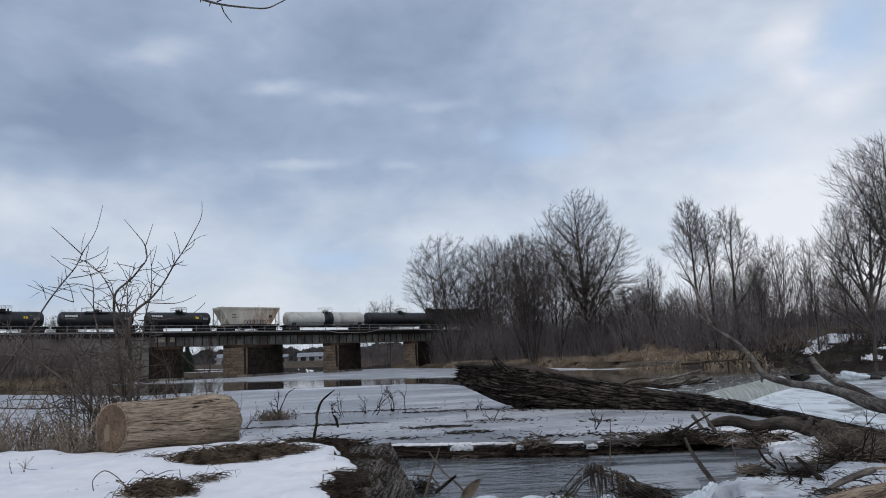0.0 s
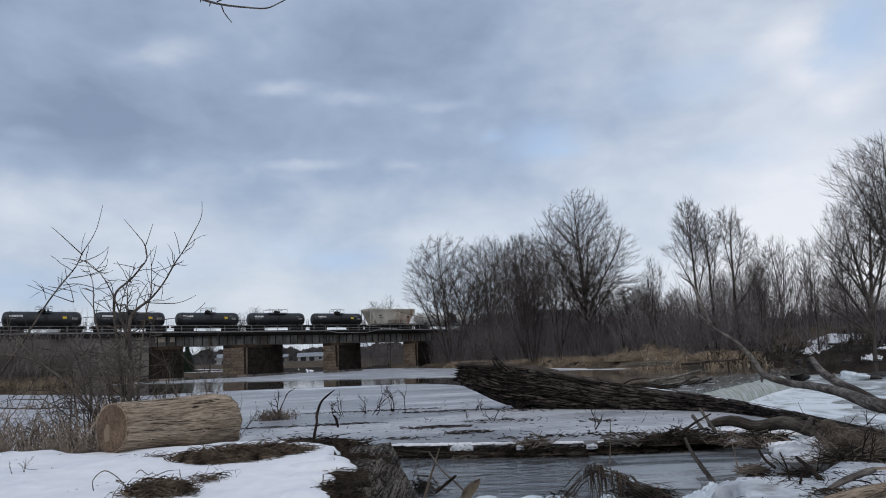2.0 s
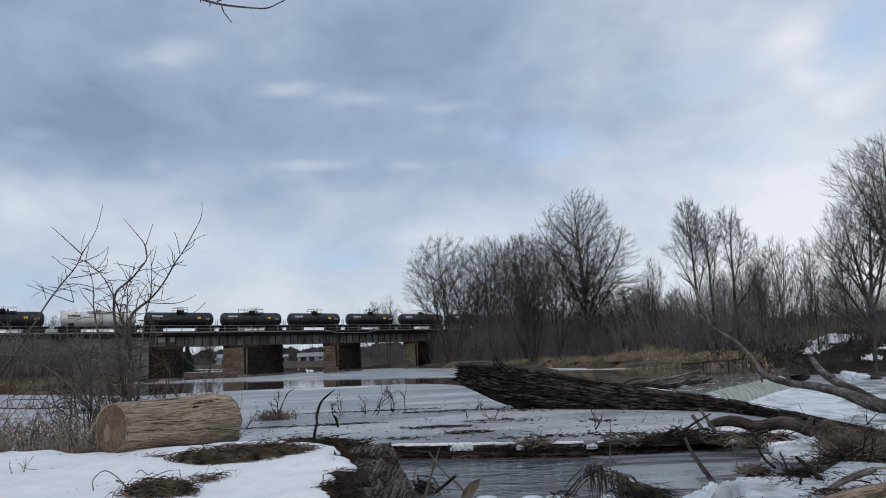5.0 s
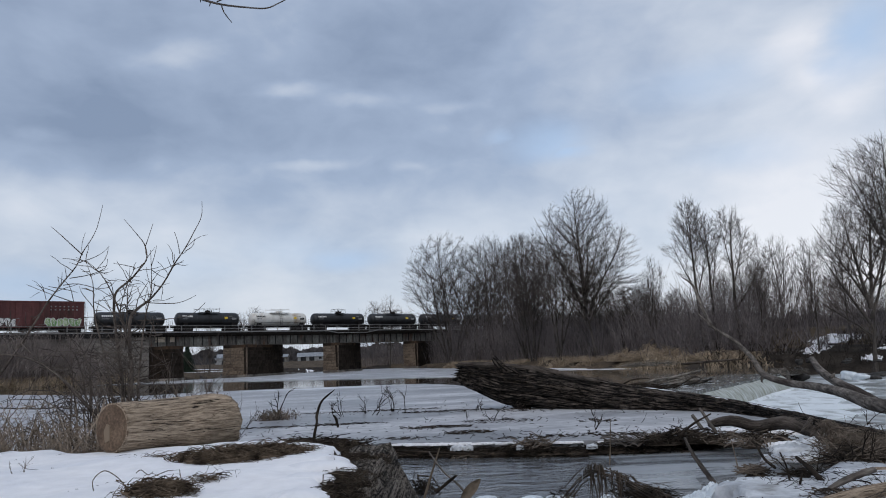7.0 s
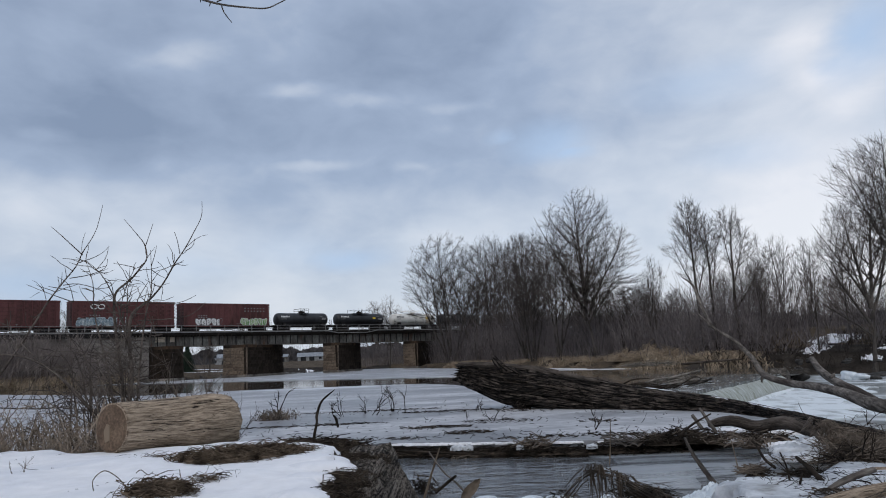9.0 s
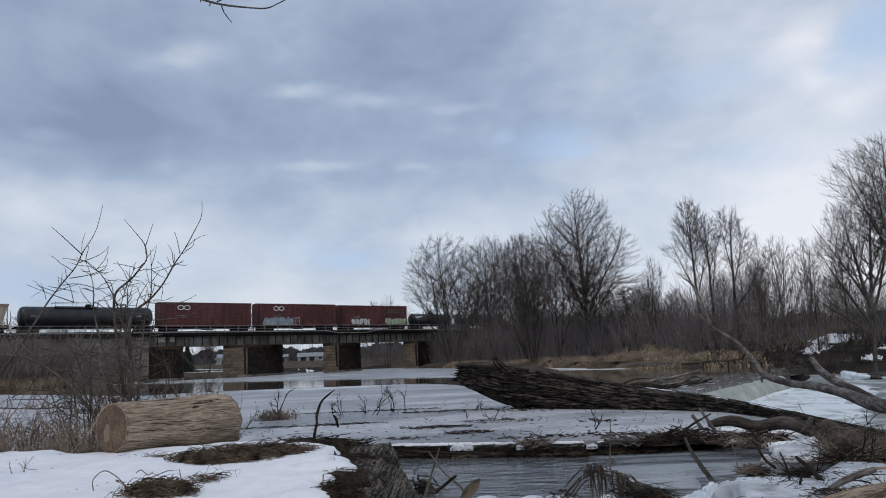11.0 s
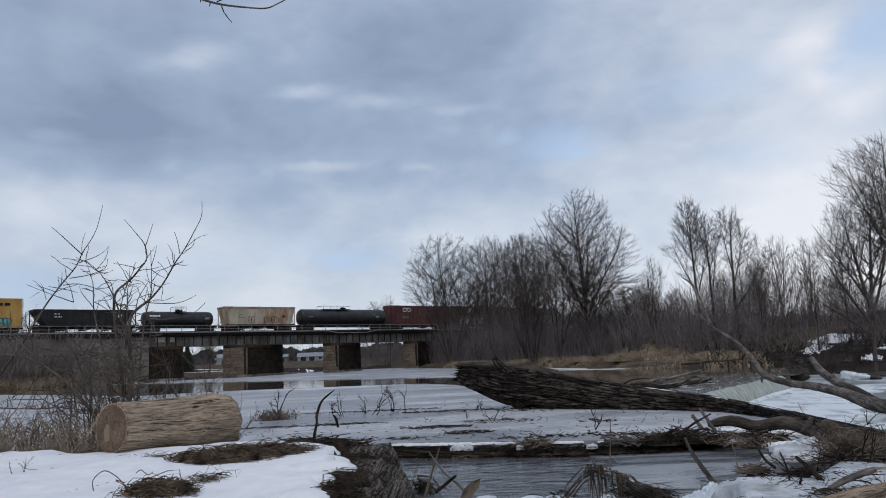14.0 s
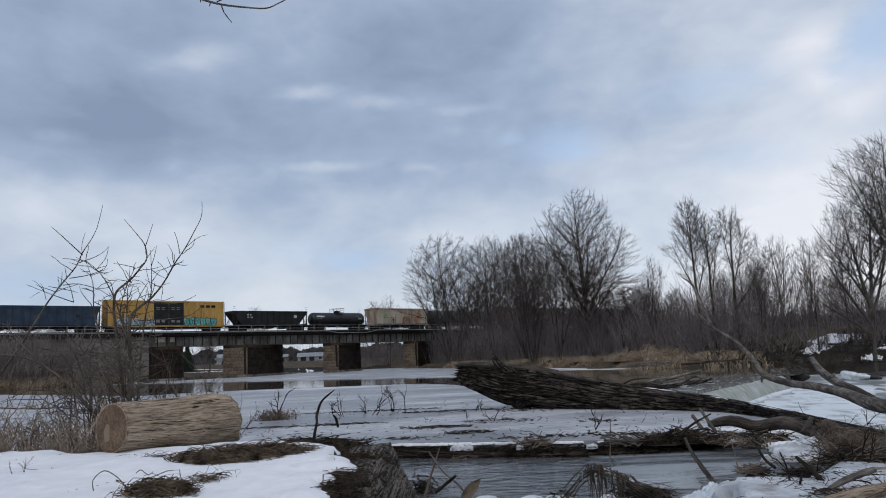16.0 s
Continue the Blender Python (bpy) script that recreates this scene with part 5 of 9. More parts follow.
def broom_tree(seed, stems_at, lobes, gap=(0.75, 0.5, 0.2), spread=(26, 50), tip=0.012, low=4.0, rise=0.05, twig=(0.35, 0.95)):
    """A tree of ascending stems (foot, lean x, lean y, length, girth); its boughs fill rounded lobes (x, z, half width, half height)."""
    rnd = random.Random(seed)
    trunk, crown = Buf(), Buf()

    def inside(p):
        return any(((p.x - x) / w) ** 2 + (p.y / w) ** 2 + ((p.z - z) / h) ** 2 < 1 for x, z, w, h in lobes)

    def room(p, d, most):
        n = 0
        while n * 0.35 < most and inside(p + d * (n * 0.35 + 0.35)):
            n += 1
        return n * 0.35

    def twigs(pts, dirs, start):
        turn = rnd.uniform(0, 6.28)
        run = start
        for i in range(len(pts) - 1):
            step = (pts[i + 1] - pts[i]).length
            while run < step:
                c = pts[i].lerp(pts[i + 1], run / step)
                run += gap[2] * rnd.uniform(0.6, 1.4)
                turn += 2.4
                ax = dirs[i].cross(Vector((math.cos(turn), math.sin(turn), 0.2)))
                if ax.length < 0.1:
                    continue
                w = Matrix.Rotation(radians(rnd.uniform(20, 55)), 3, ax.normalized()) @ dirs[i]
                w = (w + Vector((0, 0, 0.2))).normalized()
                s1 = w.cross(Vector((0.3, 0.2, 1))).normalized() * tip * 0.7
                s2 = w.cross(s1)
                q = len(crown.v)
                crown.v += [tuple(c + s1), tuple(c - s1 * 0.5 + s2 * 0.87), tuple(c - s1 * 0.5 - s2 * 0.87), tuple(c + w * rnd.uniform(*twig))]
                for f in ((0, 1, 3), (1, 2, 3), (2, 0, 3)):
                    crown.face([q + j for j in f])
            run -= step

    def limb(p, d, length, r, level):
        segs = max(2, int(length / (0.9, 0.7, 0.6)[level]))
        pts, rads, dirs = [p], [r], [d]
        for i in range(segs):
            d = jitter(rnd, d, (0.05, 0.085, 0.11)[level])
            d = (d + Vector((0, 0, rise if level else rise * 0.4))).normalized()
            pts.append(pts[-1] + d * (length / segs))
            rads.append(max(tip * 0.6, r + (tip * 0.7 - r) * ((i + 1) / segs) ** 0.85))
            dirs.append(d)
        (trunk if r > 0.05 else crown).tube(pts, rads, 7 if r > 0.1 else (5 if r > 0.05 else 3), cap=False)
        if level == 2 or length < 1.0:
            twigs(pts, dirs, 0.15)
            return
        if level == 1:
            half = len(pts) // 2
            twigs(pts[half:], dirs[half:], 0.1)
        turn = rnd.uniform(0, 6.28)
        run = gap[level] * rnd.uniform(0.6, 1.2)
        while run < length - 0.3:
            i = min(int(run / length * segs), segs - 1)
            c = pts[i].lerp(pts[i + 1], run / length * segs - i)
            here = (rads[i] + rads[i + 1]) * 0.5
            run += gap[level] * rnd.uniform(0.6, 1.4)
            turn += 2.4 + rnd.uniform(-0.5, 0.5)
            if c.z < low:
                continue
            ax = dirs[i].cross(Vector((math.cos(turn), math.sin(turn), 0.2)))
            if ax.length < 0.1:
                continue
            w = Matrix.Rotation(radians(rnd.uniform(*spread)), 3, ax.normalized()) @ dirs[i]
            far = room(c, w, (5.5, 2.3)[level])
            if far > 0.6:
                limb(c, w, far * rnd.uniform(0.72, 1.08), min(here * 0.6, 0.012 + far * 0.014), level + 1)

    for foot, lx, ly, length, girth in stems_at:
        limb(Vector(foot), Vector((lx, ly, 1)).normalized(), length, girth, 0)
    return trunk.mesh("trunk", M_BARK, True), crown.mesh("crown", M_TWIG)


KINDS = {}


def plant(kind, x, y, scale, turn, label, z=None, group="trees on the river bank", sx=1.0):
    tr, cr = KINDS[kind]
    z = float(ground_height(x, y)) if z is None else z
    ob = thing("tree", pose(x, y, z, 0, 0, turn), label, "tree", group)
    ob.scale = (scale * sx, scale * sx, scale)
    part("trunk", tr, None, ob)
    part("crown", cr, None, ob)
    return ob


def build_trees():
    # the large round-crowned tree with a second stem, in its own measures
    KINDS["big"] = broom_tree(8, [((0, 0, -0.5), -0.20, 0.0, 6.4, 0.34), ((-1.15, 0, 5.2), 0.03, 0.0, 14.0, 0.24), ((-1.1, 0, 4.6), -0.34, 0.06, 13.2, 0.19), ((-0.9, 0, 4.8), 0.40, -0.05, 10.0, 0.17),
                                  ((-1.0, 0.1, 6.0), 0.17, 0.2, 10.5, 0.13), ((-1.1, -0.1, 6.2), -0.14, -0.2, 10.5, 0.13), ((-0.9, 0, 4.2), 0.72, 0.1, 8.0, 0.12), ((-1.1, 0, 4.4), -0.75, -0.1, 8.0, 0.12)],
                              [(-0.7, 13.6, 3.4, 6.0), (-4.4, 12.4, 2.7, 5.4), (2.6, 11.0, 3.1, 4.4), (4.2, 8.6, 2.9, 2.9), (-5.8, 9.6, 2.8, 4.2), (-0.8, 8.0, 4.0, 3.4)], (0.52, 0.36, 0.14), (32, 66), 0.013, 4.0, 0.02)
    KINDS["vase"] = broom_tree(11, [((0, 0, -0.5), 0.02, 0.0, 16.0, 0.19), ((-0.3, 0.1, -0.5), -0.18, 0.03, 15.4, 0.17), ((0.3, 0, -0.5), 0.19, -0.05, 15.2, 0.17), ((-0.1, 0.3, -0.5), -0.36, 0.15, 13.0, 0.14), ((0.2, -0.2, -0.5), 0.38, 0.12, 13.0, 0.14), ((0, -0.3, -0.5), -0.05, -0.3, 13.5, 0.14)],
                               [(0, 10.0, 5.6, 6.4), (-2.6, 7.4, 3.6, 3.6), (2.6, 7.4, 3.6, 3.6)], (0.62, 0.45, 0.19), (28, 56), 0.013, 4.0, 0.03)
    KINDS["vase_b"] = broom_tree(14, [((0, 0, -0.5), 0.05, 0.0, 16.0, 0.19), ((-0.3, 0.1, -0.5), -0.18, 0.05, 14.6, 0.16), ((0.3, 0, -0.5), 0.22, -0.08, 14.6, 0.15), ((0.1, 0.3, -0.5), -0.05, -0.32, 13.0, 0.13)],
                                 [(0, 10.4, 4.0, 6.2), (0, 6.6, 4.2, 3.4)], (0.6, 0.45, 0.19), (24, 46), 0.013)
    fine = (0.42, 0.34, 0.15)
    KINDS["gaunt"] = broom_tree(23, [((0, 0, -0.5), -0.05, 0.01, 15.4, 0.25), ((-0.15, 0, 5.2), -0.42, 0.05, 6.2, 0.09), ((-0.2, 0, 6.2), 0.30, -0.05, 6.0, 0.08), ((-0.4, 0, 8.6), -0.22, -0.1, 6.2, 0.07)],
                                [(-0.8, 12.4, 1.8, 3.0), (-2.0, 9.9, 1.8, 1.3), (0.4, 9.6, 1.5, 2.1), (-1.1, 7.8, 1.4, 1.0)], fine, (32, 64), 0.014, 5.4)
    KINDS["gaunt_b"] = broom_tree(29, [((0, 0, -0.5), -0.02, 0.01, 14.2, 0.21), ((0, 0, 6.6), 0.24, 0.05, 5.4, 0.07), ((-0.1, 0, 8.2), -0.2, 0.02, 5.6, 0.07)],
                                  [(-0.4, 11.8, 1.8, 2.1), (0.3, 8.9, 1.3, 1.8)], fine, (32, 64), 0.014, 6.0)
    KINDS["gaunt_c"] = broom_tree(31, [((0, 0, -0.5), -0.045, 0.01, 14.4, 0.25), ((-0.1, 0, 4.2), 0.85, 0.02, 5.8, 0.11), ((-0.2, 0, 6.4), 0.28, 0.03, 6.0, 0.08), ((-0.3, 0, 7.6), -0.18, 0.05, 5.4, 0.07)],
                                  [(-0.6, 11.8, 1.7, 2.3), (0.8, 10.4, 1.6, 1.6), (-0.6, 8.2, 1.3, 1.6), (2.5, 8.6, 2.3, 1.4), (1.3, 9.2, 1.5, 1.0)], fine, (32, 64), 0.014, 5.0)
    KINDS["weir"] = broom_tree(41, [((0, 0, -0.5), 0.05, 0.0, 6.4, 0.30), ((0.3, 0, 5.6), -0.16, 0.03, 9.0, 0.17), ((0.3, 0, 5.6), 0.13, 0.02, 10.8, 0.19), ((0.2, 0, 4.8), 0.52, 0.06, 9.8, 0.16), ((0.15, 0, 4.4), -0.62, -0.05, 7.4, 0.13),
                                    ((0.1, 0, 3.6), -1.5, -0.15, 4.6, 0.10), ((0.3, 0, 6.4), 0.3, -0.3, 8.0, 0.12), ((0.3, 0, 6.0), -0.35, 0.3, 8.0, 0.12)],
                               [(-0.9, 12.2, 2.3, 2.6), (-2.2, 9.9, 2.4, 2.2), (1.2, 14.0, 2.3, 2.6), (3.6, 12.2, 2.7, 3.6), (-2.1, 7.0, 2.4, 1.7), (1.2, 9.7, 2.6, 2.6), (-2.1, 4.8, 2.2, 1.2)],
                               (0.5, 0.38, 0.15), (28, 58), 0.011, 3.4)
    KINDS["slim"] = broom_tree(37, [((0, 0, -0.5), 0.02, 0.01, 12.2, 0.12), ((0.1, 0, 4.6), 0.2, 0.05, 5.4, 0.06), ((0.1, 0, 4.0), -0.22, 0.03, 5.0, 0.06)],
                               [(0.2, 9.4, 1.5, 3.2), (1.0, 7.0, 1.3, 1.6), (-0.9, 6.0, 1.3, 1.6)], (0.52, 0.42, 0.2), (28, 55), 0.014, 3.6)
    KINDS["small"] = broom_tree(47, [((0, 0, -0.5), 0.01, 0.0, 14.2, 0.17), ((0, 0, 3.2), 0.2, 0.1, 8.6, 0.09), ((0, 0, 3.0), -0.22, -0.08, 8.4, 0.09)],
                                [(0, 9.4, 2.6, 4.5), (0, 6.0, 2.2, 2.4)], (0.66, 0.5, 0.23), (26, 52), 0.016, 3.4)
    KINDS["bushy"] = broom_tree(53, [((0, 0, -0.5), 0.02, 0.0, 10.4, 0.13), ((0.3, 0.1, -0.5), 0.28, 0.05, 8.6, 0.11), ((-0.2, 0, -0.5), -0.28, 0.1, 8.2, 0.11), ((0, -0.2, -0.5), 0.05, -0.3, 8.2, 0.10)],
                                [(0, 6.6, 3.0, 3.8), (-1.6, 4.6, 2.2, 2.4), (1.8, 5.0, 2.2, 2.6)], (0.66, 0.52, 0.23), (26, 54), 0.017, 1.8)
    b = "tall bare deciduous tree with a full twiggy crown"
    c = "bare multi-stemmed tree in a clump on the bank"
    w = "gaunt bare tree with crooked limbs"
    f = "distant bare tree with a rounded crown"
    plant("big", 16.7, 88.0, 1.0, 0, b)
    plant("vase", 0.6, 141.0, 1.42, 0, c, sx=1.08)
    plant("vase_b", 7.6, 132.0, 1.28, 70, c)
    plant("vase_b", 11.6, 121.0, 1.18, 150, c)
    plant("vase", 5.2, 137.0, 1.28, 210, c, sx=0.9)
    plant("vase_b", 11.2, 104.0, 0.86, 40, c)
    plant("vase_b", 13.6, 97.0, 0.92, 120, c)
    plant("vase_b", 10.6, 108.0, 1.06, 260, c)
    plant("vase_b", 12.6, 112.0, 1.1, 15, c)
    plant("bushy", 20.4, 92.0, 0.86, 60, "low bushy bare tree on the bank")
    plant("bushy", 23.2, 91.0, 0.74, 160, "low bushy bare tree on the bank")
    plant("bushy", 17.6, 94.0, 0.95, 10, "low bushy bare tree on the bank")
    plant("bushy", 30.6, 86.0, 0.74, 110, "low bushy bare tree on the bank")
    plant("bushy", 34.5, 88.0, 0.7, 230, "low bushy bare tree on the bank")
    plant("gaunt", 24.3, 75.0, 1.0, 0, w)
    plant("gaunt_b", 25.8, 76.0, 1.0, 0, w)
    plant("gaunt_c", 27.9, 75.5, 1.0, 0, w)
    plant("slim", 29.4, 74.0, 0.75, 80, w)
    plant("slim", 22.6, 85.0, 0.90, 200, "slender bare tree on the bank")
    plant("slim", 21.2, 82.0, 0.66, 20, "slender bare tree on the bank")
    plant("slim", 33.5, 84.0, 0.7, 320, "slender bare tree on the bank")
    plant("small", 44.2, 104.0, 0.98, 0, f)
    plant("small", 51.4, 112.0, 1.04, 90, f)
    plant("small", 58.0, 118.0, 0.85, 200, f)
    plant("small", 41.0, 108.0, 0.92, 160, f)
    plant("weir", 33.7, 63.5, 1.0, 0, "large spreading bare tree above the weir")
    plant("weir", 37.6, 64.5, 1.1, 200, "large spreading bare tree above the weir")
    plant("slim", 31.6, 68.0, 0.62, 40, w)
    plant("slim", 35.5, 70.0, 0.8, 140, w)
    plant("gaunt", 46.0, 74.0, 1.0, 100, w)
    plant("slim", -12.6, 172.0, 1.45, 0, "slender bare tree beyond the bridge")
    plant("bushy", -21.0, 232.0, 1.75, 30, f)
    plant("bushy", -16.0, 240.0, 1.5, 130, f)
    plant("small", -60.0, 232.0, 1.15, 70, f)
    plant("bushy", -108.0, 225.0, 1.75, 10, f)
    plant("bushy", -120.0, 225.0, 1.75, 190, f)
    plant("bushy", -114.0, 229.0, 1.6, 90, f)
    plant("bushy", -58.0, 240.0, 1.75, 70, f)
    plant("vase", -57.0, 191.0, 0.68, 300, "spreading bare tree on the far bank", sx=0.85)
    for x, y, k in ((-14.5, 196, 0.8), (-10.5, 202, 0.9), (-8.0, 186, 1.0), (-18.0, 206, 0.75), (-5.0, 176, 0.9), (-24.0, 208, 0.7)):
        plant("slim", x, y, k, x * 37, "slender bare tree beyond the bridge")
    for i, (x, y) in enumerate(((17.5, 100), (21, 104), (26, 109), (24, 97), (30, 103), (19.5, 112), (33, 98))):
        plant("bushy", x, y, 0.78 + 0.05 * (i % 4), 47 * i, "bare tree in the wood behind the bank", group="trees in the wood")
    rnd = random.Random(77)
    for i in range(38):                          # the wood behind the bank
        a = radians(rnd.uniform(-1, 31))
        r = rnd.uniform(112, 175)
        plant(rnd.choice(("small", "bushy", "bushy", "slim")), r * math.sin(a) + 4, r * math.cos(a), rnd.uniform(0.58, 0.86), rnd.uniform(0, 360), "bare tree in the wood behind the bank", group="trees in the wood")


build_trees()


def stems(name, spots, height, rnd, m, label, category, r=0.02, twigs=4, lean=0.2, kind="stuff", fork=0.5):
    """A thicket: upright stems with a few twigs each."""
    b = Buf()
    for x, y, z in spots:
        h = rnd.uniform(*height)
        d = Vector((rnd.uniform(-lean, lean), rnd.uniform(-lean, lean), 1)).normalized()
        p = Vector((x, y, z - 0.1))
        pts = [p]
        for i in range(3):
            d = jitter(rnd, d, 0.12)
            pts.append(pts[-1] + d * (h / 3))
        rr = r * rnd.uniform(0.6, 1.3)
        b.tube(pts, [rr, rr * 0.8, rr * 0.55, rr * 0.25], 3, cap=False)
        for k in range(twigs):
            i = rnd.choice((1, 1, 2))
            c = pts[i].lerp(pts[i + 1], rnd.random())
            w = (d + Vector((rnd.uniform(-1, 1), rnd.uniform(-1, 1), rnd.uniform(0, 0.5))) * fork * 1.3).normalized()
            ln = h * rnd.uniform(0.15, 0.38)
            b.tube([c, c + w * ln * 0.5, c + jitter(rnd, w + Vector((0, 0, 0.3)), 0.2) * ln], [rr * 0.5, rr * 0.4, rr * 0.22], 3, cap=False)
    ob = new(name, b.mesh(name, m))
    return tagged(ob, label, category, kind=kind)


def scatter(rnd, n, edge, depth):
    """Spots on the land behind a stretch of bank."""
    spots = []
    cum = [0]
    for a, c in zip(edge, edge[1:]):
        cum.append(cum[-1] + math.hypot(c[0] - a[0], c[1] - a[1]))
    for _ in range(n):
        t = rnd.uniform(0, cum[-1])
        i = max(j for j in range(len(edge) - 1) if cum[j] <= t)
        f = (t - cum[i]) / (cum[i + 1] - cum[i])
        (ax, ay), (bx, by) = edge[i], edge[i + 1]
        x, y = ax + (bx - ax) * f, ay + (by - ay) * f
        dx, dy = by - ay, -(bx - ax)
        k = math.hypot(dx, dy)
        d = depth[0] + (depth[1] - depth[0]) * rnd.random() ** 1.4
        spots.append((x + dx / k * d, y + dy / k * d))
    xs, ys = np.array(spots).T
    zs = ground_height(xs, ys)
    return [(x, y, z) for x, y, z in zip(xs.tolist(), ys.tolist(), zs.tolist())]


RIGHT_EDGE = [(46, 62), (33, 66), (27, 66.5), (21, 68), (17, 74), (10.5, 98.6), (5, 114), (-1.5, 134), (-6, 155), (-9, 188)]
LEFT_EDGE = [(-46.5, 119), (-49.3, 109.1), (-62.9, 94.4)]


def reeds(name, spots, height, rnd, label):
    b = Buf()
    for x, y, z in spots:
        h = rnd.uniform(*height)
        a = rnd.uniform(0, 6.28)
        lx, ly = rnd.uniform(-1.5, 1.5) * h, rnd.uniform(-0.8, 0.8) * h
        w = 0.035
        k = len(b.v)
        cx, cy = w * math.cos(a), w * math.sin(a)
        b.v += [(x - cx, y - cy, z - 0.1), (x + cx, y + cy, z - 0.1), (x + lx * 0.4 + cx, y + ly * 0.4 + cy, z + h * 0.6), (x + lx * 0.4 - cx, y + ly * 0.4 - cy, z + h * 0.6), (x + lx, y + ly, z + h)]
        b.face((k, k + 1, k + 2, k + 3))
        b.face((k + 3, k + 2, k + 4))
    return tagged(new(name, b.mesh(name, M_REED)), label, "reeds", kind="stuff")


M_STICKFAR = mat("dark_scrub", (0.012, 0.010, 0.009), (0.05, 0.042, 0.036), 0.6, 0.9, 0.0, 6, spec=0.05)


def build_brush():
    rnd = random.Random(5)
    stems("undergrowth", scatter(rnd, 2000, RIGHT_EDGE, (1.5, 30)), (1.6, 4.6), rnd, M_BRUSH, "dense purple-brown leafless undergrowth", "shrubs", 0.022, 6, 0.5, fork=1.0)
    stems("wood_brush", scatter(rnd, 1550, RIGHT_EDGE[5:], (3.0, 32)), (3.5, 10.0), rnd, M_BRUSH, "tall thin leafless saplings on the bank", "shrubs", 0.028, 9, 0.4, fork=1.0)
    stems("mid_brush", scatter(rnd, 900, RIGHT_EDGE[2:7], (4.0, 26)), (3.5, 7.5), rnd, M_BRUSH, "tangled leafless saplings under the trees", "shrubs", 0.03, 8, 0.45, fork=1.0)
    stems("far_brush", scatter(rnd, 520, [(-6, 192), (-23, 197)], (0.5, 16)), (1.2, 6.5), rnd, M_BRUSH, "leafless brush beyond the bridge", "shrubs", 0.03, 5, 0.2)
    stems("tall_brush", scatter(rnd, 300, [(-46.5, 119), (-49.3, 109.1), (-62.0, 95.4)], (1.0, 6.5)), (1.6, 4.4), rnd, M_PALEBRUSH, "tall leafless brush against the stone wall", "shrubs", 0.036, 8, 0.3)
    stems("wall_brush", scatter(rnd, 430, [(-50.5, 107.5), (-49.3, 109.1), (-62.0, 95.4)], (1.0, 6.0)), (3.0, 6.6), rnd, M_PALEBRUSH, "dense purple-brown brush hiding the stone wall", "shrubs", 0.042, 13, 0.35, fork=1.0)
    stems("slope_brush", scatter(rnd, 800, [(52, 60), (33, 66), (25, 67)], (2.0, 18)), (0.7, 2.6), rnd, M_BRUSH, "low leafless brush on the far bank", "shrubs", 0.03, 6, 0.5)
    stems("bank_scrub", scatter(rnd, 950, [(52, 60), (45, 62), (33, 66), (27, 66.5), (22, 67.5)], (-0.5, 9.0)), (0.3, 1.5), rnd, M_STICKFAR, "low dark scrub on the undercut bank", "shrubs", 0.022, 7, 0.9, fork=1.2)
    stems("bank_brush", scatter(rnd, 500, LEFT_EDGE, (1.0, 6)), (0.8, 2.8), rnd, M_PALEBRUSH, "leafless brush below the railway embankment", "shrubs", 0.022, 5, 0.3)
    spots = [s for s in scatter(rnd, 9000, RIGHT_EDGE[2:8], (-0.6, 4.0)) if wave(s[0], s[1], 2.6) + 0.4 * wave(s[0], s[1], 0.9) > 0.02]
    reeds("reed_bed", spots, (0.15, 0.6), rnd, "pale dry reeds and flattened grass on the bank")
    reeds("reed_fringe", scatter(rnd, 5000, LEFT_EDGE, (-0.4, 3.2)), (0.3, 1.0), rnd, "dry tan grass along the far bank")


build_brush()


def far_woods(name, a0, a1, dist, top, label, seed, m):
    """A ragged belt of woodland, seen only as a dark mass of twigs."""
    rnd = random.Random(seed)
    b = Buf()
    n = 420
    rows = 6
    ph = [rnd.uniform(0, 6.28) for _ in range(4)]
    for i in range(n + 1):
        a = radians(a0 + (a1 - a0) * i / n)
        h = top * (0.78 + 0.06 * math.sin(i * 0.21 + ph[0]) + 0.05 * math.sin(i * 0.57 + ph[1]) + 0.06 * rnd.uniform(-1, 1))
        for k in range(rows):
            t = k / (rows - 1)
            r = dist + 9 * t + rnd.uniform(-1.5, 1.5)
            b.v.append((r * math.sin(a), r * math.cos(a), -0.5 + (h + 1.0) * t ** 0.8))
    for i in range(n):
        for k in range(rows - 1):
            q = i * rows + k
            b.face((q, q + rows, q + rows + 1, q + 1))
    for i in range(n * 5):                       # twigs that break the outline
        a = radians(rnd.uniform(a0, a1))
        r = dist + rnd.uniform(0, 8)
        h = top * rnd.uniform(0.7, 1.12)
        p = Vector((r * math.sin(a), r * math.cos(a), top * 0.3))
        q = Vector((p.x + rnd.uniform(-1.5, 1.5), p.y, h))
        b.tube([p, q], [0.10, 0.03], 3, cap=False)
    return tagged(new(name, b.mesh(name, m)), label, "woodland", kind="stuff")


far_woods("wood_edge", 0, 48, 160, 8.6, "dark leafless woodland behind the bank", 3, M_FARWOOD)
far_woods("wood_horizon", -48, 8, 520, 15.5, "far line of leafless woods on the horizon", 4, M_FARWOOD)


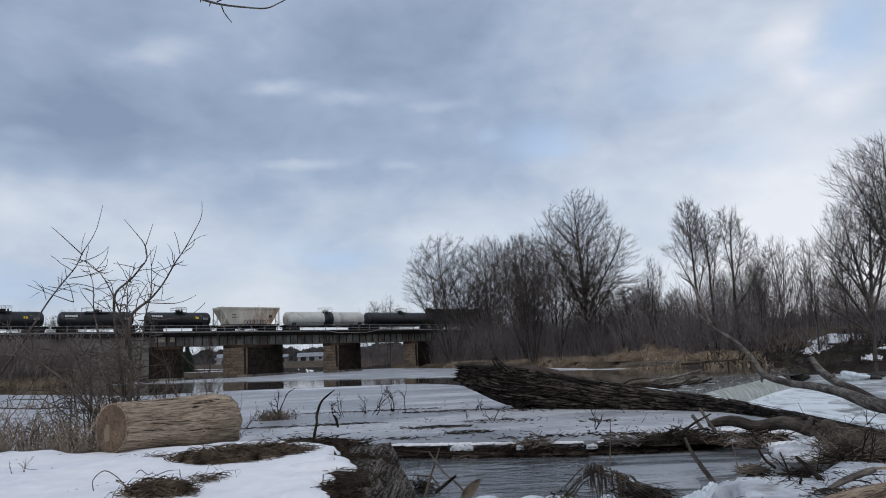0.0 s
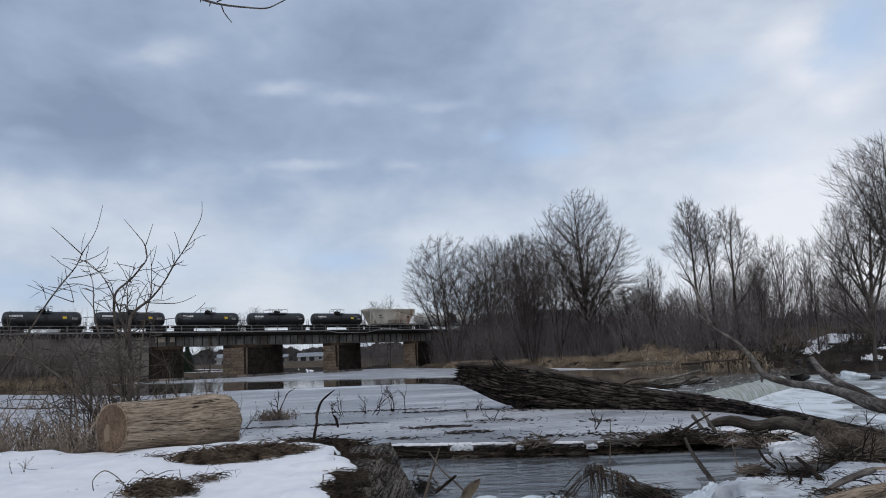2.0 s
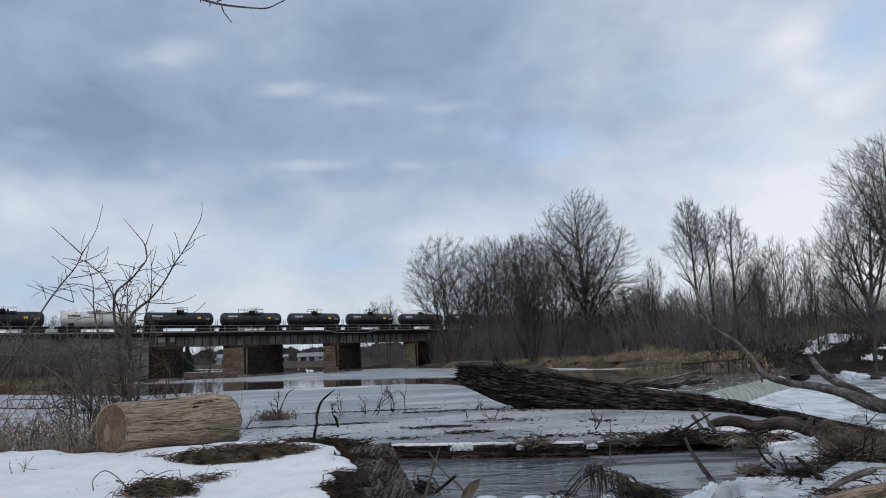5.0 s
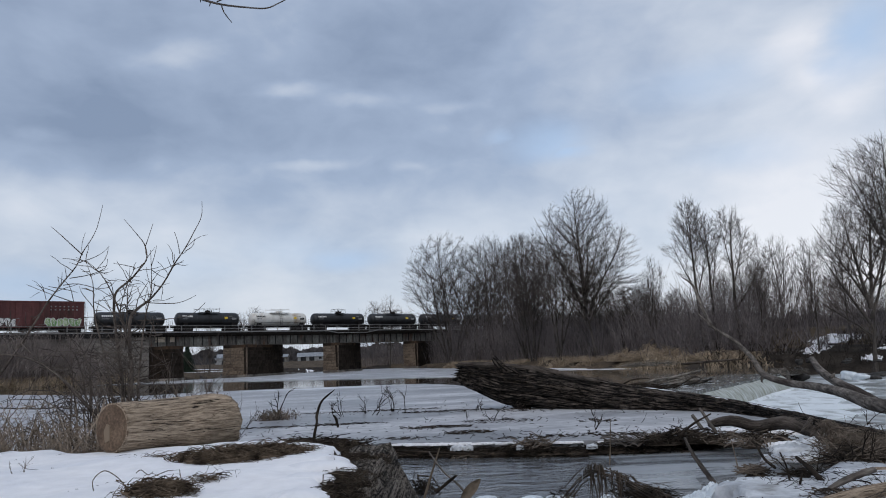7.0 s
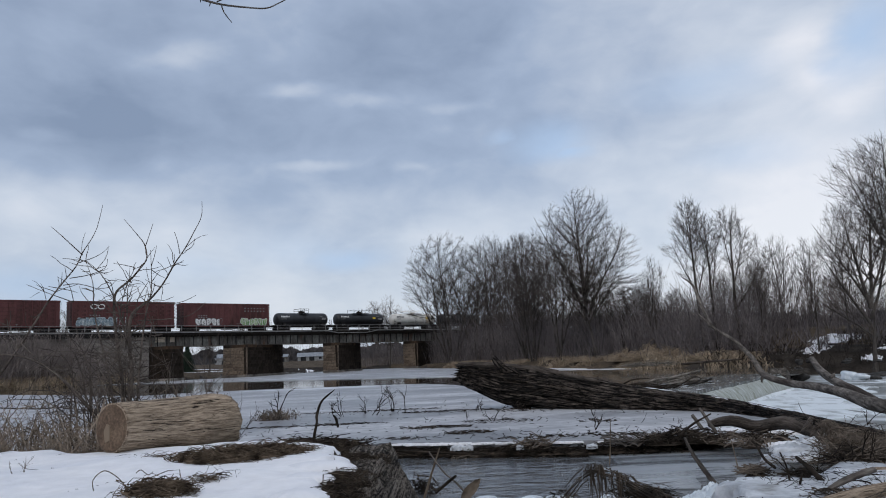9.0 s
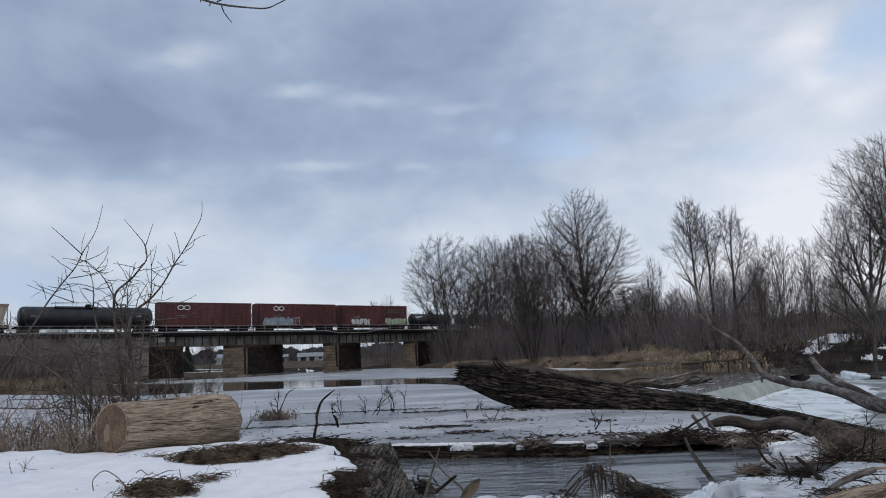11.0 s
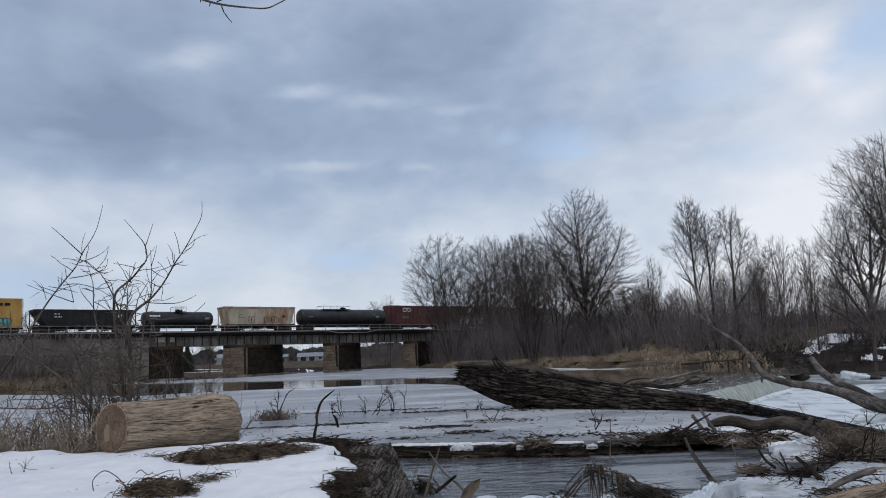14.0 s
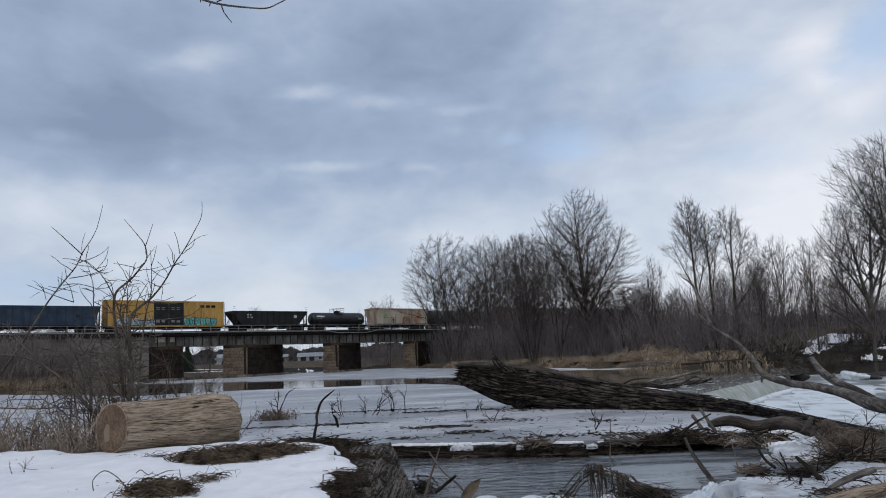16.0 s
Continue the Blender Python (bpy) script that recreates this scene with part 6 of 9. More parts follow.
def build_conifer(x, y, h):
    rnd = random.Random(9)
    t = thing("spruce", pose(x, y, float(ground_height(x, y))), "dark green spruce beyond the bridge", "tree")
    b = Buf()
    b.tube([(0, 0, -0.3), (0, 0, h)], [0.18, 0.03], 7)
    part("trunk", b, M_BARK, t)
    c = Buf()
    for i in range(900):
        z = h * (0.06 + 0.92 * rnd.random() ** 1.3)
        R = (h - z) * 0.40 * rnd.uniform(0.6, 1.1) + 0.1
        a = rnd.uniform(0, 6.28)
        p = Vector((0, 0, z))
        q = Vector((R * math.cos(a), R * math.sin(a), z - 0.25 * R))
        s = Vector((-math.sin(a), math.cos(a), 0)) * (0.16 + 0.16 * R)
        k = len(c.v)
        m = p.lerp(q, 0.55)
        c.v += [tuple(p), tuple(m + s), tuple(q), tuple(m - s), tuple(m + Vector((0, 0, 0.16)))]
        for f in ((0, 1, 4), (1, 2, 4), (2, 3, 4), (3, 0, 4)):
            c.face([k + j for j in f])
    part("crown", c, M_SPRUCE, t)


M_SPRUCE = mat("spruce_needles", (0.012, 0.022, 0.014), (0.03, 0.05, 0.03), 1.5, 0.9, 0.0, 10)
M_BARNWALL = mat("pale_metal_siding", (0.22, 0.225, 0.23), (0.32, 0.325, 0.33), 1.0, 0.6, 0.0, 8)
M_BARNROOF = mat("grey_metal_roof", (0.22, 0.24, 0.26), (0.34, 0.36, 0.38), 0.6, 0.5, 0.0, 8)
M_DARKGLASS = mat("dark_window_glass", (0.02, 0.022, 0.025), (0.035, 0.037, 0.04), 1, 0.1, 0.0, 8, spec=0.5)
build_conifer(-64.6, 198.0, 7.2)


def build_shed(name, x, y, turn, w, d, eave, ridge, label, wall_m, openings):
    s = thing(name, pose(x, y, float(ground_height(x, y)) - 0.1, 0, 0, turn), label, "building")
    b = Buf()
    b.prism([(-d / 2, 0), (d / 2, 0), (d / 2, eave), (0, ridge), (-d / 2, eave)], -w / 2, w / 2, mat4=Matrix(((0, 0, 1, 0), (1, 0, 0, 0), (0, 1, 0, 0), (0, 0, 0, 1))))
    part("wall", b, wall_m, s)
    for e in (-1, 1):
        r = Buf()
        m4 = Matrix(((0, 0, 1, 0), (1, 0, 0, 0), (0, 1, 0, 0), (0, 0, 0, 1)))
        r.prism([(0, ridge + 0.05), (e * (d / 2 + 0.4), eave - 0.2), (e * (d / 2 + 0.4), eave - 0.05), (0, ridge + 0.22)], -w / 2 - 0.4, w / 2 + 0.4, mat4=m4)
        part("roof", r, M_BARNROOF, s)
    for x0, x1, z0, z1 in openings:
        o = Buf()
        o.box(x0, x1, -d / 2 - 0.06, -d / 2 + 0.1, z0, z1)
        part("window" if z0 > 0.5 else "door", o, M_DARKGLASS, s)


build_shed("farm_shed", -72, 425, 8, 15, 9, 2.6, 4.4, "grey metal farm shed beyond the river", M_BARNWALL, ((-6, -3.2, 0, 2.6), (-1.5, 1.2, 0, 2.6), (3.5, 5, 1.1, 2.1)))
build_shed("farmhouse", -115, 415, -6, 9, 8, 3.4, 5.2, "pale farmhouse beyond the river", M_BARNWALL, ((-5, -3.8, 1, 2.4), (-1, 0.2, 0, 2.1), (3, 4.2, 1, 2.4), (-5, -3.8, 3.4, 4.6), (3, 4.2, 3.4, 4.6)))
build_shed("open_barn", -92, 430, 4, 12, 7, 2.8, 4.0, "weathered brown open barn beyond the river", M_GIRDER, ((-5, -1, 0, 2.3), (0.5, 4.5, 0, 2.3)))


# ---------------------------------------------------------------- foreground wood and debris
M_CUTLOG = grained("weathered_debarked_wood", (0.17, 0.127, 0.09), (0.44, 0.35, 0.26), (0.07, 0.05, 0.035), 34.0, 12.0, 0.8, 0.025, 0.08, gap=0.006, soft=0.75)
M_OLDWALL = grained("weathered_old_wall", (0.02, 0.017, 0.014), (0.30, 0.262, 0.225), (0.008, 0.007, 0.006), 34.0, 11.0, 1.0, 0.06, 0.03, gap=0.03, axis=1, follow=False, band=0.07)
M_CUTEND = mat("sawn_wood_end", (0.095, 0.062, 0.042), (0.175, 0.120, 0.080), 2.2, 0.85, 0.5, 30, c3=(0.30, 0.23, 0.16), amount=0.05)
M_DARKLOG = grained("wet_black_bark", (0.004, 0.0035, 0.003), (0.155, 0.128, 0.108), (0.002, 0.0017, 0.0015), 26.0, 8.0, 1.0, 0.10, 0.10, 0.75, gap=0.08, band=0.05)
M_BARKFLAKE = mat("torn_bark_flakes", (0.008, 0.007, 0.006), (0.135, 0.113, 0.097), 6.0, 0.85, 0.6, 40, fine=0.6, spec=0.1)
M_GREYWOOD = mat("grey_driftwood", (0.085, 0.074, 0.066), (0.21, 0.187, 0.166), 4, 0.85, 1.0, 14, stretch=(0.35, 1.8, 1.8), fine=0.6, dist=0.04, spec=0.1, c3=(0.05, 0.04, 0.035), amount=0.25)
M_BROWNWOOD = grained("grey_brown_driftwood", (0.055, 0.045, 0.038), (0.125, 0.105, 0.09), (0.02, 0.016, 0.013), 14.0, 7.0, 0.8, 0.03, 0.15, gap=0.02)
M_STICK = mat("dark_sticks", (0.012, 0.010, 0.0085), (0.060, 0.048, 0.038), 2.5, 0.9, 0.0, 12, spec=0.08)
M_STALK = mat("dry_weed_stalks", (0.095, 0.075, 0.056), (0.22, 0.178, 0.138), 2.5, 0.9, 0.0, 12, spec=0.08)
M_VINE = mat("brown_vines", (0.055, 0.045, 0.037), (0.24, 0.196, 0.158), 2.5, 0.9, 0.0, 12, spec=0.08)
M_SAPLING = mat("grey_brown_sapling_bark", (0.055, 0.046, 0.041), (0.16, 0.134, 0.115), 3.0, 0.85, 0.2, 30, stretch=(1, 1, 0.3), spec=0.1)
M_PALESTALK = mat("pale_weed_stalks", (0.12, 0.095, 0.074), (0.42, 0.345, 0.275), 2.5, 0.9, 0.0, 12, spec=0.08)
M_STRAW = mat("matted_brown_straw", (0.016, 0.012, 0.009), (0.19, 0.145, 0.105), 7.0, 0.95, 0.0, 12, spec=0.06)
M_DARKLITTER = mat("dark_leaf_scraps", (0.012, 0.010, 0.008), (0.105, 0.083, 0.064), 8.0, 0.95, 0.0, 12, spec=0.06)
M_STRAWDARK = mat("wet_dark_reeds", (0.012, 0.010, 0.008), (0.095, 0.075, 0.058), 3.0, 0.7, 0.0, 12, spec=0.2)
M_ROCK = mat("wet_dark_rock", (0.018, 0.017, 0.016), (0.055, 0.05, 0.046), 1.5, 0.6, 0.6, 8, dist=0.05)
M_CONCRETE = mat("weathered_concrete", (0.05, 0.044, 0.039), (0.19, 0.172, 0.152), 5, 0.9, 1.0, 22, stretch=(1, 0.6, 1), c3=(0.03, 0.025, 0.02), amount=0.35, dist=0.05, fine=0.6, spec=0.1)
M_CLEARICE = mat("cloudy_ice", (0.52, 0.60, 0.66), (0.74, 0.79, 0.83), 1.5, 0.22, 0.4, 6, spec=0.5, fine=0.08, dist=0.06)


def log_mesh(name, pts, rads, m, rnd, n=20, ridge=0.12, steps=6, caps=None, ends=0.0, smooth=True, keep=0.85, sawn=False):
    """A trunk with long bark ridges; ends: how far its broken ends are torn."""
    b = Buf()
    P, R = [], []
    pts = [Vector(p) for p in pts]
    for i in range(len(pts) - 1):
        p0, p1, p2, p3 = pts[max(0, i - 1)], pts[i], pts[i + 1], pts[min(len(pts) - 1, i + 2)]
        for k in range(steps):
            t = k / steps
            P.append(0.5 * ((2 * p1) + (p2 - p0) * t + (2 * p0 - 5 * p1 + 4 * p2 - p3) * t * t + (3 * p1 - p0 - 3 * p2 + p3) * t ** 3))
            R.append(rads[i] + (rads[i + 1] - rads[i]) * t)
    P.append(pts[-1])
    R.append(rads[-1])
    ax = (P[-1] - P[0]).normalized()
    if abs(ax.y) + abs(ax.z) > 1e-6:
        ay = (Vector((0, 0, 1)) if abs(ax.z) < 0.9 else Vector((0, 1, 0))).cross(ax).normalized()
        az = ax.cross(ay)
        frame_m = Matrix(((ax.x, ay.x, az.x, P[0].x), (ax.y, ay.y, az.y, P[0].y), (ax.z, ay.z, az.z, P[0].z), (0, 0, 0, 1)))
    else:
        frame_m = Matrix.Identity(4)
    inv = frame_m.inverted()
    P = [inv @ p for p in P]
    d = (P[1] - P[0]).normalized()
    a = d.cross(Vector((0.2, 0.1, 1))).normalized()
    off = [rnd.uniform(-1, 1) for _ in range(n)]
    k = len(P)
    run, lay = 0.0, []
    for i in range(k):
        if i < k - 1:
            d = (P[i + 1] - P[i]).normalized()
        a = (a - d * a.dot(d)).normalized()
        c = d.cross(a)
        run += (P[i] - P[i - 1]).length if i else 0.0
        for j in range(n):
            off[j] = keep * off[j] + (1 - keep) * rnd.uniform(-2.8, 2.8)
            w = 2 * math.pi * j / n
            rr = R[i] * (1 + ridge * off[j])
            lay += [run, R[i] * math.cos(w), R[i] * math.sin(w)]
            q = P[i] + a * (rr * math.cos(w)) + c * (rr * math.sin(w))
            if ends and i in ((k - 1,) if sawn else (0, k - 1)):
                q = q + d * (rnd.uniform(-ends, ends))
            b.v.append(tuple(q))
    for i in range(k - 1):
        for j in range(n):
            j2 = (j + 1) % n
            b.face((i * n + j, i * n + j2, (i + 1) * n + j2, (i + 1) * n + j))
    for base, rev, dd in ((0, True, -1), ((k - 1) * n, False, 1)):
        ctr = len(b.v)
        mid = P[0] if base == 0 else P[-1]
        b.v.append(tuple(mid))
        lay += [0.0 if base == 0 else run, 0.0, 0.0]
        for j in range(n):
            j2 = (j + 1) % n
            b.face((ctr, base + j2, base + j) if rev else (ctr, base + j, base + j2), 1 if caps else 0)
    me = tidy(b.mesh(name, [m, caps] if caps else m, smooth))
    me.attributes.new("grain", "FLOAT_VECTOR", "POINT").data.foreach_set("vector", lay)
    FRAMES[me.name] = frame_m
    return me


def single(name, me, label, category, group="", kind=""):
    ob = new(name, me)
    if me.name in FRAMES:
        ob.matrix_basis = FRAMES[me.name]
    return tagged(ob, label, category, group, kind)


def build_cut_log():
    rnd = random.Random(2)
    a, b = Vector((-4.73, 11.25, 0.925)), Vector((-3.69, 13.02, 0.83))
    d = (b - a).normalized()
    x = d
    y = Vector((0, 0, 1)).cross(x).normalized()
    z = x.cross(y)
    m = Matrix(((x.x, y.x, z.x, a.x), (x.y, y.y, z.y, a.y), (x.z, y.z, z.z, a.z), (0, 0, 0, 1)))
    ln = (b - a).length
    log = thing("cut_log", m, "weathered debarked log section lying on the snow", "log")
    pts = [(ln * t, 0, 0) for t in (0.0, 0.3, 0.6, 0.85, 0.96, 1.0)]
    me = log_mesh("trunk_section", pts, [0.345, 0.375, 0.415, 0.45, 0.45, 0.435], M_CUTLOG, rnd, 60, 0.03, 10, None, 0.06, sawn=True)
    part("trunk_section", me, None, log)
    e = Buf()
    e.lathe([(-0.012, 0.05), (-0.016, 0.18), (-0.010, 0.30), (0.01, 0.352)], 40, "x")
    part("sawn_end", e, M_CUTEND, log, "brown sawn end with a paler split heart", True)
    h = Buf()
    h.prism([(-0.07, -0.16), (0.03, -0.20), (0.07, -0.05), (0.02, 0.06), (-0.05, 0.04)], -0.025, 0.0, mat4=Matrix(((0, 0, 1, 0), (1, 0, 0, 0.06), (0, 1, 0, 0), (0, 0, 0, 1))))
    part("pale_scar", h, M_CUTLOG, log, "pale torn fibre on the sawn face")
    for _ in range(26):                          # long thin drying checks
        x0, l, th = rnd.uniform(0.03, 0.8) * ln, rnd.uniform(0.12, 0.7), rnd.uniform(-0.5, 1.5)
        c = Buf()
        pts = []
        for k in range(7):
            f = min((x0 + l * k / 6) / ln, 0.95)
            R = float(np.interp(f, (0, 0.3, 0.6, 0.85, 0.96), (0.345, 0.375, 0.415, 0.45, 0.45))) - 0.002
            th += rnd.uniform(-0.02, 0.02)
            pts.append((f * ln, -R * math.cos(th), R * math.sin(th)))
        c.tube(pts, [0.001, 0.004, 0.006, 0.005, 0.006, 0.004, 0.001], 4)
        part("drying_check", c, M_STICK, log)
    for t, w, zz, l in ((0.55, -0.30, 0.26, 0.16), (0.85, -0.36, 0.18, 0.3), (0.2, -0.34, -0.02, 0.5), (0.6, -0.38, -0.1, 0.45)):
        c = Buf()
        c.prism([(ln * t, zz - 0.012), (ln * t + l * 0.5, zz - 0.025), (ln * t + l, zz), (ln * t + l * 0.5, zz + 0.02)], w - 0.03, w + 0.02, axis="y")
        part("crack", c, M_STICK, log)


build_cut_log()


def build_big_log():
    rnd = random.Random(12)
    log = thing("fallen_log", pose(0, 0, 0), "huge wet black fallen trunk lying across the ice", "log")
    pts = [(0.45, 26.20, 1.17), (1.02, 25.80, 1.04), (1.96, 25.20, 0.77), (3.18, 24.40, 0.61), (4.65, 23.30, 0.34), (6.07, 22.00, 0.18), (7.08, 20.50, 0.08), (7.62, 18.40, -0.01), (7.89, 16.60, -0.04), (8.21, 15.20, -0.11)]
    rads = [0.28, 0.41, 0.57, 0.55, 0.46, 0.36, 0.28, 0.20, 0.13, 0.09]
    part("trunk", log_mesh("trunk", pts, rads, M_DARKLOG, rnd, 72, 0.27, 20, None, 0.3, True, 0.985), None, log)
    b = Buf()                                    # raised flakes and strips of bark along the grain
    line = [Vector(p) for p in pts]
    for _ in range(620):
        f = rnd.random() * (len(pts) - 2.2)
        i = int(f)
        p = line[i].lerp(line[i + 1], f - i)
        r = rads[i] + (rads[i + 1] - rads[i]) * (f - i)
        d = (line[i + 1] - line[i]).normalized()
        u = d.cross(Vector((0, 0, 1))).normalized()
        v = u.cross(d)
        a = rnd.uniform(0, 6.28)
        out = u * math.cos(a) + v * math.sin(a)
        side = d.cross(out)
        d = (d + side * rnd.gauss(0, 0.06)).normalized()
        ln, wd, up = rnd.uniform(0.12, 0.5) * (0.4 + r), rnd.uniform(0.012, 0.035) * (0.5 + r), rnd.uniform(0.02, 0.06) * (0.4 + r)
        c = p + out * r * 0.96
        k = len(b.v)
        for t, g in ((-1, 0.2), (-0.4, 1.0), (0.35, 0.8), (1, 0.15)):
            q = c + d * (ln * t)
            b.v += [tuple(q - side * wd * g), tuple(q + out * (up * g + 0.01) + side * wd * rnd.uniform(-0.4, 0.4)), tuple(q + side * wd * g)]
        for j in range(3):
            e = k + 3 * j
            b.face((e, e + 1, e + 4, e + 3))
            b.face((e + 1, e + 2, e + 5, e + 4))
    tagged(part("bark", b, M_BARKFLAKE, log, "torn strips of dark bark"), kind="stuff")
    for a, rr in (([(2.05, 25.00, 1.18), (1.72, 25.00, 1.42), (1.48, 25.00, 1.70)], 0.07), ([(2.45, 24.60, 0.94), (2.03, 24.60, 1.25), (1.74, 24.60, 1.39)], 0.09)):
        part("splinter", log_mesh("splinter", a, [rr, rr * 0.6, 0.015], M_DARKLOG, rnd, 9, 0.3, 4, None, 0.04, False), None, log)
    root = log_mesh("root_stub", [(2.25, 25.00, 1.02), (1.72, 25.00, 1.32), (1.42, 25.00, 1.62)], [0.22, 0.15, 0.05], M_DARKLOG, rnd, 12, 0.25, 5, None, 0.05, False)
    part("root_stub", root, None, log, "split dark root stub")
    shelf = log_mesh("torn_slab", [(0.35, 25.90, 1.49), (1.38, 25.30, 1.39), (2.72, 24.60, 1.22), (4.34, 23.20, 0.84)], [0.05, 0.11, 0.12, 0.05], M_BROWNWOOD, rnd, 11, 0.35, 6)
    part("torn_slab", shelf, None, log, "grey torn slab of sapwood on top")
    part("branch_stub", log_mesh("branch_stub", [(2.29, 25.00, 0.63), (2.21, 24.90, 0.26), (2.07, 24.80, 0.10)], [0.34, 0.3, 0.2], M_DARKLOG, rnd, 12, 0.15, 4), None, log)


def build_grey_tree():
    rnd = random.Random(21)
    t = thing("fallen_grey_tree", pose(0, 0, 0), "bare grey fallen tree leaning over the weir pool", "fallen tree")
    main = [(5.91, 18.60, 2.48), (6.13, 18.30, 2.14), (6.48, 18.00, 1.81), (6.68, 17.60, 1.44), (6.76, 17.20, 1.07), (6.92, 16.40, 0.91), (6.98, 15.40, 0.87), (6.92, 14.20, 0.81), (6.87, 13.20, 0.68), (6.88, 12.40, 0.64), (7.24, 11.50, 0.51)]
    part("trunk", log_mesh("trunk", main, [0.015, 0.028, 0.040, 0.050, 0.068, 0.070, 0.078, 0.09, 0.11, 0.12, 0.14], M_GREYWOOD, rnd, 14, 0.06, 6), None, t)
    fork = [(7.54, 16.60, 1.38), (7.32, 15.80, 1.15), (7.18, 14.90, 0.96), (7.06, 13.90, 0.82), (7.00, 13.10, 0.66)]
    part("limb", log_mesh("limb", fork, [0.048, 0.072, 0.078, 0.08, 0.07], M_GREYWOOD, rnd, 12, 0.06, 6, None, 0.04), None, t)
    for a in ([(6.76, 17.20, 1.06), (6.70, 17.20, 0.96), (6.71, 17.20, 0.90)], [(6.08, 18.30, 2.17), (6.05, 18.80, 2.69), (6.06, 19.30, 3.21), (5.88, 19.60, 3.46)], [(7.13, 15.00, 1.02), (7.22, 15.00, 1.12)]):
        part("branch_stub", log_mesh("branch_stub", a, [0.06] + [0.03] * (len(a) - 2) + [0.012], M_GREYWOOD, rnd, 8, 0.05, 3), None, t)
    l2 = thing("driftwood_log", pose(0, 0, 0), "smooth grey-brown driftwood log lying on ice", "log")
    pts = [(4.98, 15.60, 0.22), (5.32, 15.30, 0.30), (5.68, 15.00, 0.21), (5.99, 14.60, 0.29), (6.17, 14.10, 0.23), (6.23, 13.50, 0.06)]
    part("trunk", log_mesh("trunk", pts, [0.06, 0.105, 0.105, 0.12, 0.12, 0.08], M_BROWNWOOD, rnd, 14, 0.07, 6), None, l2)
    part("branch_stub", log_mesh("branch_stub", [(6.11, 14.00, 0.18), (6.16, 13.90, 0.34), (6.20, 13.90, 0.44)], [0.07, 0.05, 0.02], M_GREYWOOD, rnd, 8, 0.08, 3), None, l2)
    l4 = thing("driftwood_log", pose(0, 0, 0), "pale brown weathered log half buried in snow", "log")
    part("trunk", log_mesh("trunk", [(3.3, 7.86, 0.12), (3.6, 8.0, 0.14), (4.0, 8.16, 0.17), (4.6, 8.38, 0.19)], [0.03, 0.06, 0.075, 0.085], M_CUTLOG, rnd, 16, 0.07, 6, None, 0.04), None, l4)
    l5 = thing("driftwood_log", pose(0, 0, 0), "short dark grey branch lying across the spit", "log")
    part("trunk", log_mesh("trunk", [(3.86, 8.42, 0.2), (4.15, 8.58, 0.27), (4.5, 8.72, 0.33)], [0.025, 0.036, 0.034], M_GREYWOOD, rnd, 12, 0.07, 5, None, 0.03), None, l5)
    l3 = thing("driftwood_log", pose(0, 0, 0), "brown driftwood log among sticks and snow", "log")
    pts = [(4.22, 9.60, -0.01), (4.61, 9.70, 0.03), (5.05, 9.90, 0.08), (5.52, 10.00, 0.07)]
    part("trunk", log_mesh("trunk", pts, [0.04, 0.08, 0.09, 0.08], M_CUTLOG, rnd, 10, 0.08, 5), None, l3)


build_grey_tree()


def heap(name, c, size, n, rnd, m, label, r=(0.006, 0.018), length=(0.3, 1.0), tilt=0.35, flow=None, mound=True, category="driftwood", kind="", more=1.7, slim=0.55, curl=0.2, core=None):
    """A tangled heap of sticks or stalks, with a dark packed core."""
    b = Buf()
    cx, cy, cz = c
    sx, sy, sz = size
    for _ in range(int(n * more)):
        a = rnd.uniform(0, 6.28)
        q = math.sqrt(rnd.random())
        x, y = cx + sx * q * math.cos(a), cy + sy * q * math.sin(a)
        z = cz + sz * rnd.random() * (1 - q * 0.8)
        h = (rnd.gauss(flow, 0.5) if flow is not None else rnd.uniform(0, 6.28))
        d = Vector((math.cos(h), math.sin(h), rnd.uniform(-tilt, tilt))).normalized()
        ln = rnd.uniform(*length)
        bend = Vector((rnd.uniform(-1, 1), rnd.uniform(-1, 1), rnd.uniform(-0.4, 0.6))) * ln * curl
        p = Vector((x, y, z))
        rr = rnd.uniform(*r) * slim * (2.2 if rnd.random() < 0.06 else 1.0)
        s, e = p - d * ln / 2, p + d * ln / 2
        low = cz - 0.03
        s.z, e.z = max(s.z, low), max(e.z, low)
        b.tube([s, p.lerp(s, 0.45) + bend * 0.8, p + bend, p.lerp(e, 0.5) + bend * 0.5, e], [rr, rr, rr * 0.9, rr * 0.75, rr * 0.5], 4, cap=False)
    if mound:
        k = len(b.v)
        seg, rg = 18, 5
        for i in range(rg):
            t = i / (rg - 1)
            for j in range(seg):
                w = 6.2832 * j / seg
                u = (1 - t) * rnd.uniform(0.85, 1.1)
                b.v.append((cx + sx * 0.9 * u * math.cos(w), cy + sy * 0.9 * u * math.sin(w), cz - 0.06 + sz * 0.75 * (1 - (1 - t) ** 2) * rnd.uniform(0.7, 1.1)))
        for i in range(rg - 1):
            for j in range(seg):
                j2 = (j + 1) % seg
                b.face((k + i * seg + j, k + i * seg + j2, k + (i + 1) * seg + j2, k + (i + 1) * seg + j), 1)
    ob = new(name, b.mesh(name, [m, core or M_DARKLITTER]))
    return tagged(ob, label, category, kind=kind)


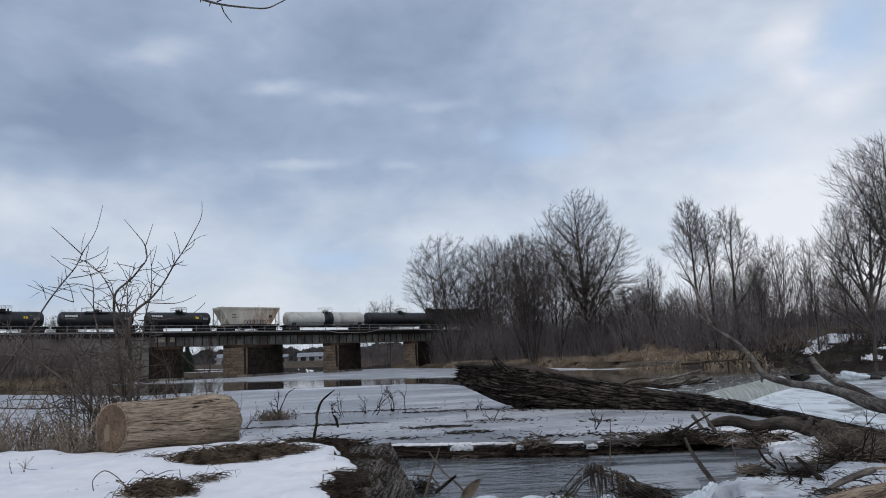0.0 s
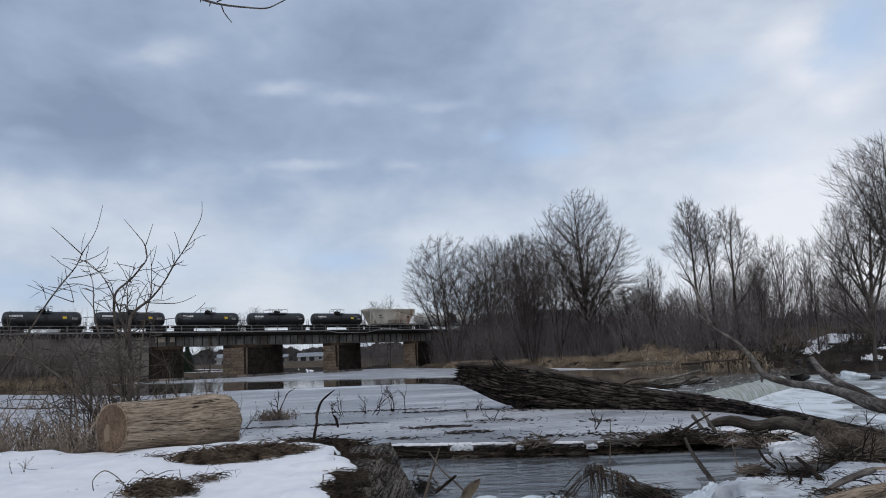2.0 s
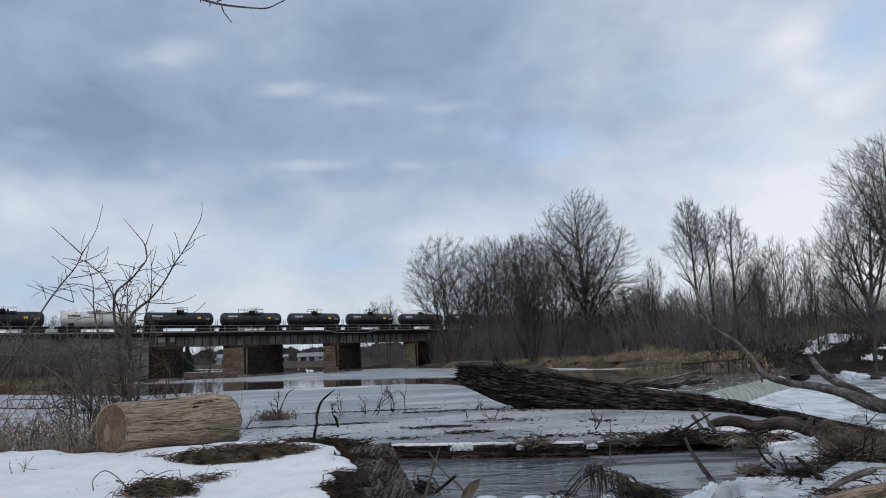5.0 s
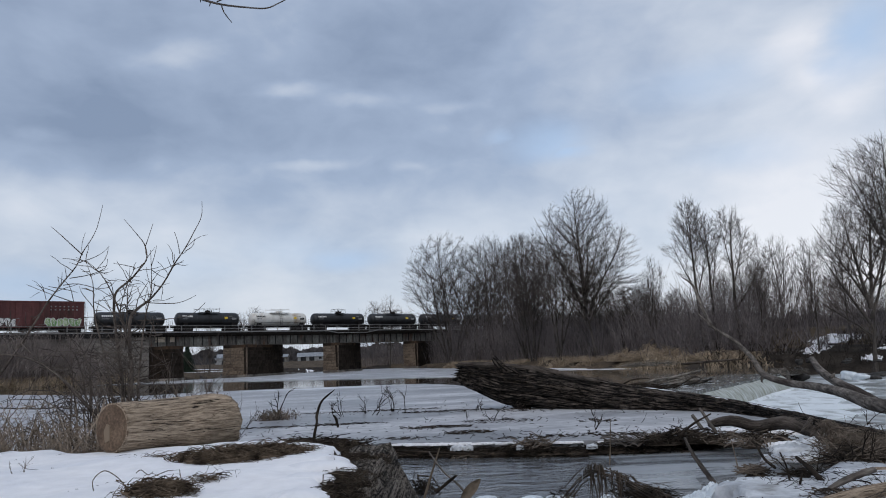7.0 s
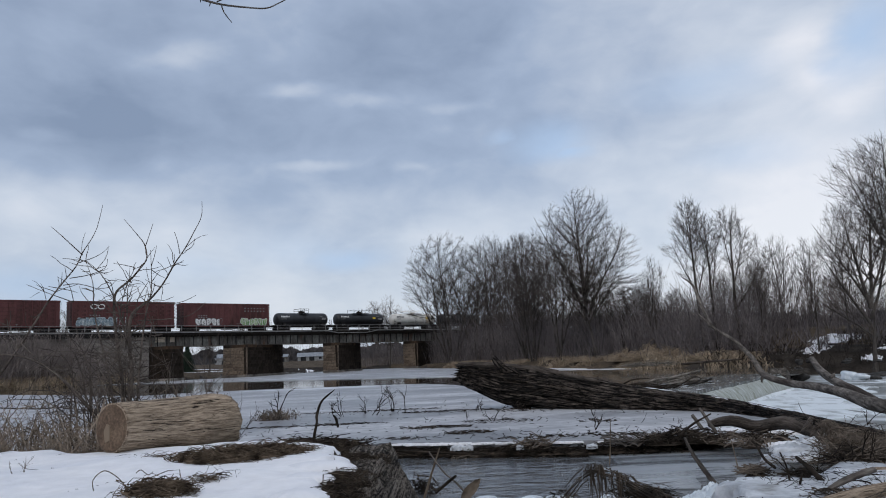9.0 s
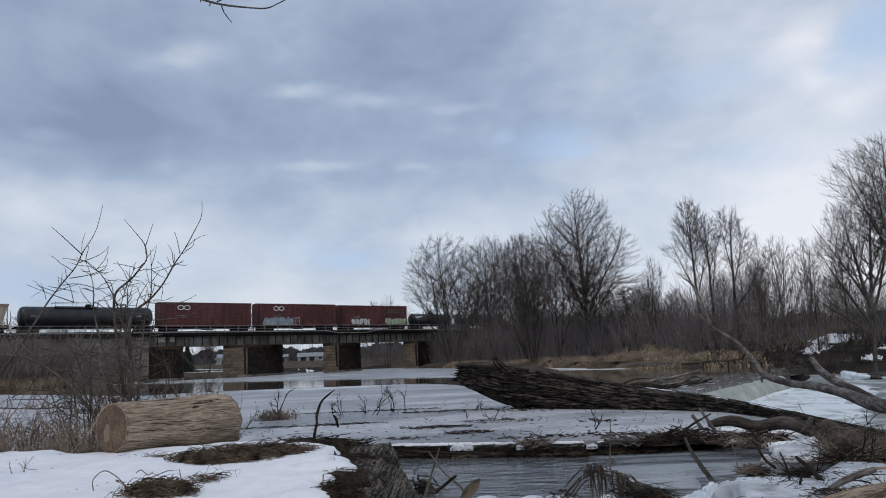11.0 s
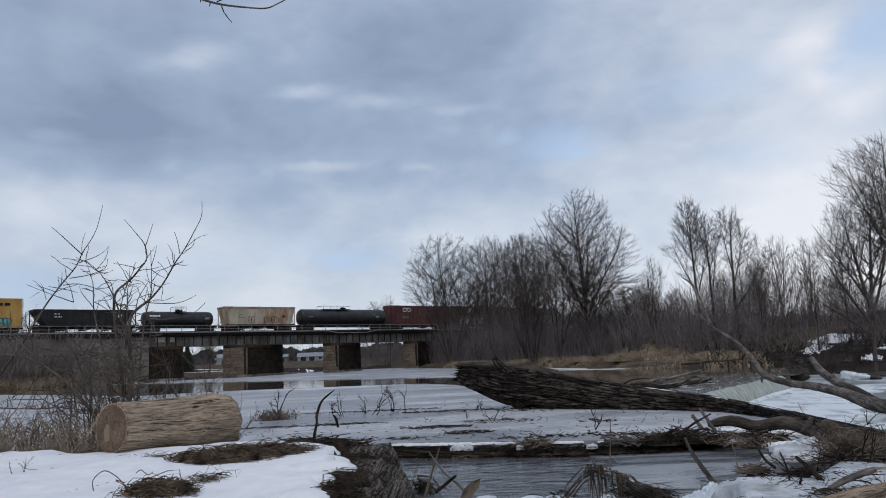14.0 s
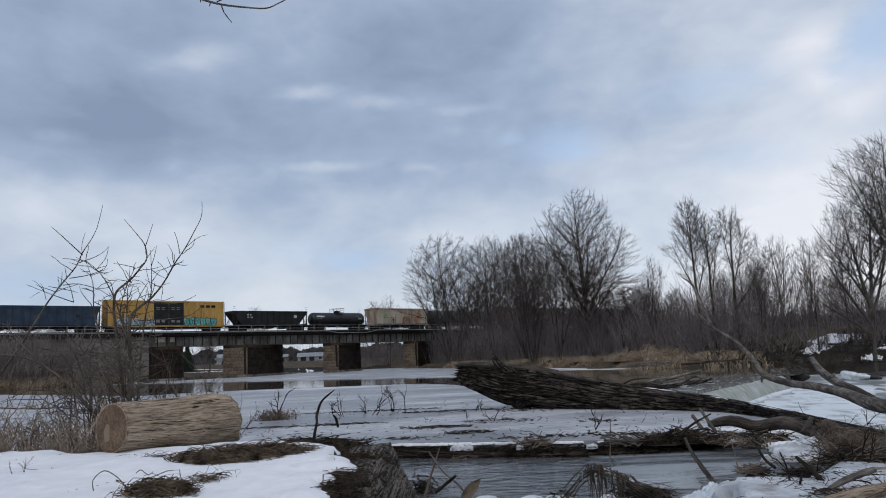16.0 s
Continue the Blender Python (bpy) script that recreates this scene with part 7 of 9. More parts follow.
def snow_lump(c, size, rnd, m=None, label="patch of old snow on the drift ridge", name="snow_patch", category="snow", rag=1.0):
    b = Buf()
    seg, rg = 48, 7
    ph = [rnd.uniform(0, 6.28) for _ in range(3)]
    for i in range(rg):
        t = i / (rg - 1)
        for j in range(seg):
            w = 6.2832 * j / seg
            u = math.sin((1 - t) * 1.5708) * (1 + rag * (0.30 * math.sin(2 * w + ph[0]) + 0.24 * math.sin(5 * w + ph[1]) + 0.2 * math.sin(9 * w + ph[2]) + 0.10 * math.sin(16 * w + ph[0])))
            b.v.append((size[0] * u * math.cos(w), size[1] * u * math.sin(w), size[2] * (math.sin(t * 1.5708) * (1 + 0.12 * math.sin(3 * w + ph[2]) * (1 - t)) - 0.25)))
    for i in range(rg - 1):
        for j in range(seg):
            j2 = (j + 1) % seg
            b.face((i * seg + j, i * seg + j2, (i + 1) * seg + j2, (i + 1) * seg + j))
    ob = new(name, b.mesh(name, m or M_SNOW, True))
    ob.matrix_basis = pose(*c)
    return tagged(ob, label, category)


def ice_crust(cx, cy, a, w, h, seed, z0=-0.12, m=None, name="ice_crust", label="lumpy white splash ice at the water's edge", category="ice", rag=1.0, skirt=0.23):
    """A hummocky crust of splash ice or old snow that has grown over sticks."""
    buf = Buf()
    n = 64
    i, j = np.meshgrid(np.arange(n + 1), np.arange(n + 1), indexing="ij")
    lx, ly = (i / n - 0.5) * 2.8 * a, (j / n - 0.5) * 2.8 * w
    x, y = cx + lx, cy + ly
    q = np.hypot(lx / a, ly / w) + 0.16 * wave(x, y, 0.13, seed) + 0.07 * wave(x, y, 0.05, seed + 3) + (rag - 1) * (0.34 * wave(x, y, 0.055, seed + 5) + 0.2 * wave(x, y, 0.023, seed + 7))
    z = h * np.sqrt(np.clip(1.15 - q * q, 0, 2)) * (0.58 + 0.62 * np.abs(wave(x, y, 0.10, seed + 1)) + 0.2 * wave(x, y, 0.035, seed + 2))
    z = np.where(q > 1.07, -skirt, z)
    buf.v = np.stack([x.ravel(), y.ravel(), z.ravel() + z0], 1).tolist()
    for p in range(n):
        for r in range(n):
            if min(z[p, r], z[p + 1, r], z[p, r + 1], z[p + 1, r + 1]) > -skirt + 0.005 or max(z[p, r], z[p + 1, r], z[p, r + 1], z[p + 1, r + 1]) > 0.0:
                k = p * (n + 1) + r
                buf.face((k, k + n + 1, k + n + 2, k + 1))
    return tagged(new(name, buf.mesh(name, m or M_CLEARICE, True)), label, category)


def reed_arch(name, line, floor_z, n, rnd, m, label, reach=0.22):
    """Collapsed wet reeds: a bowed ridge with stalks drooping to the water on both sides."""
    b = Buf()
    line = [Vector(p) for p in line]
    for k in range(9):
        off = Vector((rnd.uniform(-0.09, 0.09), rnd.uniform(-0.12, 0.12), rnd.uniform(-0.12, 0.02)))
        i0 = rnd.randint(0, len(line) - 3)
        i1 = rnd.randint(i0 + 2, len(line) - 1)
        seg = [p + off + Vector((rnd.uniform(-0.02, 0.02), rnd.uniform(-0.02, 0.02), rnd.uniform(-0.02, 0.02))) for p in line[i0:i1 + 1]]
        b.tube(seg, [0.007] * len(seg), 4, cap=False)
    spots = [rnd.random() * (len(line) - 1.001) for _ in range(8)]
    for k in range(n):
        f = min(max(rnd.choice(spots) + rnd.gauss(0, 0.14), 0), len(line) - 1.01)
        i = int(f)
        p = line[i].lerp(line[i + 1], f - i) + Vector((0, 0, rnd.uniform(-0.02, 0.04)))
        drop = (p.z - floor_z) * rnd.uniform(0.2, 1.0) ** 1.3
        side = Vector((rnd.uniform(-0.6, 1.0) * reach, rnd.choice((-1, -1, 1)) * rnd.uniform(0.2, 1.0) * reach, 0))
        r = rnd.uniform(0.003, 0.008)
        q = [p, p + side * 0.35 + Vector((0, 0, 0.01)), p + side * 0.7 - Vector((0, 0, drop * 0.45)), p + side * rnd.uniform(0.8, 1.1) - Vector((0, 0, drop))]
        b.tube(q, [r, r, r * 0.9, r * 0.5], 4, cap=False)
    return tagged(new(name, b.mesh(name, m)), label, "reeds")


def build_drift():
    rnd = random.Random(31)
    lb = "tangled ridge of dark sticks and leaf litter frozen in the ice"
    for i in range(13):                          # the long ridge that holds back the ice
        t = i / 12
        x = -1.2 + 6.4 * t
        y = float(np.interp(x, (-1.2, 1.1, 3.1, 5.2), (16.2, 15.5, 15.0, 15.45))) + rnd.uniform(-0.06, 0.06)
        full = 1.0 if i == 5 else (0.6 if i > 7 else 0.4)
        heap("driftwood_ridge", (x, y, -0.10), (0.55, 0.18 + 0.08 * t, (0.10 + 0.06 * t) * (0.55 + 0.45 * full)), int(95 * full), rnd, M_STICK, lb, (0.005, 0.014), (0.12, 0.45), 0.5, None, curl=0.3)
        if i in (5, 8, 9, 11):             # bundles of longer sticks thrown across the ridge
            heap("driftwood", (x + 0.1, y - 0.05, 0.0), (0.34, 0.16, 0.16), 26, rnd, M_VINE if i % 2 else M_GREYWOOD, "bundle of bare sticks caught on the drift ridge", (0.008, 0.02), (0.25, 0.75), 0.7, rnd.choice((-0.5, 0.4)), False, curl=0.15)
        heap("driftwood_skirt", (x + 0.2, y - 0.12, -0.24), (0.6, 0.14, 0.16), 70, rnd, M_STICK if i % 3 else M_VINE, "sticks and wet leaves hanging at the ridge's foot", (0.005, 0.014), (0.12, 0.45), 0.6, None, curl=0.35)
    for i, (x, a, w) in enumerate(((-0.85, 0.40, 0.085), (-0.35, 0.45, 0.09), (0.12, 0.42, 0.08), (0.62, 0.34, 0.05), (1.05, 0.2, 0.035), (1.95, 0.26, 0.05), (2.35, 0.28, 0.06), (2.9, 0.16, 0.05), (3.7, 0.2, 0.06), (4.6, 0.22, 0.06))):   # old snow along the ridge's back
        y = float(np.interp(x, (-1.2, 1.1, 3.1, 5.2), (16.3, 15.6, 15.15, 15.55)))
        ice_crust(x, y - 0.02, a, w * 0.8, 0.014, i, 0.042, M_SNOW, "snow_patch", "long strip of old snow on the drift ridge", "snow", 2.2, 0.03)
    for i, (x, y, w, h) in enumerate(((0.12, 15.62, 0.13, 0.07), (0.32, 15.56, 0.10, 0.06), (1.28, 15.30, 0.07, 0.05), (2.6, 14.98, 0.09, 0.05))):
        ice_crust(x, y, w, w * 0.7, h, 60 + i, -0.02, M_OLDSNOW, "snow_patch", "clod of old snow at the ridge's foot", "snow", 1.8, 0.05)
    for i, ((x, y), (a, w, h)) in enumerate((((4.80, 15.15), (0.3, 0.12, 0.05)), ((5.41, 14.61), (0.42, 0.2, 0.06)), ((5.62, 16.03), (0.45, 0.25, 0.07)), ((5.55, 13.60), (0.28, 0.2, 0.06)), ((6.50, 15.60), (0.4, 0.2, 0.06)))):
        ice_crust(x, y, a, w, h, 40 + i, 0.03, M_SNOW, "snow_patch", "patch of old snow and ice among the driftwood", "snow", 1.6, 0.05)
    for (x, y), (a, w, h) in (((5.56, 13.00), (0.30, 0.3, 0.10)), ((5.06, 12.14), (0.32, 0.16, 0.07)), ((6.16, 13.81), (0.22, 0.2, 0.12))):
        ice_crust(x, y, a * 1.3, w * 1.3, h, int(x * 10), 0.02, M_OLDSNOW, "ice_lump", "grey frozen slush among the driftwood", "ice", 1.5, 0.04)
    for (x, y), (a, w, h), k in (((3.16, 9.47), (0.52, 0.42, 0.24), 1), ((3.72, 9.49), (0.45, 0.34, 0.18), 4)):
        ice_crust(x, y, a, w, h, k)
    for (x, y), (a, w, h) in (((1.39, 10.76), (0.16, 0.08, 0.05)), ((2.11, 10.67), (0.2, 0.08, 0.05)), ((0.43, 10.99), (0.1, 0.06, 0.04)), ((1.02, 10.81), (0.14, 0.06, 0.05))):
        snow_lump((x, y, -0.18), (a, w, h), rnd, M_CLEARICE, "small lump of splash ice in the pool", "ice_lump", "ice")
    # heaps on the spit
    vines = [(5.67, 12.60, 0.64), (5.67, 12.40, 0.52), (5.71, 12.20, 0.38), (5.86, 12.00, 0.28), (6.04, 11.80, 0.26), (6.30, 11.60, 0.28)]
    reed_arch("vine_tangle", vines[1:], 0.1, 380, rnd, M_VINE, "tangle of brown vines drooping over a driftwood log", 0.38)
    reed_arch("vine_tangle", vines[2:], 0.1, 360, rnd, M_VINE, "tangle of brown vines drooping over a driftwood log", 0.45)
    heap("driftwood", (5.59, 10.97, 0.10), (0.5, 0.30, 0.16), 120, rnd, M_VINE, "large tangle of brown sticks and vines on the spit", (0.004, 0.012), (0.3, 1.1), 0.9, None, False)
    heap("driftwood", (5.44, 10.84, 0.10), (0.4, 0.25, 0.14), 80, rnd, M_STICK, "dark sticks below a tangle of vines", (0.005, 0.014), (0.3, 0.9), 0.5)
    heap("vine_heap", (6.0, 12.0, 0.10), (0.45, 0.42, 0.30), 300, rnd, M_VINE, "springy mound of curled brown vines over a log", (0.003, 0.008), (0.2, 0.6), 0.8, None, False, "vines", "stuff", 1.0, 0.8, 0.75)
    heap("vine_heap", (5.85, 11.5, 0.10), (0.36, 0.3, 0.2), 200, rnd, M_STALK, "springy mound of curled brown vines over a log", (0.003, 0.007), (0.2, 0.55), 0.8, None, False, "vines", "stuff", 1.0, 0.8, 0.75)
    heap("driftwood", (4.05, 10.89, 0.02), (0.17, 0.10, 0.12), 60, rnd, M_VINE, "bundle of wet sticks at the water's edge", (0.006, 0.014), (0.1, 0.35), 0.5, -0.6)
    heap("driftwood", (4.25, 9.96, 0.10), (0.16, 0.12, 0.08), 36, rnd, M_STICK, "bundle of wet sticks on snow", (0.006, 0.014), (0.1, 0.4), 0.5)
    heap("driftwood", (4.18, 8.34, 0.15), (0.6, 0.25, 0.08), 60, rnd, M_VINE, "brown sticks scattered on snow", (0.004, 0.014), (0.08, 0.4), 0.4, None, False, slim=0.5, curl=0.35)
    heap("spit_litter", (4.28, 9.12, 0.17), (0.9, 0.6, 0.05), 70, rnd, M_STICK, "twigs scattered over the icy spit", (0.004, 0.012), (0.06, 0.3), 0.5, None, False, "twigs", "stuff", curl=0.35, slim=0.38)
    heap("spit_litter", (4.73, 11.01, 0.13), (0.5, 0.5, 0.05), 24, rnd, M_VINE, "twigs scattered over the icy spit", (0.004, 0.010), (0.08, 0.4), 0.5, None, False, "twigs", "stuff", curl=0.35)
    heap("driftwood", (5.11, 14.64, 0.05), (0.9, 0.2, 0.08), 70, rnd, M_STICK, "dark sticks and leaves among snow patches", (0.006, 0.014), (0.12, 0.5), 0.4, 0.1, False)
    for x, y, n, mm in ((4.5, 14.95, 90, M_STICK), (5.0, 14.7, 110, M_VINE), (5.5, 14.3, 110, M_STICK), (5.3, 13.9, 80, M_VINE), (3.9, 14.9, 100, M_STICK)):
        heap("driftwood", (x, y, 0.02), (0.42, 0.24, 0.07), int(n * 0.55), rnd, mm, "brown drift sticks jammed among snow and ice", (0.007, 0.018), (0.15, 0.7), 0.7, None, curl=0.3)
    heap("driftwood", (4.43, 15.44, 0.02), (0.36, 0.2, 0.13), 80, rnd, M_STICK, "dark heap of sticks at the end of the ridge", (0.006, 0.018), (0.3, 0.9), 0.5)
    # litter strips on the ice
    for px, py, w, h, n in (((-2.92, 26.68) + (2.6, 0.28, 130)), ((-4.45, 21.41) + (2.0, 0.20, 80)), ((-2.67, 21.58) + (1.0, 0.15, 50)), ((-0.37, 19.42) + (0.9, 0.35, 90)), ((0.07, 25.06) + (1.5, 0.4, 90)),
                            ((0.40, 17.76) + (0.55, 0.35, 70)), ((1.34, 20.57) + (1.0, 0.7, 60)), ((2.28, 16.18) + (1.6, 0.35, 60)), ((3.56, 19.37) + (0.5, 0.5, 30)), ((2.45, 24.31) + (1.2, 0.8, 50)), ((-1.16, 16.95) + (1.2, 0.15, 30)), ((3.66, 15.81) + (0.9, 0.3, 50))):
        heap("ice_litter", (px, py, 0.065), (w, h, 0.02), n * 0.9, rnd, M_STICK, "thin strip of twigs and leaves frozen on the ice", (0.006, 0.014), (0.06, 0.28), 0.4, 0.1, False, "twigs", "stuff", curl=0.15)
    b = Buf()                                    # single twigs and leaves frozen into the ice
    for _ in range(420):
        x, y = rnd.uniform(-6, 6.5), 16.5 + 14 * rnd.random() ** 1.8
        ln, a = rnd.uniform(0.03, 0.16), rnd.uniform(0, 6.28)
        up = rnd.choice((0.05, 0.1, 0.9))
        p = Vector((x, y, 0.055))
        d = Vector((math.cos(a), math.sin(a), up)).normalized() * ln
        b.tube([p, p + d * 0.6 + Vector((0, 0, 0.01)), p + d + Vector((rnd.uniform(-0.03, 0.03), 0, 0))], [0.007, 0.006, 0.003], 4, cap=False)
    single("ice_twigs", b.mesh("ice_twigs", M_STICK), "scattered twigs and leaves frozen into the ice", "twigs", "", "stuff")
    # litter below the cut log and on the snow
    heap("dead_grass", (-2.55, 9.60, 0.62), (0.70, 0.38, 0.11), 560, rnd, M_STRAW, "matted brown dead grass lying on snow", (0.004, 0.009), (0.15, 0.5), 0.35, -0.3, True, "dead grass", curl=0.5, more=2.2)
    heap("dead_grass", (-2.29, 10.24, 0.58), (0.5, 0.3, 0.09), 300, rnd, M_STRAW, "matted dead grass and sticks at the bank's edge", (0.003, 0.009), (0.2, 0.6), 0.45, -0.1, True, "dead grass", curl=0.5, more=2.2)
    heap("dead_grass", (-2.61, 7.27, 0.62), (0.25, 0.2, 0.10), 260, rnd, M_STRAW, "matted brown dead grass lying on snow", (0.0035, 0.008), (0.12, 0.4), 0.4, 0.1, True, "dead grass", curl=0.5, more=2.2)
    heap("dead_grass", (-2.37, 7.94, 0.62), (0.16, 0.10, 0.05), 40, rnd, M_STRAW, "small tuft of dead grass on snow", (0.0025, 0.005), (0.12, 0.3), 0.4, None, True, "dead grass", curl=0.5, more=2.2)
    heap("dead_grass", (-3.60, 9.85, 0.62), (0.22, 0.10, 0.06), 40, rnd, M_STRAW, "thin dead stalks on snow", (0.0025, 0.005), (0.12, 0.4), 0.4, None, False, "dead grass", curl=0.5, more=2.2)
    heap("leaf_litter", (-1.13, 8.09, 0.48), (0.30, 0.9, 0.14), 620, rnd, M_DARKLITTER, "dark matted leaves beside the old wall", (0.003, 0.007), (0.08, 0.3), 0.5, None, True, "leaf litter", curl=0.5)
    heap("leaf_litter", (-1.18, 9.95, 0.46), (0.36, 0.55, 0.12), 420, rnd, M_DARKLITTER, "dark matted leaves beside the old wall", (0.003, 0.007), (0.08, 0.3), 0.5, None, True, "leaf litter", curl=0.5)
    heap("leaf_litter", (-1.15, 7.28, 0.50), (0.3, 0.4, 0.10), 260, rnd, M_DARKLITTER, "dark matted leaves beside the old wall", (0.003, 0.007), (0.08, 0.3), 0.5, None, True, "leaf litter", curl=0.5)
    for (x, y), (a, w, h) in (((-1.73, 9.38), (0.50, 0.30, 0.12)), ((-1.43, 8.76), (0.38, 0.30, 0.12)), ((-1.44, 7.96), (0.30, 0.28, 0.10)), ((-1.32, 6.96), (0.28, 0.28, 0.10))):
        snow_lump((x, y, 0.575), (a, w, h), rnd, label="rounded lobe of snow at the bank's edge", rag=0.3)
    heap("leaf_litter", (-1.57, 12.04, 0.32), (0.42, 0.5, 0.26), 520, rnd, M_DARKLITTER, "dark leaves and sticks at the bank's corner", (0.003, 0.008), (0.08, 0.35), 0.5, None, True, "leaf litter", curl=0.5)
    heap("driftwood", (-2.39, 13.48, 0.30), (0.9, 0.4, 0.2), 160, rnd, M_STICK, "driftwood sticks at the foot of the bank", (0.006, 0.02), (0.3, 0.9), 0.4, 0.1)
    heap("driftwood", (-0.41, 11.75, -0.20), (0.16, 0.18, 0.26), 60, rnd, M_STICK, "wet sticks against the old wall", (0.003, 0.010), (0.15, 0.45), 0.9, None, False)
    arch = [(1.24, 9.90, -0.05), (1.38, 9.90, 0.09), (1.52, 9.90, 0.23), (1.65, 9.90, 0.32), (1.79, 9.85, 0.31), (1.95, 9.80, 0.24), (2.10, 9.70, 0.17), (2.27, 9.60, 0.08), (2.50, 9.50, -0.03)]
    reed_arch("reed_mat", arch[:6], -0.2, 46, rnd, M_STRAWDARK, "collapsed arch of wet brown reeds over the pool", 0.10)
    reed_arch("reed_mat", arch[4:], -0.2, 70, rnd, M_STRAWDARK, "collapsed arch of wet brown reeds over the pool", 0.16)
    heap("reed_mat", (2.35, 10.11, -0.10), (0.34, 0.16, 0.12), 70, rnd, M_STICK, "sodden bundle of dark reeds in the pool", (0.004, 0.010), (0.2, 0.6), 0.5, -0.5, curl=0.3)
    heap("reed_mat", (1.46, 10.75, -0.20), (0.16, 0.12, 0.10), 36, rnd, M_STICK, "sodden bundle of dark reeds in the pool", (0.004, 0.010), (0.15, 0.4), 0.8, 1.0, curl=0.3)


build_drift()


def build_icicles():
    rnd = random.Random(44)
    for i in range(6):
        c = Vector((1.54, 9.70, 0.25)).lerp(Vector((1.88, 9.60, 0.20)), i / 5)
        ln = rnd.uniform(0.06, 0.16)
        b = Buf()
        b.tube([(0, 0, 0), (0.004, 0, -ln * 0.5), (0, 0.003, -ln)], [0.006, 0.005, 0.001], 6)
        ob = part("icicle", b, M_WETICE, None, m=pose(c.x, c.y + rnd.uniform(-0.05, 0.05), c.z + rnd.uniform(-0.02, 0.05)))
        tagged(ob, "thin icicle hanging from the reed mat", "icicle", "icicles on the reed mat")
    b = Buf()                                    # crumbs of bark and leaf on the snow
    for _ in range(150):
        x, y = rnd.uniform(-6.0, -1.6), rnd.uniform(6.2, 11.4)
        if wave(x, y, 0.5, 3) < 0.1:
            continue
        z = float(ground_height(x, y)) + 0.006
        a, ln = rnd.uniform(0, 6.28), rnd.choice((0.012, 0.02, 0.03, 0.09))
        e = a + rnd.uniform(-0.9, 0.9)
        p = (x + ln * math.cos(a), y + ln * math.sin(a), z + rnd.uniform(0, 0.012))
        b.tube([(x, y, z), p, (p[0] + ln * math.cos(e), p[1] + ln * math.sin(e), z)], [0.0015, 0.0028, 0.001], 4)
    for _ in range(110):
        x, y = rnd.uniform(2.9, 6.5), rnd.uniform(7.5, 12.5)
        z = float(ground_height(x, y)) + 0.012
        if z > 0.05:
            a, ln = rnd.uniform(0, 6.28), rnd.uniform(0.02, 0.13)
            e = a + rnd.uniform(-0.8, 0.8)
            p = (x + ln * math.cos(a), y + ln * math.sin(a), z + rnd.uniform(0, 0.04))
            b.tube([(x, y, z), p, (p[0] + ln * math.cos(e), p[1] + ln * math.sin(e), z + 0.005)], [0.002, 0.0035, 0.0015], 4)
    single("snow_litter", b.mesh("snow_litter", M_STICK), "crumbs of bark and twig on the snow", "litter", "", "stuff")
    for px, h in (((3.81, 9.30, 0.16), 0.35), ((4.12, 9.20, 0.16), 0.5), ((4.52, 9.00, 0.12), 0.45), ((4.51, 9.60, 0.15), 0.4), ((3.94, 10.20, 0.09), 0.3), ((-0.41, 9.00, 0.38), 0.22), ((-0.07, 8.60, 0.31), 0.2)):
        shrub("shrub", px, h, 1, rnd, "thin dark twigs standing at the water's edge", r=0.005)


def stick(name, pts, rads, m, label, category="stick", n=8, seed=0):
    me = log_mesh(name, pts, rads, m, random.Random(seed), n, 0.06, 4)
    return single(name, me, label, category)


def build_log_snow():
    for line in ([(5.5, 22.62, 0.64), (5.63, 22.5, 0.62), (5.76, 22.38, 0.6), (5.89, 22.26, 0.57)],
                 [(5.76, 22.38, 0.6), (5.92, 22.23, 0.57), (6.08, 22.08, 0.54), (6.19, 21.91, 0.52)],
                 [(6.69, 21.15, 0.43), (6.83, 20.95, 0.4), (6.99, 20.71, 0.38), (7.12, 20.43, 0.35)],
                 [(7.24, 19.95, 0.31), (7.29, 19.76, 0.29), (7.35, 19.52, 0.28), (7.41, 19.28, 0.26)],
                 [(7.37, 19.42, 0.27), (7.45, 19.14, 0.24), (7.52, 18.85, 0.22), (7.59, 18.56, 0.2)]):
        stick("snow_strip", line, [0.006, 0.024, 0.02, 0.006], M_SNOW, "thin strip of snow along the top of the fallen trunk", "snow", 8, len(line[0]))


build_big_log()
build_log_snow()


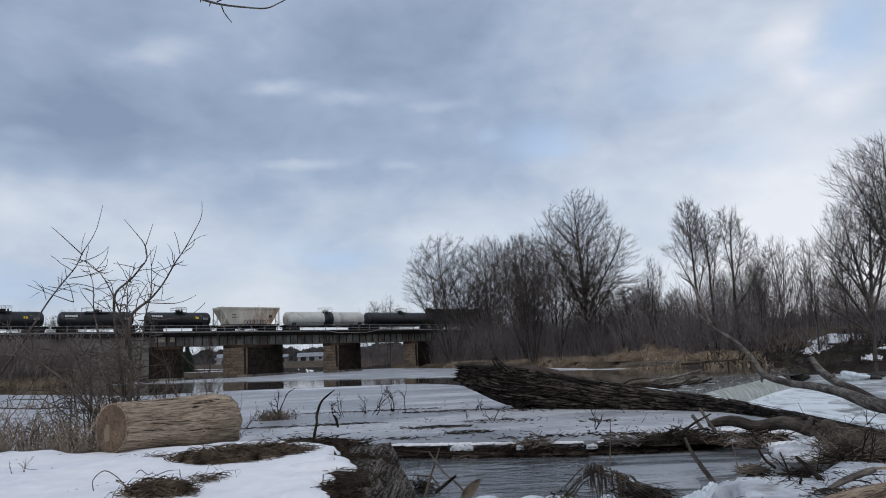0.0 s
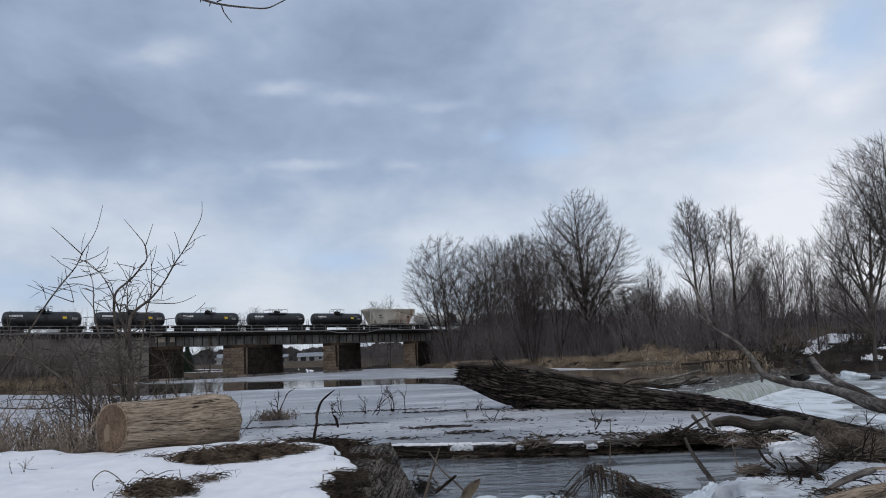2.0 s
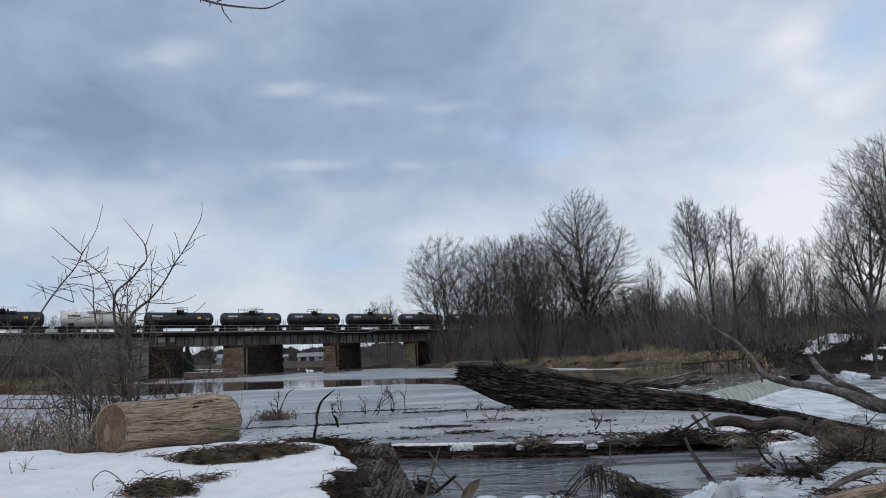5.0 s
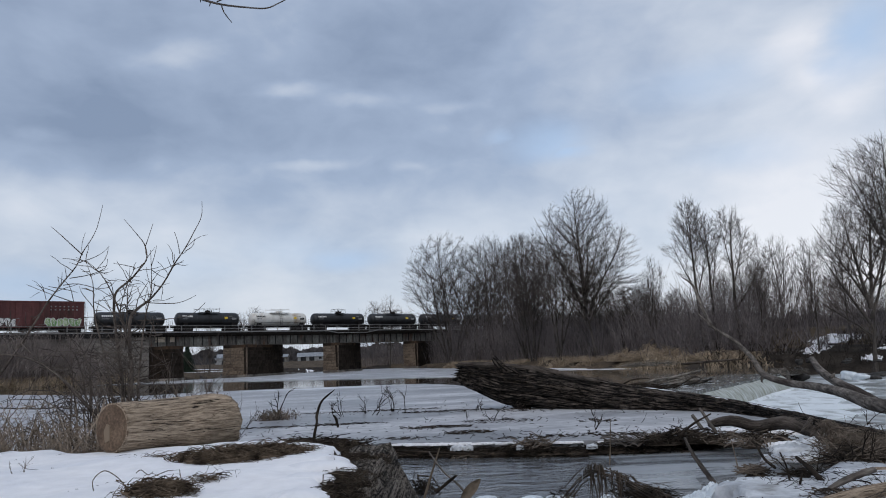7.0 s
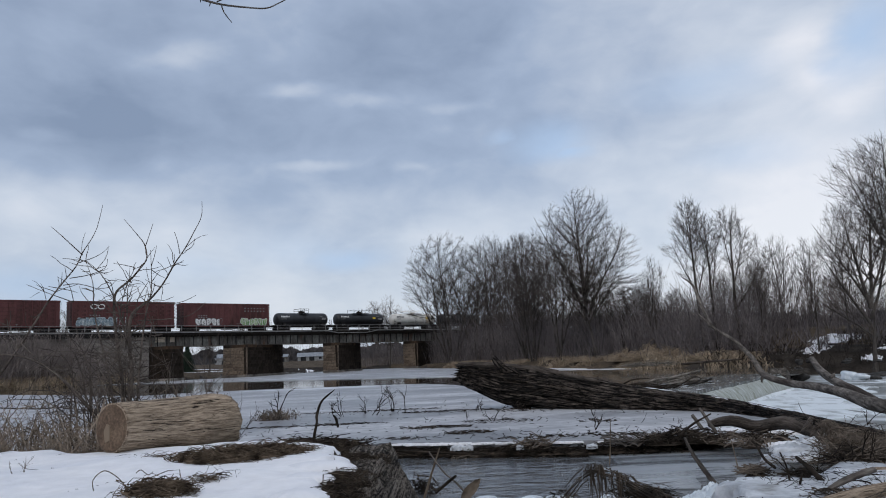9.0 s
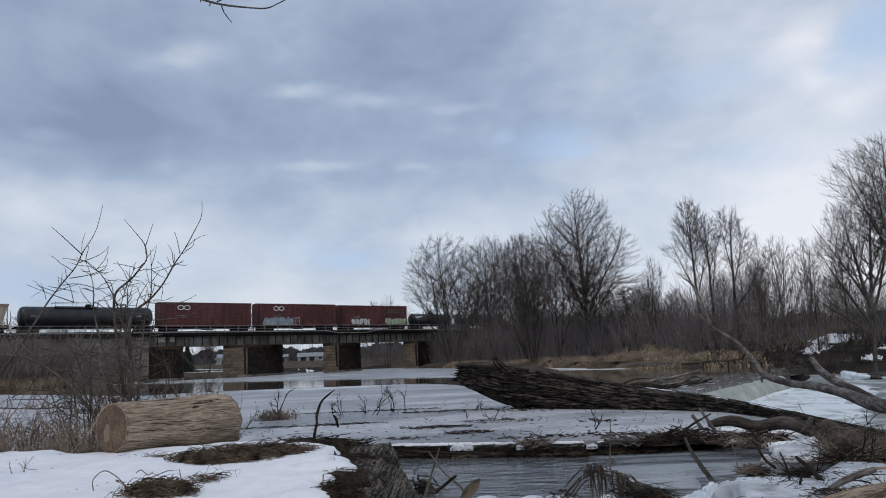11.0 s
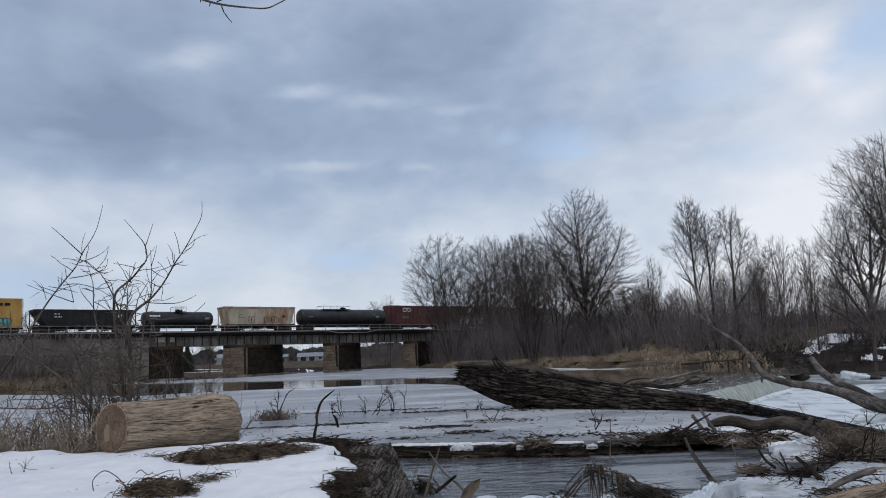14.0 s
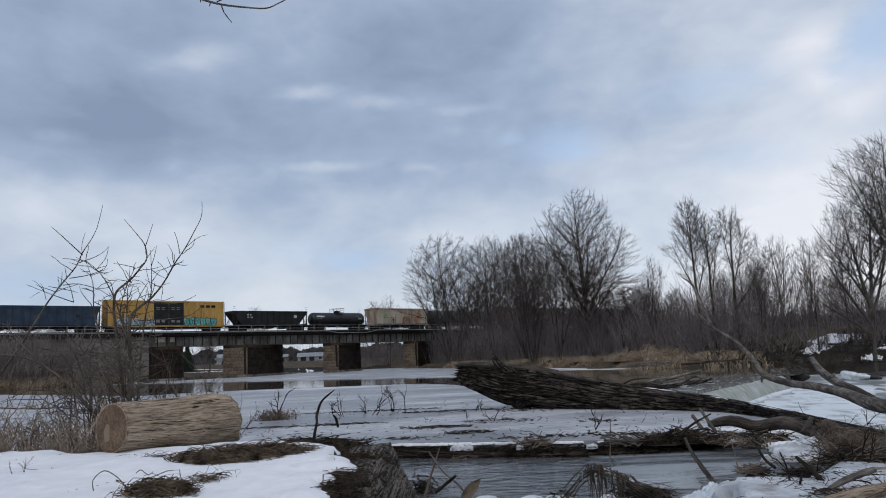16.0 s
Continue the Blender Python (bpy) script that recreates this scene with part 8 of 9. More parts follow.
def build_sticks():
    stick("bent_branch", [(-2.18, 13.00, 0.30), (-2.20, 13.00, 0.52), (-2.15, 13.00, 0.76), (-2.15, 13.00, 0.87), (-2.09, 13.00, 1.05), (-2.02, 13.00, 1.14), (-1.85, 13.00, 1.27)], [0.022, 0.026, 0.020, 0.026, 0.020, 0.018, 0.006], M_STICK, "dark bent branch standing in the drift", seed=1)
    stick("broken_stub", [(-2.02, 14.50, 0.55), (-2.05, 14.50, 0.70), (-2.10, 14.50, 0.77)], [0.02, 0.025, 0.012], M_STICK, "short dark stub standing in the ice", seed=2)
    stick("driftwood_branch", [(-2.61, 13.40, 0.32), (-2.37, 13.40, 0.45), (-1.86, 13.40, 0.37), (-1.39, 13.40, 0.31), (-1.01, 13.30, 0.26)], [0.02, 0.03, 0.028, 0.024, 0.012], M_BROWNWOOD, "curved grey driftwood branch on the ridge", seed=3)
    stick("driftwood_branch", [(-1.19, 15.60, -0.02), (-0.64, 15.50, -0.05), (0.01, 15.40, -0.09), (0.64, 15.20, -0.11)], [0.015, 0.024, 0.02, 0.01], M_STICK, "dark waterlogged branch along the ridge", seed=4)
    stick("weathered_plank", [(3.40, 11.80, 0.40), (3.33, 11.30, 0.27), (3.36, 10.90, 0.08), (3.38, 10.50, -0.07)], [0.018, 0.026, 0.030, 0.034], M_BROWNWOOD, "grey weathered stake leaning from the water", seed=5)
    stick("broken_stake", [(4.52, 15.10, 0.46), (4.66, 15.00, 0.20)], [0.03, 0.035], M_GREYWOOD, "broken grey stake in the drift heap", seed=6)
    stick("broken_stake", [(4.70, 15.20, 0.57), (4.90, 15.00, 0.14)], [0.025, 0.042], M_GREYWOOD, "broken grey stake in the drift heap", seed=7)
    stick("stick", [(4.16, 14.80, 0.11), (4.42, 14.80, 0.31), (4.81, 14.90, 0.48)], [0.025, 0.022, 0.012], M_STICK, "dark stick leaning on the heap", seed=8)
    stick("stick", [(-0.25, 9.00, 0.68), (-0.10, 8.80, 0.49), (0.05, 8.60, 0.38), (0.20, 8.30, 0.24)], [0.006, 0.011, 0.012, 0.013], M_GREYWOOD, "pale bent stalk over the pool", seed=9)
    stick("stick", [(-0.13, 9.00, 0.72), (-0.22, 8.90, 0.48), (-0.33, 8.80, 0.17)], [0.006, 0.012, 0.016], M_STALK, "pale dry stalk over the pool", seed=10)
    stick("stick", [(-0.19, 8.60, 0.30), (-0.07, 8.60, 0.39), (0.04, 8.60, 0.47)], [0.014, 0.018, 0.012], M_STICK, "dark broken stick beside the pool", seed=11)
    stick("stick", [(3.78, 11.00, 0.49), (3.82, 11.00, 0.28), (3.85, 11.00, 0.07)], [0.005, 0.008, 0.010], M_PALESTALK, "thin pale stalk standing in the pool", seed=12)
    stick("stick", [(4.35, 11.60, 0.29), (4.37, 11.40, 0.12), (4.43, 11.20, 0.02)], [0.012, 0.02, 0.022], M_STICK, "dark forked stick in shallow water", seed=13)
    stick("stick", [(4.06, 9.60, 0.37), (4.11, 9.30, 0.24), (4.20, 9.00, -0.00)], [0.02, 0.03, 0.04], M_STICK, "dark stick lying over snow", seed=14)
    stick("stick", [(4.38, 9.30, 0.03), (4.60, 9.40, 0.12), (4.96, 9.60, 0.19)], [0.03, 0.035, 0.03], M_GREYWOOD, "grey stick lying over snow", seed=15)
    stick("stick", [(3.83, 9.50, 0.45), (3.82, 9.30, 0.26), (3.79, 9.20, -0.07)], [0.008, 0.012, 0.016], M_STICK, "thin dark sapling stalk on the spit", seed=16)
    stick("stick", [(3.85, 9.00, 0.27), (3.71, 8.90, -0.01)], [0.012, 0.02], M_STICK, "thin dark stalk on the spit", seed=17)
    stick("stick", [(2.73, 13.80, 0.55), (2.70, 13.80, 0.10), (2.65, 13.80, -0.36)], [0.006, 0.01, 0.012], M_STALK, "thin upright stalk in the pool", seed=18)
    b = Buf()                                    # a curled dry leaf blade
    p0, p1 = Vector((0.10, 8.20, 0.29)), Vector((0.28, 8.20, 0.49))
    k = 7
    for i in range(k):
        t = i / (k - 1)
        c = p0.lerp(p1, t)
        w = 0.052 * math.sin(math.pi * (0.15 + 0.85 * t)) ** 0.8
        b.v += [(c.x - w, c.y, c.z + w * 0.6), (c.x, c.y + 0.02, c.z), (c.x + w * 0.8, c.y, c.z - w * 0.5)]
    for i in range(k - 1):
        for j in (0, 1):
            b.face((i * 3 + j, i * 3 + j + 1, i * 3 + j + 4, i * 3 + j + 3))
    single("dry_leaf", b.mesh("dry_leaf", M_STALK, True), "curled tan dry leaf blade beside the pool", "leaf")


build_sticks()


def shrub(name, base, height, n, rnd, label, m=None, r=0.012, lean=0.95, spread=0.2):
    """A small leafless shrub: forked stems from one foot."""
    b = Buf()
    base = Vector(base)

    height, r = height * 1.3, r * 1.25

    def shoot(p, d, ln, rr, lev):
        pts, q = [p], p
        for i in range(4):
            d = jitter(rnd, d, 0.42)
            q = q + d * (ln / 4)
            pts.append(q)
        b.tube(pts, [rr * (1 - 0.18 * i) for i in range(5)], 5 if lev == 0 else 4, cap=False)
        if lev < 2:
            for i in range(rnd.randint(2, 4)):
                k = rnd.choice((1, 2, 2, 3))
                w = (d + Vector((rnd.uniform(-1, 1), rnd.uniform(-0.6, 0.6), rnd.uniform(-0.1, 0.5))) * 0.9).normalized()
                shoot(pts[k], w, ln * rnd.uniform(0.3, 0.55), rr * 0.55, lev + 1)

    for i in range(n):
        d = Vector((rnd.uniform(-lean, lean), rnd.uniform(-lean, lean), 1)).normalized()
        shoot(base + Vector((rnd.uniform(-spread, spread), rnd.uniform(-spread, spread), -0.05)), d, height * rnd.uniform(0.6, 1.05), r * rnd.uniform(0.7, 1.2), 0)
    return tagged(new(name, b.mesh(name, m or M_STICK)), label, "shrub")


def build_shrubs():
    rnd = random.Random(61)
    lb = "small leafless shrub frozen into the ice"
    x, y = (-5.27, 24.35)
    shrub("shrub", (x, y, 0.06), 0.95, 2, rnd, lb, r=0.018)
    tuft = Buf()
    for k in range(160):
        a, h = rnd.uniform(0, 6.28), rnd.uniform(0.06, 0.38)
        p = Vector((x - 0.05 + rnd.gauss(0, 0.25), y + rnd.gauss(0, 0.15), 0.03))
        o = Vector((math.cos(a), math.sin(a), 0)) * rnd.uniform(0.12, 0.5)
        r = rnd.uniform(0.006, 0.011)
        tuft.tube([p, p + o * 0.2 + Vector((0, 0, h * 0.7)), p + o * 0.6 + Vector((0, 0, h)), p + o + Vector((0, 0, h * rnd.uniform(0.0, 0.7)))], [r, r, r * 0.8, r * 0.4], 4, cap=False)
    single("grass_tussock", tuft.mesh("grass_tussock", M_VINE), "tussock of bent brown grass on the ice", "grass")
    for px, h, n in (((-3.21, 24.79), 0.85, 2), ((-2.80, 25.54), 0.9, 2), ((-2.46, 24.84), 0.95, 2), ((-1.75, 25.94), 0.8, 3), ((-1.49, 25.25), 0.85, 1), ((-3.40, 24.67), 0.6, 2)):
        shrub("shrub", (px[0], px[1], 0.06), h, n, rnd, lb, r=0.014)
    for px, h, n in (((0.85, 24.82), 0.4, 4), ((0.92, 20.80), 0.5, 2), ((0.27, 21.15), 0.4, 1), ((3.08, 17.32), 0.35, 2), ((3.40, 18.31), 0.4, 1), ((3.26, 24.58), 0.35, 1), ((3.61, 24.34), 0.4, 1)):
        shrub("shrub", (px[0], px[1], 0.06), h, n, rnd, "few dark twigs frozen into the ice", r=0.011)
    shrub("shrub", (3.99, 9.50, 0.25), 0.4, 2, rnd, "thin dark twigs on the snowy spit", r=0.006)
    shrub("shrub", (5.10, 10.50, 0.24), 0.32, 3, rnd, "thin dark twigs in the drift heap", r=0.007)
    shrub("shrub", (5.24, 10.00, 0.30), 0.35, 3, rnd, "thin dark twigs in the drift heap", r=0.007)
    shrub("shrub", (6.26, 12.00, 0.52), 0.45, 2, rnd, "spindly dark weed beside the tailwater", r=0.006)
    shrub("shrub", (5.93, 12.50, 0.28), 0.5, 3, rnd, "spindly dark weed beside the tailwater", r=0.006)
    shrub("shrub", (-4.81, 8.80, 0.65), 0.2, 3, rnd, "dry weed on the snow", M_STALK, 0.004)
    # arching dry weeds on the snow
    for a in ([(-3.35, 7.60, 0.60), (-3.36, 7.60, 0.71), (-3.26, 7.60, 0.79), (-3.15, 7.60, 0.74), (-3.02, 7.50, 0.66), (-2.92, 7.40, 0.56)], [(-3.23, 8.30, 0.67), (-3.18, 8.30, 0.70), (-3.07, 8.20, 0.66), (-3.02, 8.20, 0.69)], [(-2.65, 7.40, 0.59), (-2.61, 7.50, 0.69), (-2.57, 7.50, 0.75)]):
        stick("weed_stalk", a, [0.005] * (len(a) - 1) + [0.003], M_STALK, "thin arching dry weed stalk on snow", "weed", 5, 4)


build_shrubs()
build_icicles()


def build_saplings():
    """The leafless sapling clump behind the cut log."""
    rnd = random.Random(71)
    t = thing("sapling_clump", pose(0, 0, 0), "leafless saplings with long curved shoots behind the log", "tree")
    grown = []

    def stem(pts, r, tip=0.004):
        k = len(pts)
        r = 0.82 * r
        grown.append([Vector(p) for p in pts])
        rads = [r + (tip - r) * (i / (k - 1)) ** 0.8 for i in range(k)]
        part("stem", log_mesh("stem", pts, rads, M_SAPLING, rnd, 7, 0.05, 4), None, t)

    def side(pts, r=0.0085):
        part("twig", log_mesh("twig", pts, [r * (1 - 0.6 * i / (len(pts) - 1)) for i in range(len(pts))], M_SAPLING, rnd, 5, 0.04, 3), None, t)

    # the trunks that fork low
    stem([(-5.70, 14.20, 0.41), (-5.67, 14.20, 1.09), (-5.62, 14.20, 1.68), (-5.66, 14.20, 2.08), (-5.66, 14.20, 2.64), (-5.47, 14.20, 2.86)], 0.062, 0.026)
    stem([(-5.47, 14.20, 2.86), (-5.29, 14.20, 2.99), (-5.07, 14.20, 3.25), (-4.86, 14.20, 3.61), (-4.65, 14.10, 3.85), (-4.49, 14.10, 4.14), (-4.32, 14.00, 4.41), (-4.31, 14.00, 4.69)], 0.026)
    stem([(-5.88, 14.40, 0.39), (-5.85, 14.40, 1.28), (-5.92, 14.40, 1.89), (-5.99, 14.40, 2.40), (-6.04, 14.40, 2.85), (-6.00, 14.40, 3.15), (-5.74, 14.40, 3.37), (-5.56, 14.40, 3.58), (-5.45, 14.40, 3.75), (-5.49, 14.40, 4.00), (-5.64, 14.40, 4.21), (-5.88, 14.40, 4.50)], 0.05)
    stem([(-5.46, 14.00, 0.42), (-5.43, 14.00, 1.38), (-5.38, 14.00, 2.06), (-5.31, 14.00, 2.66), (-5.22, 14.00, 3.05), (-5.21, 14.00, 3.34), (-5.23, 14.00, 3.84)], 0.032)
    stem([(-5.62, 14.20, 1.88), (-5.75, 14.10, 2.53), (-5.91, 14.10, 3.01), (-6.09, 14.00, 3.41), (-6.36, 14.00, 3.68)], 0.026)
    stem([(-5.76, 13.90, 0.73), (-5.93, 13.90, 1.79), (-6.12, 13.90, 2.49), (-6.19, 13.90, 2.87), (-6.21, 13.90, 3.27), (-6.33, 13.90, 3.64)], 0.028)
    stem([(-5.74, 14.20, 2.08), (-5.76, 14.30, 2.73), (-5.75, 14.30, 3.20), (-5.65, 14.30, 3.35)], 0.018)
    stem([(-5.77, 14.00, 2.68), (-5.75, 14.00, 2.86), (-5.65, 14.00, 3.21), (-5.50, 14.00, 3.55)], 0.012)
    stem([(-7.86, 14.00, 1.73), (-7.57, 14.00, 2.16), (-7.29, 14.00, 2.59), (-7.05, 14.00, 2.98), (-6.78, 14.00, 3.33), (-6.56, 14.00, 3.60), (-6.45, 14.00, 3.84), (-6.29, 14.00, 4.09), (-6.19, 14.00, 4.31), (-6.10, 14.00, 4.70)], 0.026)
    stem([(-5.98, 13.60, 0.90), (-6.27, 13.60, 1.34), (-6.77, 13.60, 1.78), (-7.25, 13.60, 2.02), (-7.84, 13.60, 2.11)], 0.03, 0.012)
    stem([(-5.86, 13.50, 0.97), (-6.13, 13.50, 1.19), (-6.52, 13.50, 1.61), (-6.91, 13.50, 1.93), (-7.31, 13.50, 2.33), (-7.51, 13.50, 2.58)], 0.026)
    stem([(-7.50, 13.40, 1.19), (-6.93, 13.40, 1.15), (-6.46, 13.40, 1.15), (-5.99, 13.40, 1.07)], 0.012, 0.01)
    side([(-6.45, 14.00, 3.80), (-6.67, 14.00, 4.01), (-6.87, 14.00, 4.20), (-7.03, 14.00, 4.34)], 0.012)
    side([(-6.50, 14.00, 3.67), (-6.29, 14.00, 3.73), (-6.10, 14.00, 3.82), (-5.97, 14.00, 3.94)], 0.009)
    side([(-6.48, 14.00, 3.66), (-6.66, 14.00, 3.74)], 0.007)
    side([(-6.59, 14.00, 2.96), (-6.85, 14.00, 3.06), (-7.12, 14.00, 3.17), (-7.44, 14.00, 3.31)], 0.010)
    side([(-7.12, 14.00, 3.17), (-7.24, 14.00, 3.32), (-7.34, 14.00, 3.38)], 0.007)
    side([(-7.20, 14.00, 3.17), (-7.37, 14.00, 3.07)], 0.006)
    side([(-7.08, 14.00, 3.02), (-7.14, 14.00, 3.24), (-7.19, 14.00, 3.32)], 0.006)
    side([(-6.67, 14.00, 3.39), (-6.31, 14.00, 3.44), (-6.04, 14.00, 3.55), (-6.00, 14.00, 3.71)], 0.009)
    side([(-6.78, 14.00, 3.27), (-6.50, 14.00, 3.28), (-6.09, 14.00, 3.14), (-5.84, 14.00, 2.93)], 0.009)
    side([(-6.59, 14.00, 2.97), (-6.68, 14.00, 3.27), (-6.90, 14.00, 3.43)], 0.008)
    side([(-4.74, 14.10, 3.76), (-4.78, 14.10, 3.98), (-4.84, 14.10, 4.17)])
    side([(-4.65, 14.10, 3.80), (-4.51, 14.10, 3.89), (-4.47, 14.10, 4.03)])
    side([(-4.89, 14.10, 3.52), (-4.97, 14.10, 3.72)], 0.007)
    side([(-4.80, 14.10, 3.59), (-4.67, 14.10, 3.61)], 0.006)
    side([(-5.07, 14.20, 3.22), (-4.96, 14.20, 3.25)], 0.006)
    side([(-5.34, 14.20, 2.91), (-4.88, 14.20, 2.88), (-4.65, 14.20, 2.93), (-4.48, 14.20, 3.01)], 0.009)
    side([(-5.26, 14.20, 2.94), (-5.06, 14.20, 2.94), (-4.88, 14.20, 3.00)], 0.007)
    side([(-5.51, 14.20, 2.60), (-5.06, 14.20, 2.60), (-4.65, 14.20, 2.64), (-4.48, 14.20, 2.72), (-4.31, 14.20, 2.87)], 0.010)
    side([(-5.48, 14.40, 3.96), (-5.40, 14.40, 4.20), (-5.34, 14.40, 4.39)], 0.009)
    side([(-5.44, 14.40, 3.76), (-5.30, 14.40, 3.95)], 0.007)
    side([(-5.91, 14.10, 2.99), (-5.98, 14.10, 3.30), (-6.13, 14.10, 3.39)], 0.008)
    side([(-5.49, 14.00, 2.66), (-5.45, 14.00, 2.96), (-5.27, 14.00, 3.26)], 0.012)
    side([(-5.74, 14.40, 3.37), (-5.84, 14.40, 3.55)], 0.007)
    side([(-5.65, 14.30, 3.35), (-5.49, 14.30, 3.30), (-5.38, 14.30, 3.17)], 0.007)
    tw = Buf()
    for _ in range(90):                         # the tangle of small twigs lower down
        p = Vector((rnd.gauss(-5.66, 0.16), rnd.uniform(14.0, 14.4), rnd.uniform(0.4, 2.5)))
        d = Vector((rnd.uniform(-1, 1), rnd.uniform(-0.4, 0.4), rnd.uniform(-0.3, 0.9))).normalized()
        ln = rnd.uniform(0.2, 0.9)
        q = [p]
        for k in range(5):
            d = jitter(rnd, d, 0.4)
            q.append(q[-1] + d * ln / 5)
        tw.tube(q, [0.008, 0.0075, 0.007, 0.006, 0.005, 0.003], 4, cap=False)
        e = jitter(rnd, d + Vector((rnd.uniform(-0.8, 0.8), 0, 0.2)), 0.3)
        tw.tube([q[3], q[3] + e * ln * 0.3], [0.005, 0.003], 4, cap=False)
    for _ in range(240):                         # and of twigs along the stems
        pts = rnd.choice(grown)
        i = rnd.randrange(len(pts) - 1)
        q = [pts[i].lerp(pts[i + 1], rnd.random())]
        if not 1.0 < q[0].z < 3.9:
            continue
        d = Vector((rnd.uniform(-1, 1), rnd.uniform(-0.3, 0.3), rnd.uniform(-0.2, 1.0))).normalized()
        ln = rnd.uniform(0.12, 0.5)
        for k in range(4):
            d = jitter(rnd, d, 0.3)
            q.append(q[-1] + d * ln / 4)
        tw.tube(q, [0.007, 0.0065, 0.006, 0.005, 0.003], 4, cap=False)
    tagged(part("twig_spray", tw, M_SAPLING, t), kind="stuff")
    # the dense weeds below
    spots = []
    wd = Buf()
    for _ in range(1300):
        x, y = -4.75 - 3.55 * rnd.random() ** 1.25, rnd.uniform(12.2, 14.3)
        z = 0.35 if y < 13 else 0.12
        if rnd.random() < 0.75:                  # most of them lean and bend every way
            d = Vector((rnd.uniform(-1, 1), rnd.uniform(-0.6, 0.6), rnd.uniform(0.15, 1.0))).normalized()
            ln = rnd.uniform(0.4, 1.4)
            q = [Vector((x, y, z - 0.08))]
            for k in range(6):
                d = jitter(rnd, d + Vector((0, 0, -0.13)), 0.26)
                q.append(q[-1] + d * ln / 6)
            r = rnd.uniform(0.0035, 0.008)
            wd.tube(q, [r, r, r, r * 0.9, r * 0.8, r * 0.6, r * 0.4], 3, cap=False)
            continue
        h = rnd.uniform(0.45, 1.15) * (0.7 + 0.5 * rnd.random())
        a = rnd.uniform(0, 6.28)
        o = Vector((math.cos(a), 0.6 * math.sin(a), 0)) * h * rnd.uniform(0.4, 1.4)
        p = Vector((x, y, z - 0.1))
        up = Vector((0, 0, h))
        q = [p, p + o * 0.1 + up * 0.5, p + o * 0.35 + up * 0.85, p + o * 0.7 + up * rnd.uniform(0.8, 1.0), p + o + up * rnd.uniform(0.15, 0.75)]
        q = [v + Vector((rnd.uniform(-0.03, 0.03), rnd.uniform(-0.03, 0.03), 0)) for v in q]
        r = rnd.uniform(0.006, 0.0125)
        wd.tube(q, [r, r, r * 0.9, r * 0.7, r * 0.4], 3, cap=False)
    tagged(new("weed_thicket", wd.mesh("weed_thicket", M_PALESTALK)), "dense arching tangle of pale dry weeds along the bank", "weeds", kind="stuff")
    ar = Buf()
    for _ in range(34):                          # long whippy shoots that arch over
        p = Vector((rnd.uniform(-6.4, -5.2), rnd.uniform(13.4, 14.6), 0.1))
        h, o = rnd.uniform(1.2, 2.6), rnd.uniform(-2.4, 0.9)
        q = [p + Vector((o * (t ** 1.6) + rnd.uniform(-0.04, 0.04), rnd.uniform(-0.05, 0.05), h * (1 - (1 - t) ** 2) - (0.35 * h * t ** 3))) for t in (0, 0.2, 0.4, 0.6, 0.8, 1.0)]
        ar.tube(q, [0.013, 0.012, 0.011, 0.009, 0.006, 0.003], 5, cap=False)
        for k in (2, 3, 4):
            for _ in range(2):
                d = Vector((rnd.uniform(-1, 1), rnd.uniform(-0.5, 0.5), rnd.uniform(-0.2, 0.8))).normalized() * rnd.uniform(0.15, 0.5)
                ar.tube([q[k], q[k] + d * 0.5 + Vector((0, 0, 0.03)), q[k] + d], [0.006, 0.005, 0.003], 4, cap=False)
    tagged(new("arching_shoots", ar.mesh("arching_shoots", M_SAPLING)), "long whippy bare shoots arching over the weeds", "saplings", kind="stuff")
    spots = []
    for _ in range(60):
        x = rnd.uniform(-8.2, -4.6)
        spots.append((x, rnd.uniform(14.0, 16.5), 0.05))
    stems("weed_fringe", spots, (0.6, 1.5), rnd, M_SAPLING, "thin leafless stems at the ice's edge", "weeds", 0.008, 6, 0.8, fork=1.3)
    spots = [(rnd.uniform(-7.6, -4.0), rnd.uniform(13.7, 14.7), 0.15) for _ in range(26)]
    stems("sapling_shoots", spots, (1.0, 2.4), rnd, M_SAPLING, "thin leafless shoots round the saplings", "saplings", 0.011, 9, 0.75, fork=1.0)
    # the branch that hangs in from above
    h = thing("overhanging_branch", pose(0, 0, 0), "thin bare branch hanging from above", "branch")
    main = [(-2.10, 5.40, 4.66), (-1.75, 5.20, 4.32), (-1.59, 5.10, 4.20), (-1.41, 5.00, 4.10), (-1.23, 5.00, 4.07), (-1.11, 5.00, 4.06), (-1.03, 5.00, 4.09), (-0.97, 5.00, 4.12)]
    part("stem", log_mesh("stem", main, [0.02, 0.011, 0.0085, 0.007, 0.0055, 0.005, 0.004, 0.003], M_BARK, rnd, 6, 0.04, 4), None, h)
    for a in ([(-1.41, 5.00, 4.10), (-1.39, 5.00, 4.04), (-1.34, 5.00, 3.97)], [(-1.44, 5.00, 4.12), (-1.39, 5.00, 4.14), (-1.30, 5.00, 4.18)], [(-1.48, 5.00, 4.12), (-1.49, 5.00, 4.09)], [(-1.58, 5.10, 4.20), (-1.58, 5.10, 4.17)]):
        part("twig", log_mesh("twig", a, [0.005] + [0.004] * (len(a) - 2) + [0.0025], M_BARK, rnd, 5, 0.04, 3), None, h)
    # trunk out of view that carries it
    tk = thing("bank_tree", pose(-3.2, 2.0, 0.5), "bare bank tree that carries the overhanging branch", "tree")
    part("trunk", log_mesh("trunk", [(0, 0, 0), (0.05, 0.1, 2.5), (0.3, 1.0, 4.2), (1.0, 2.6, 4.2), (1.10, 3.40, 4.16)], [0.16, 0.13, 0.10, 0.05, 0.022], M_BARK, rnd, 12, 0.06, 4), None, tk)


build_saplings()


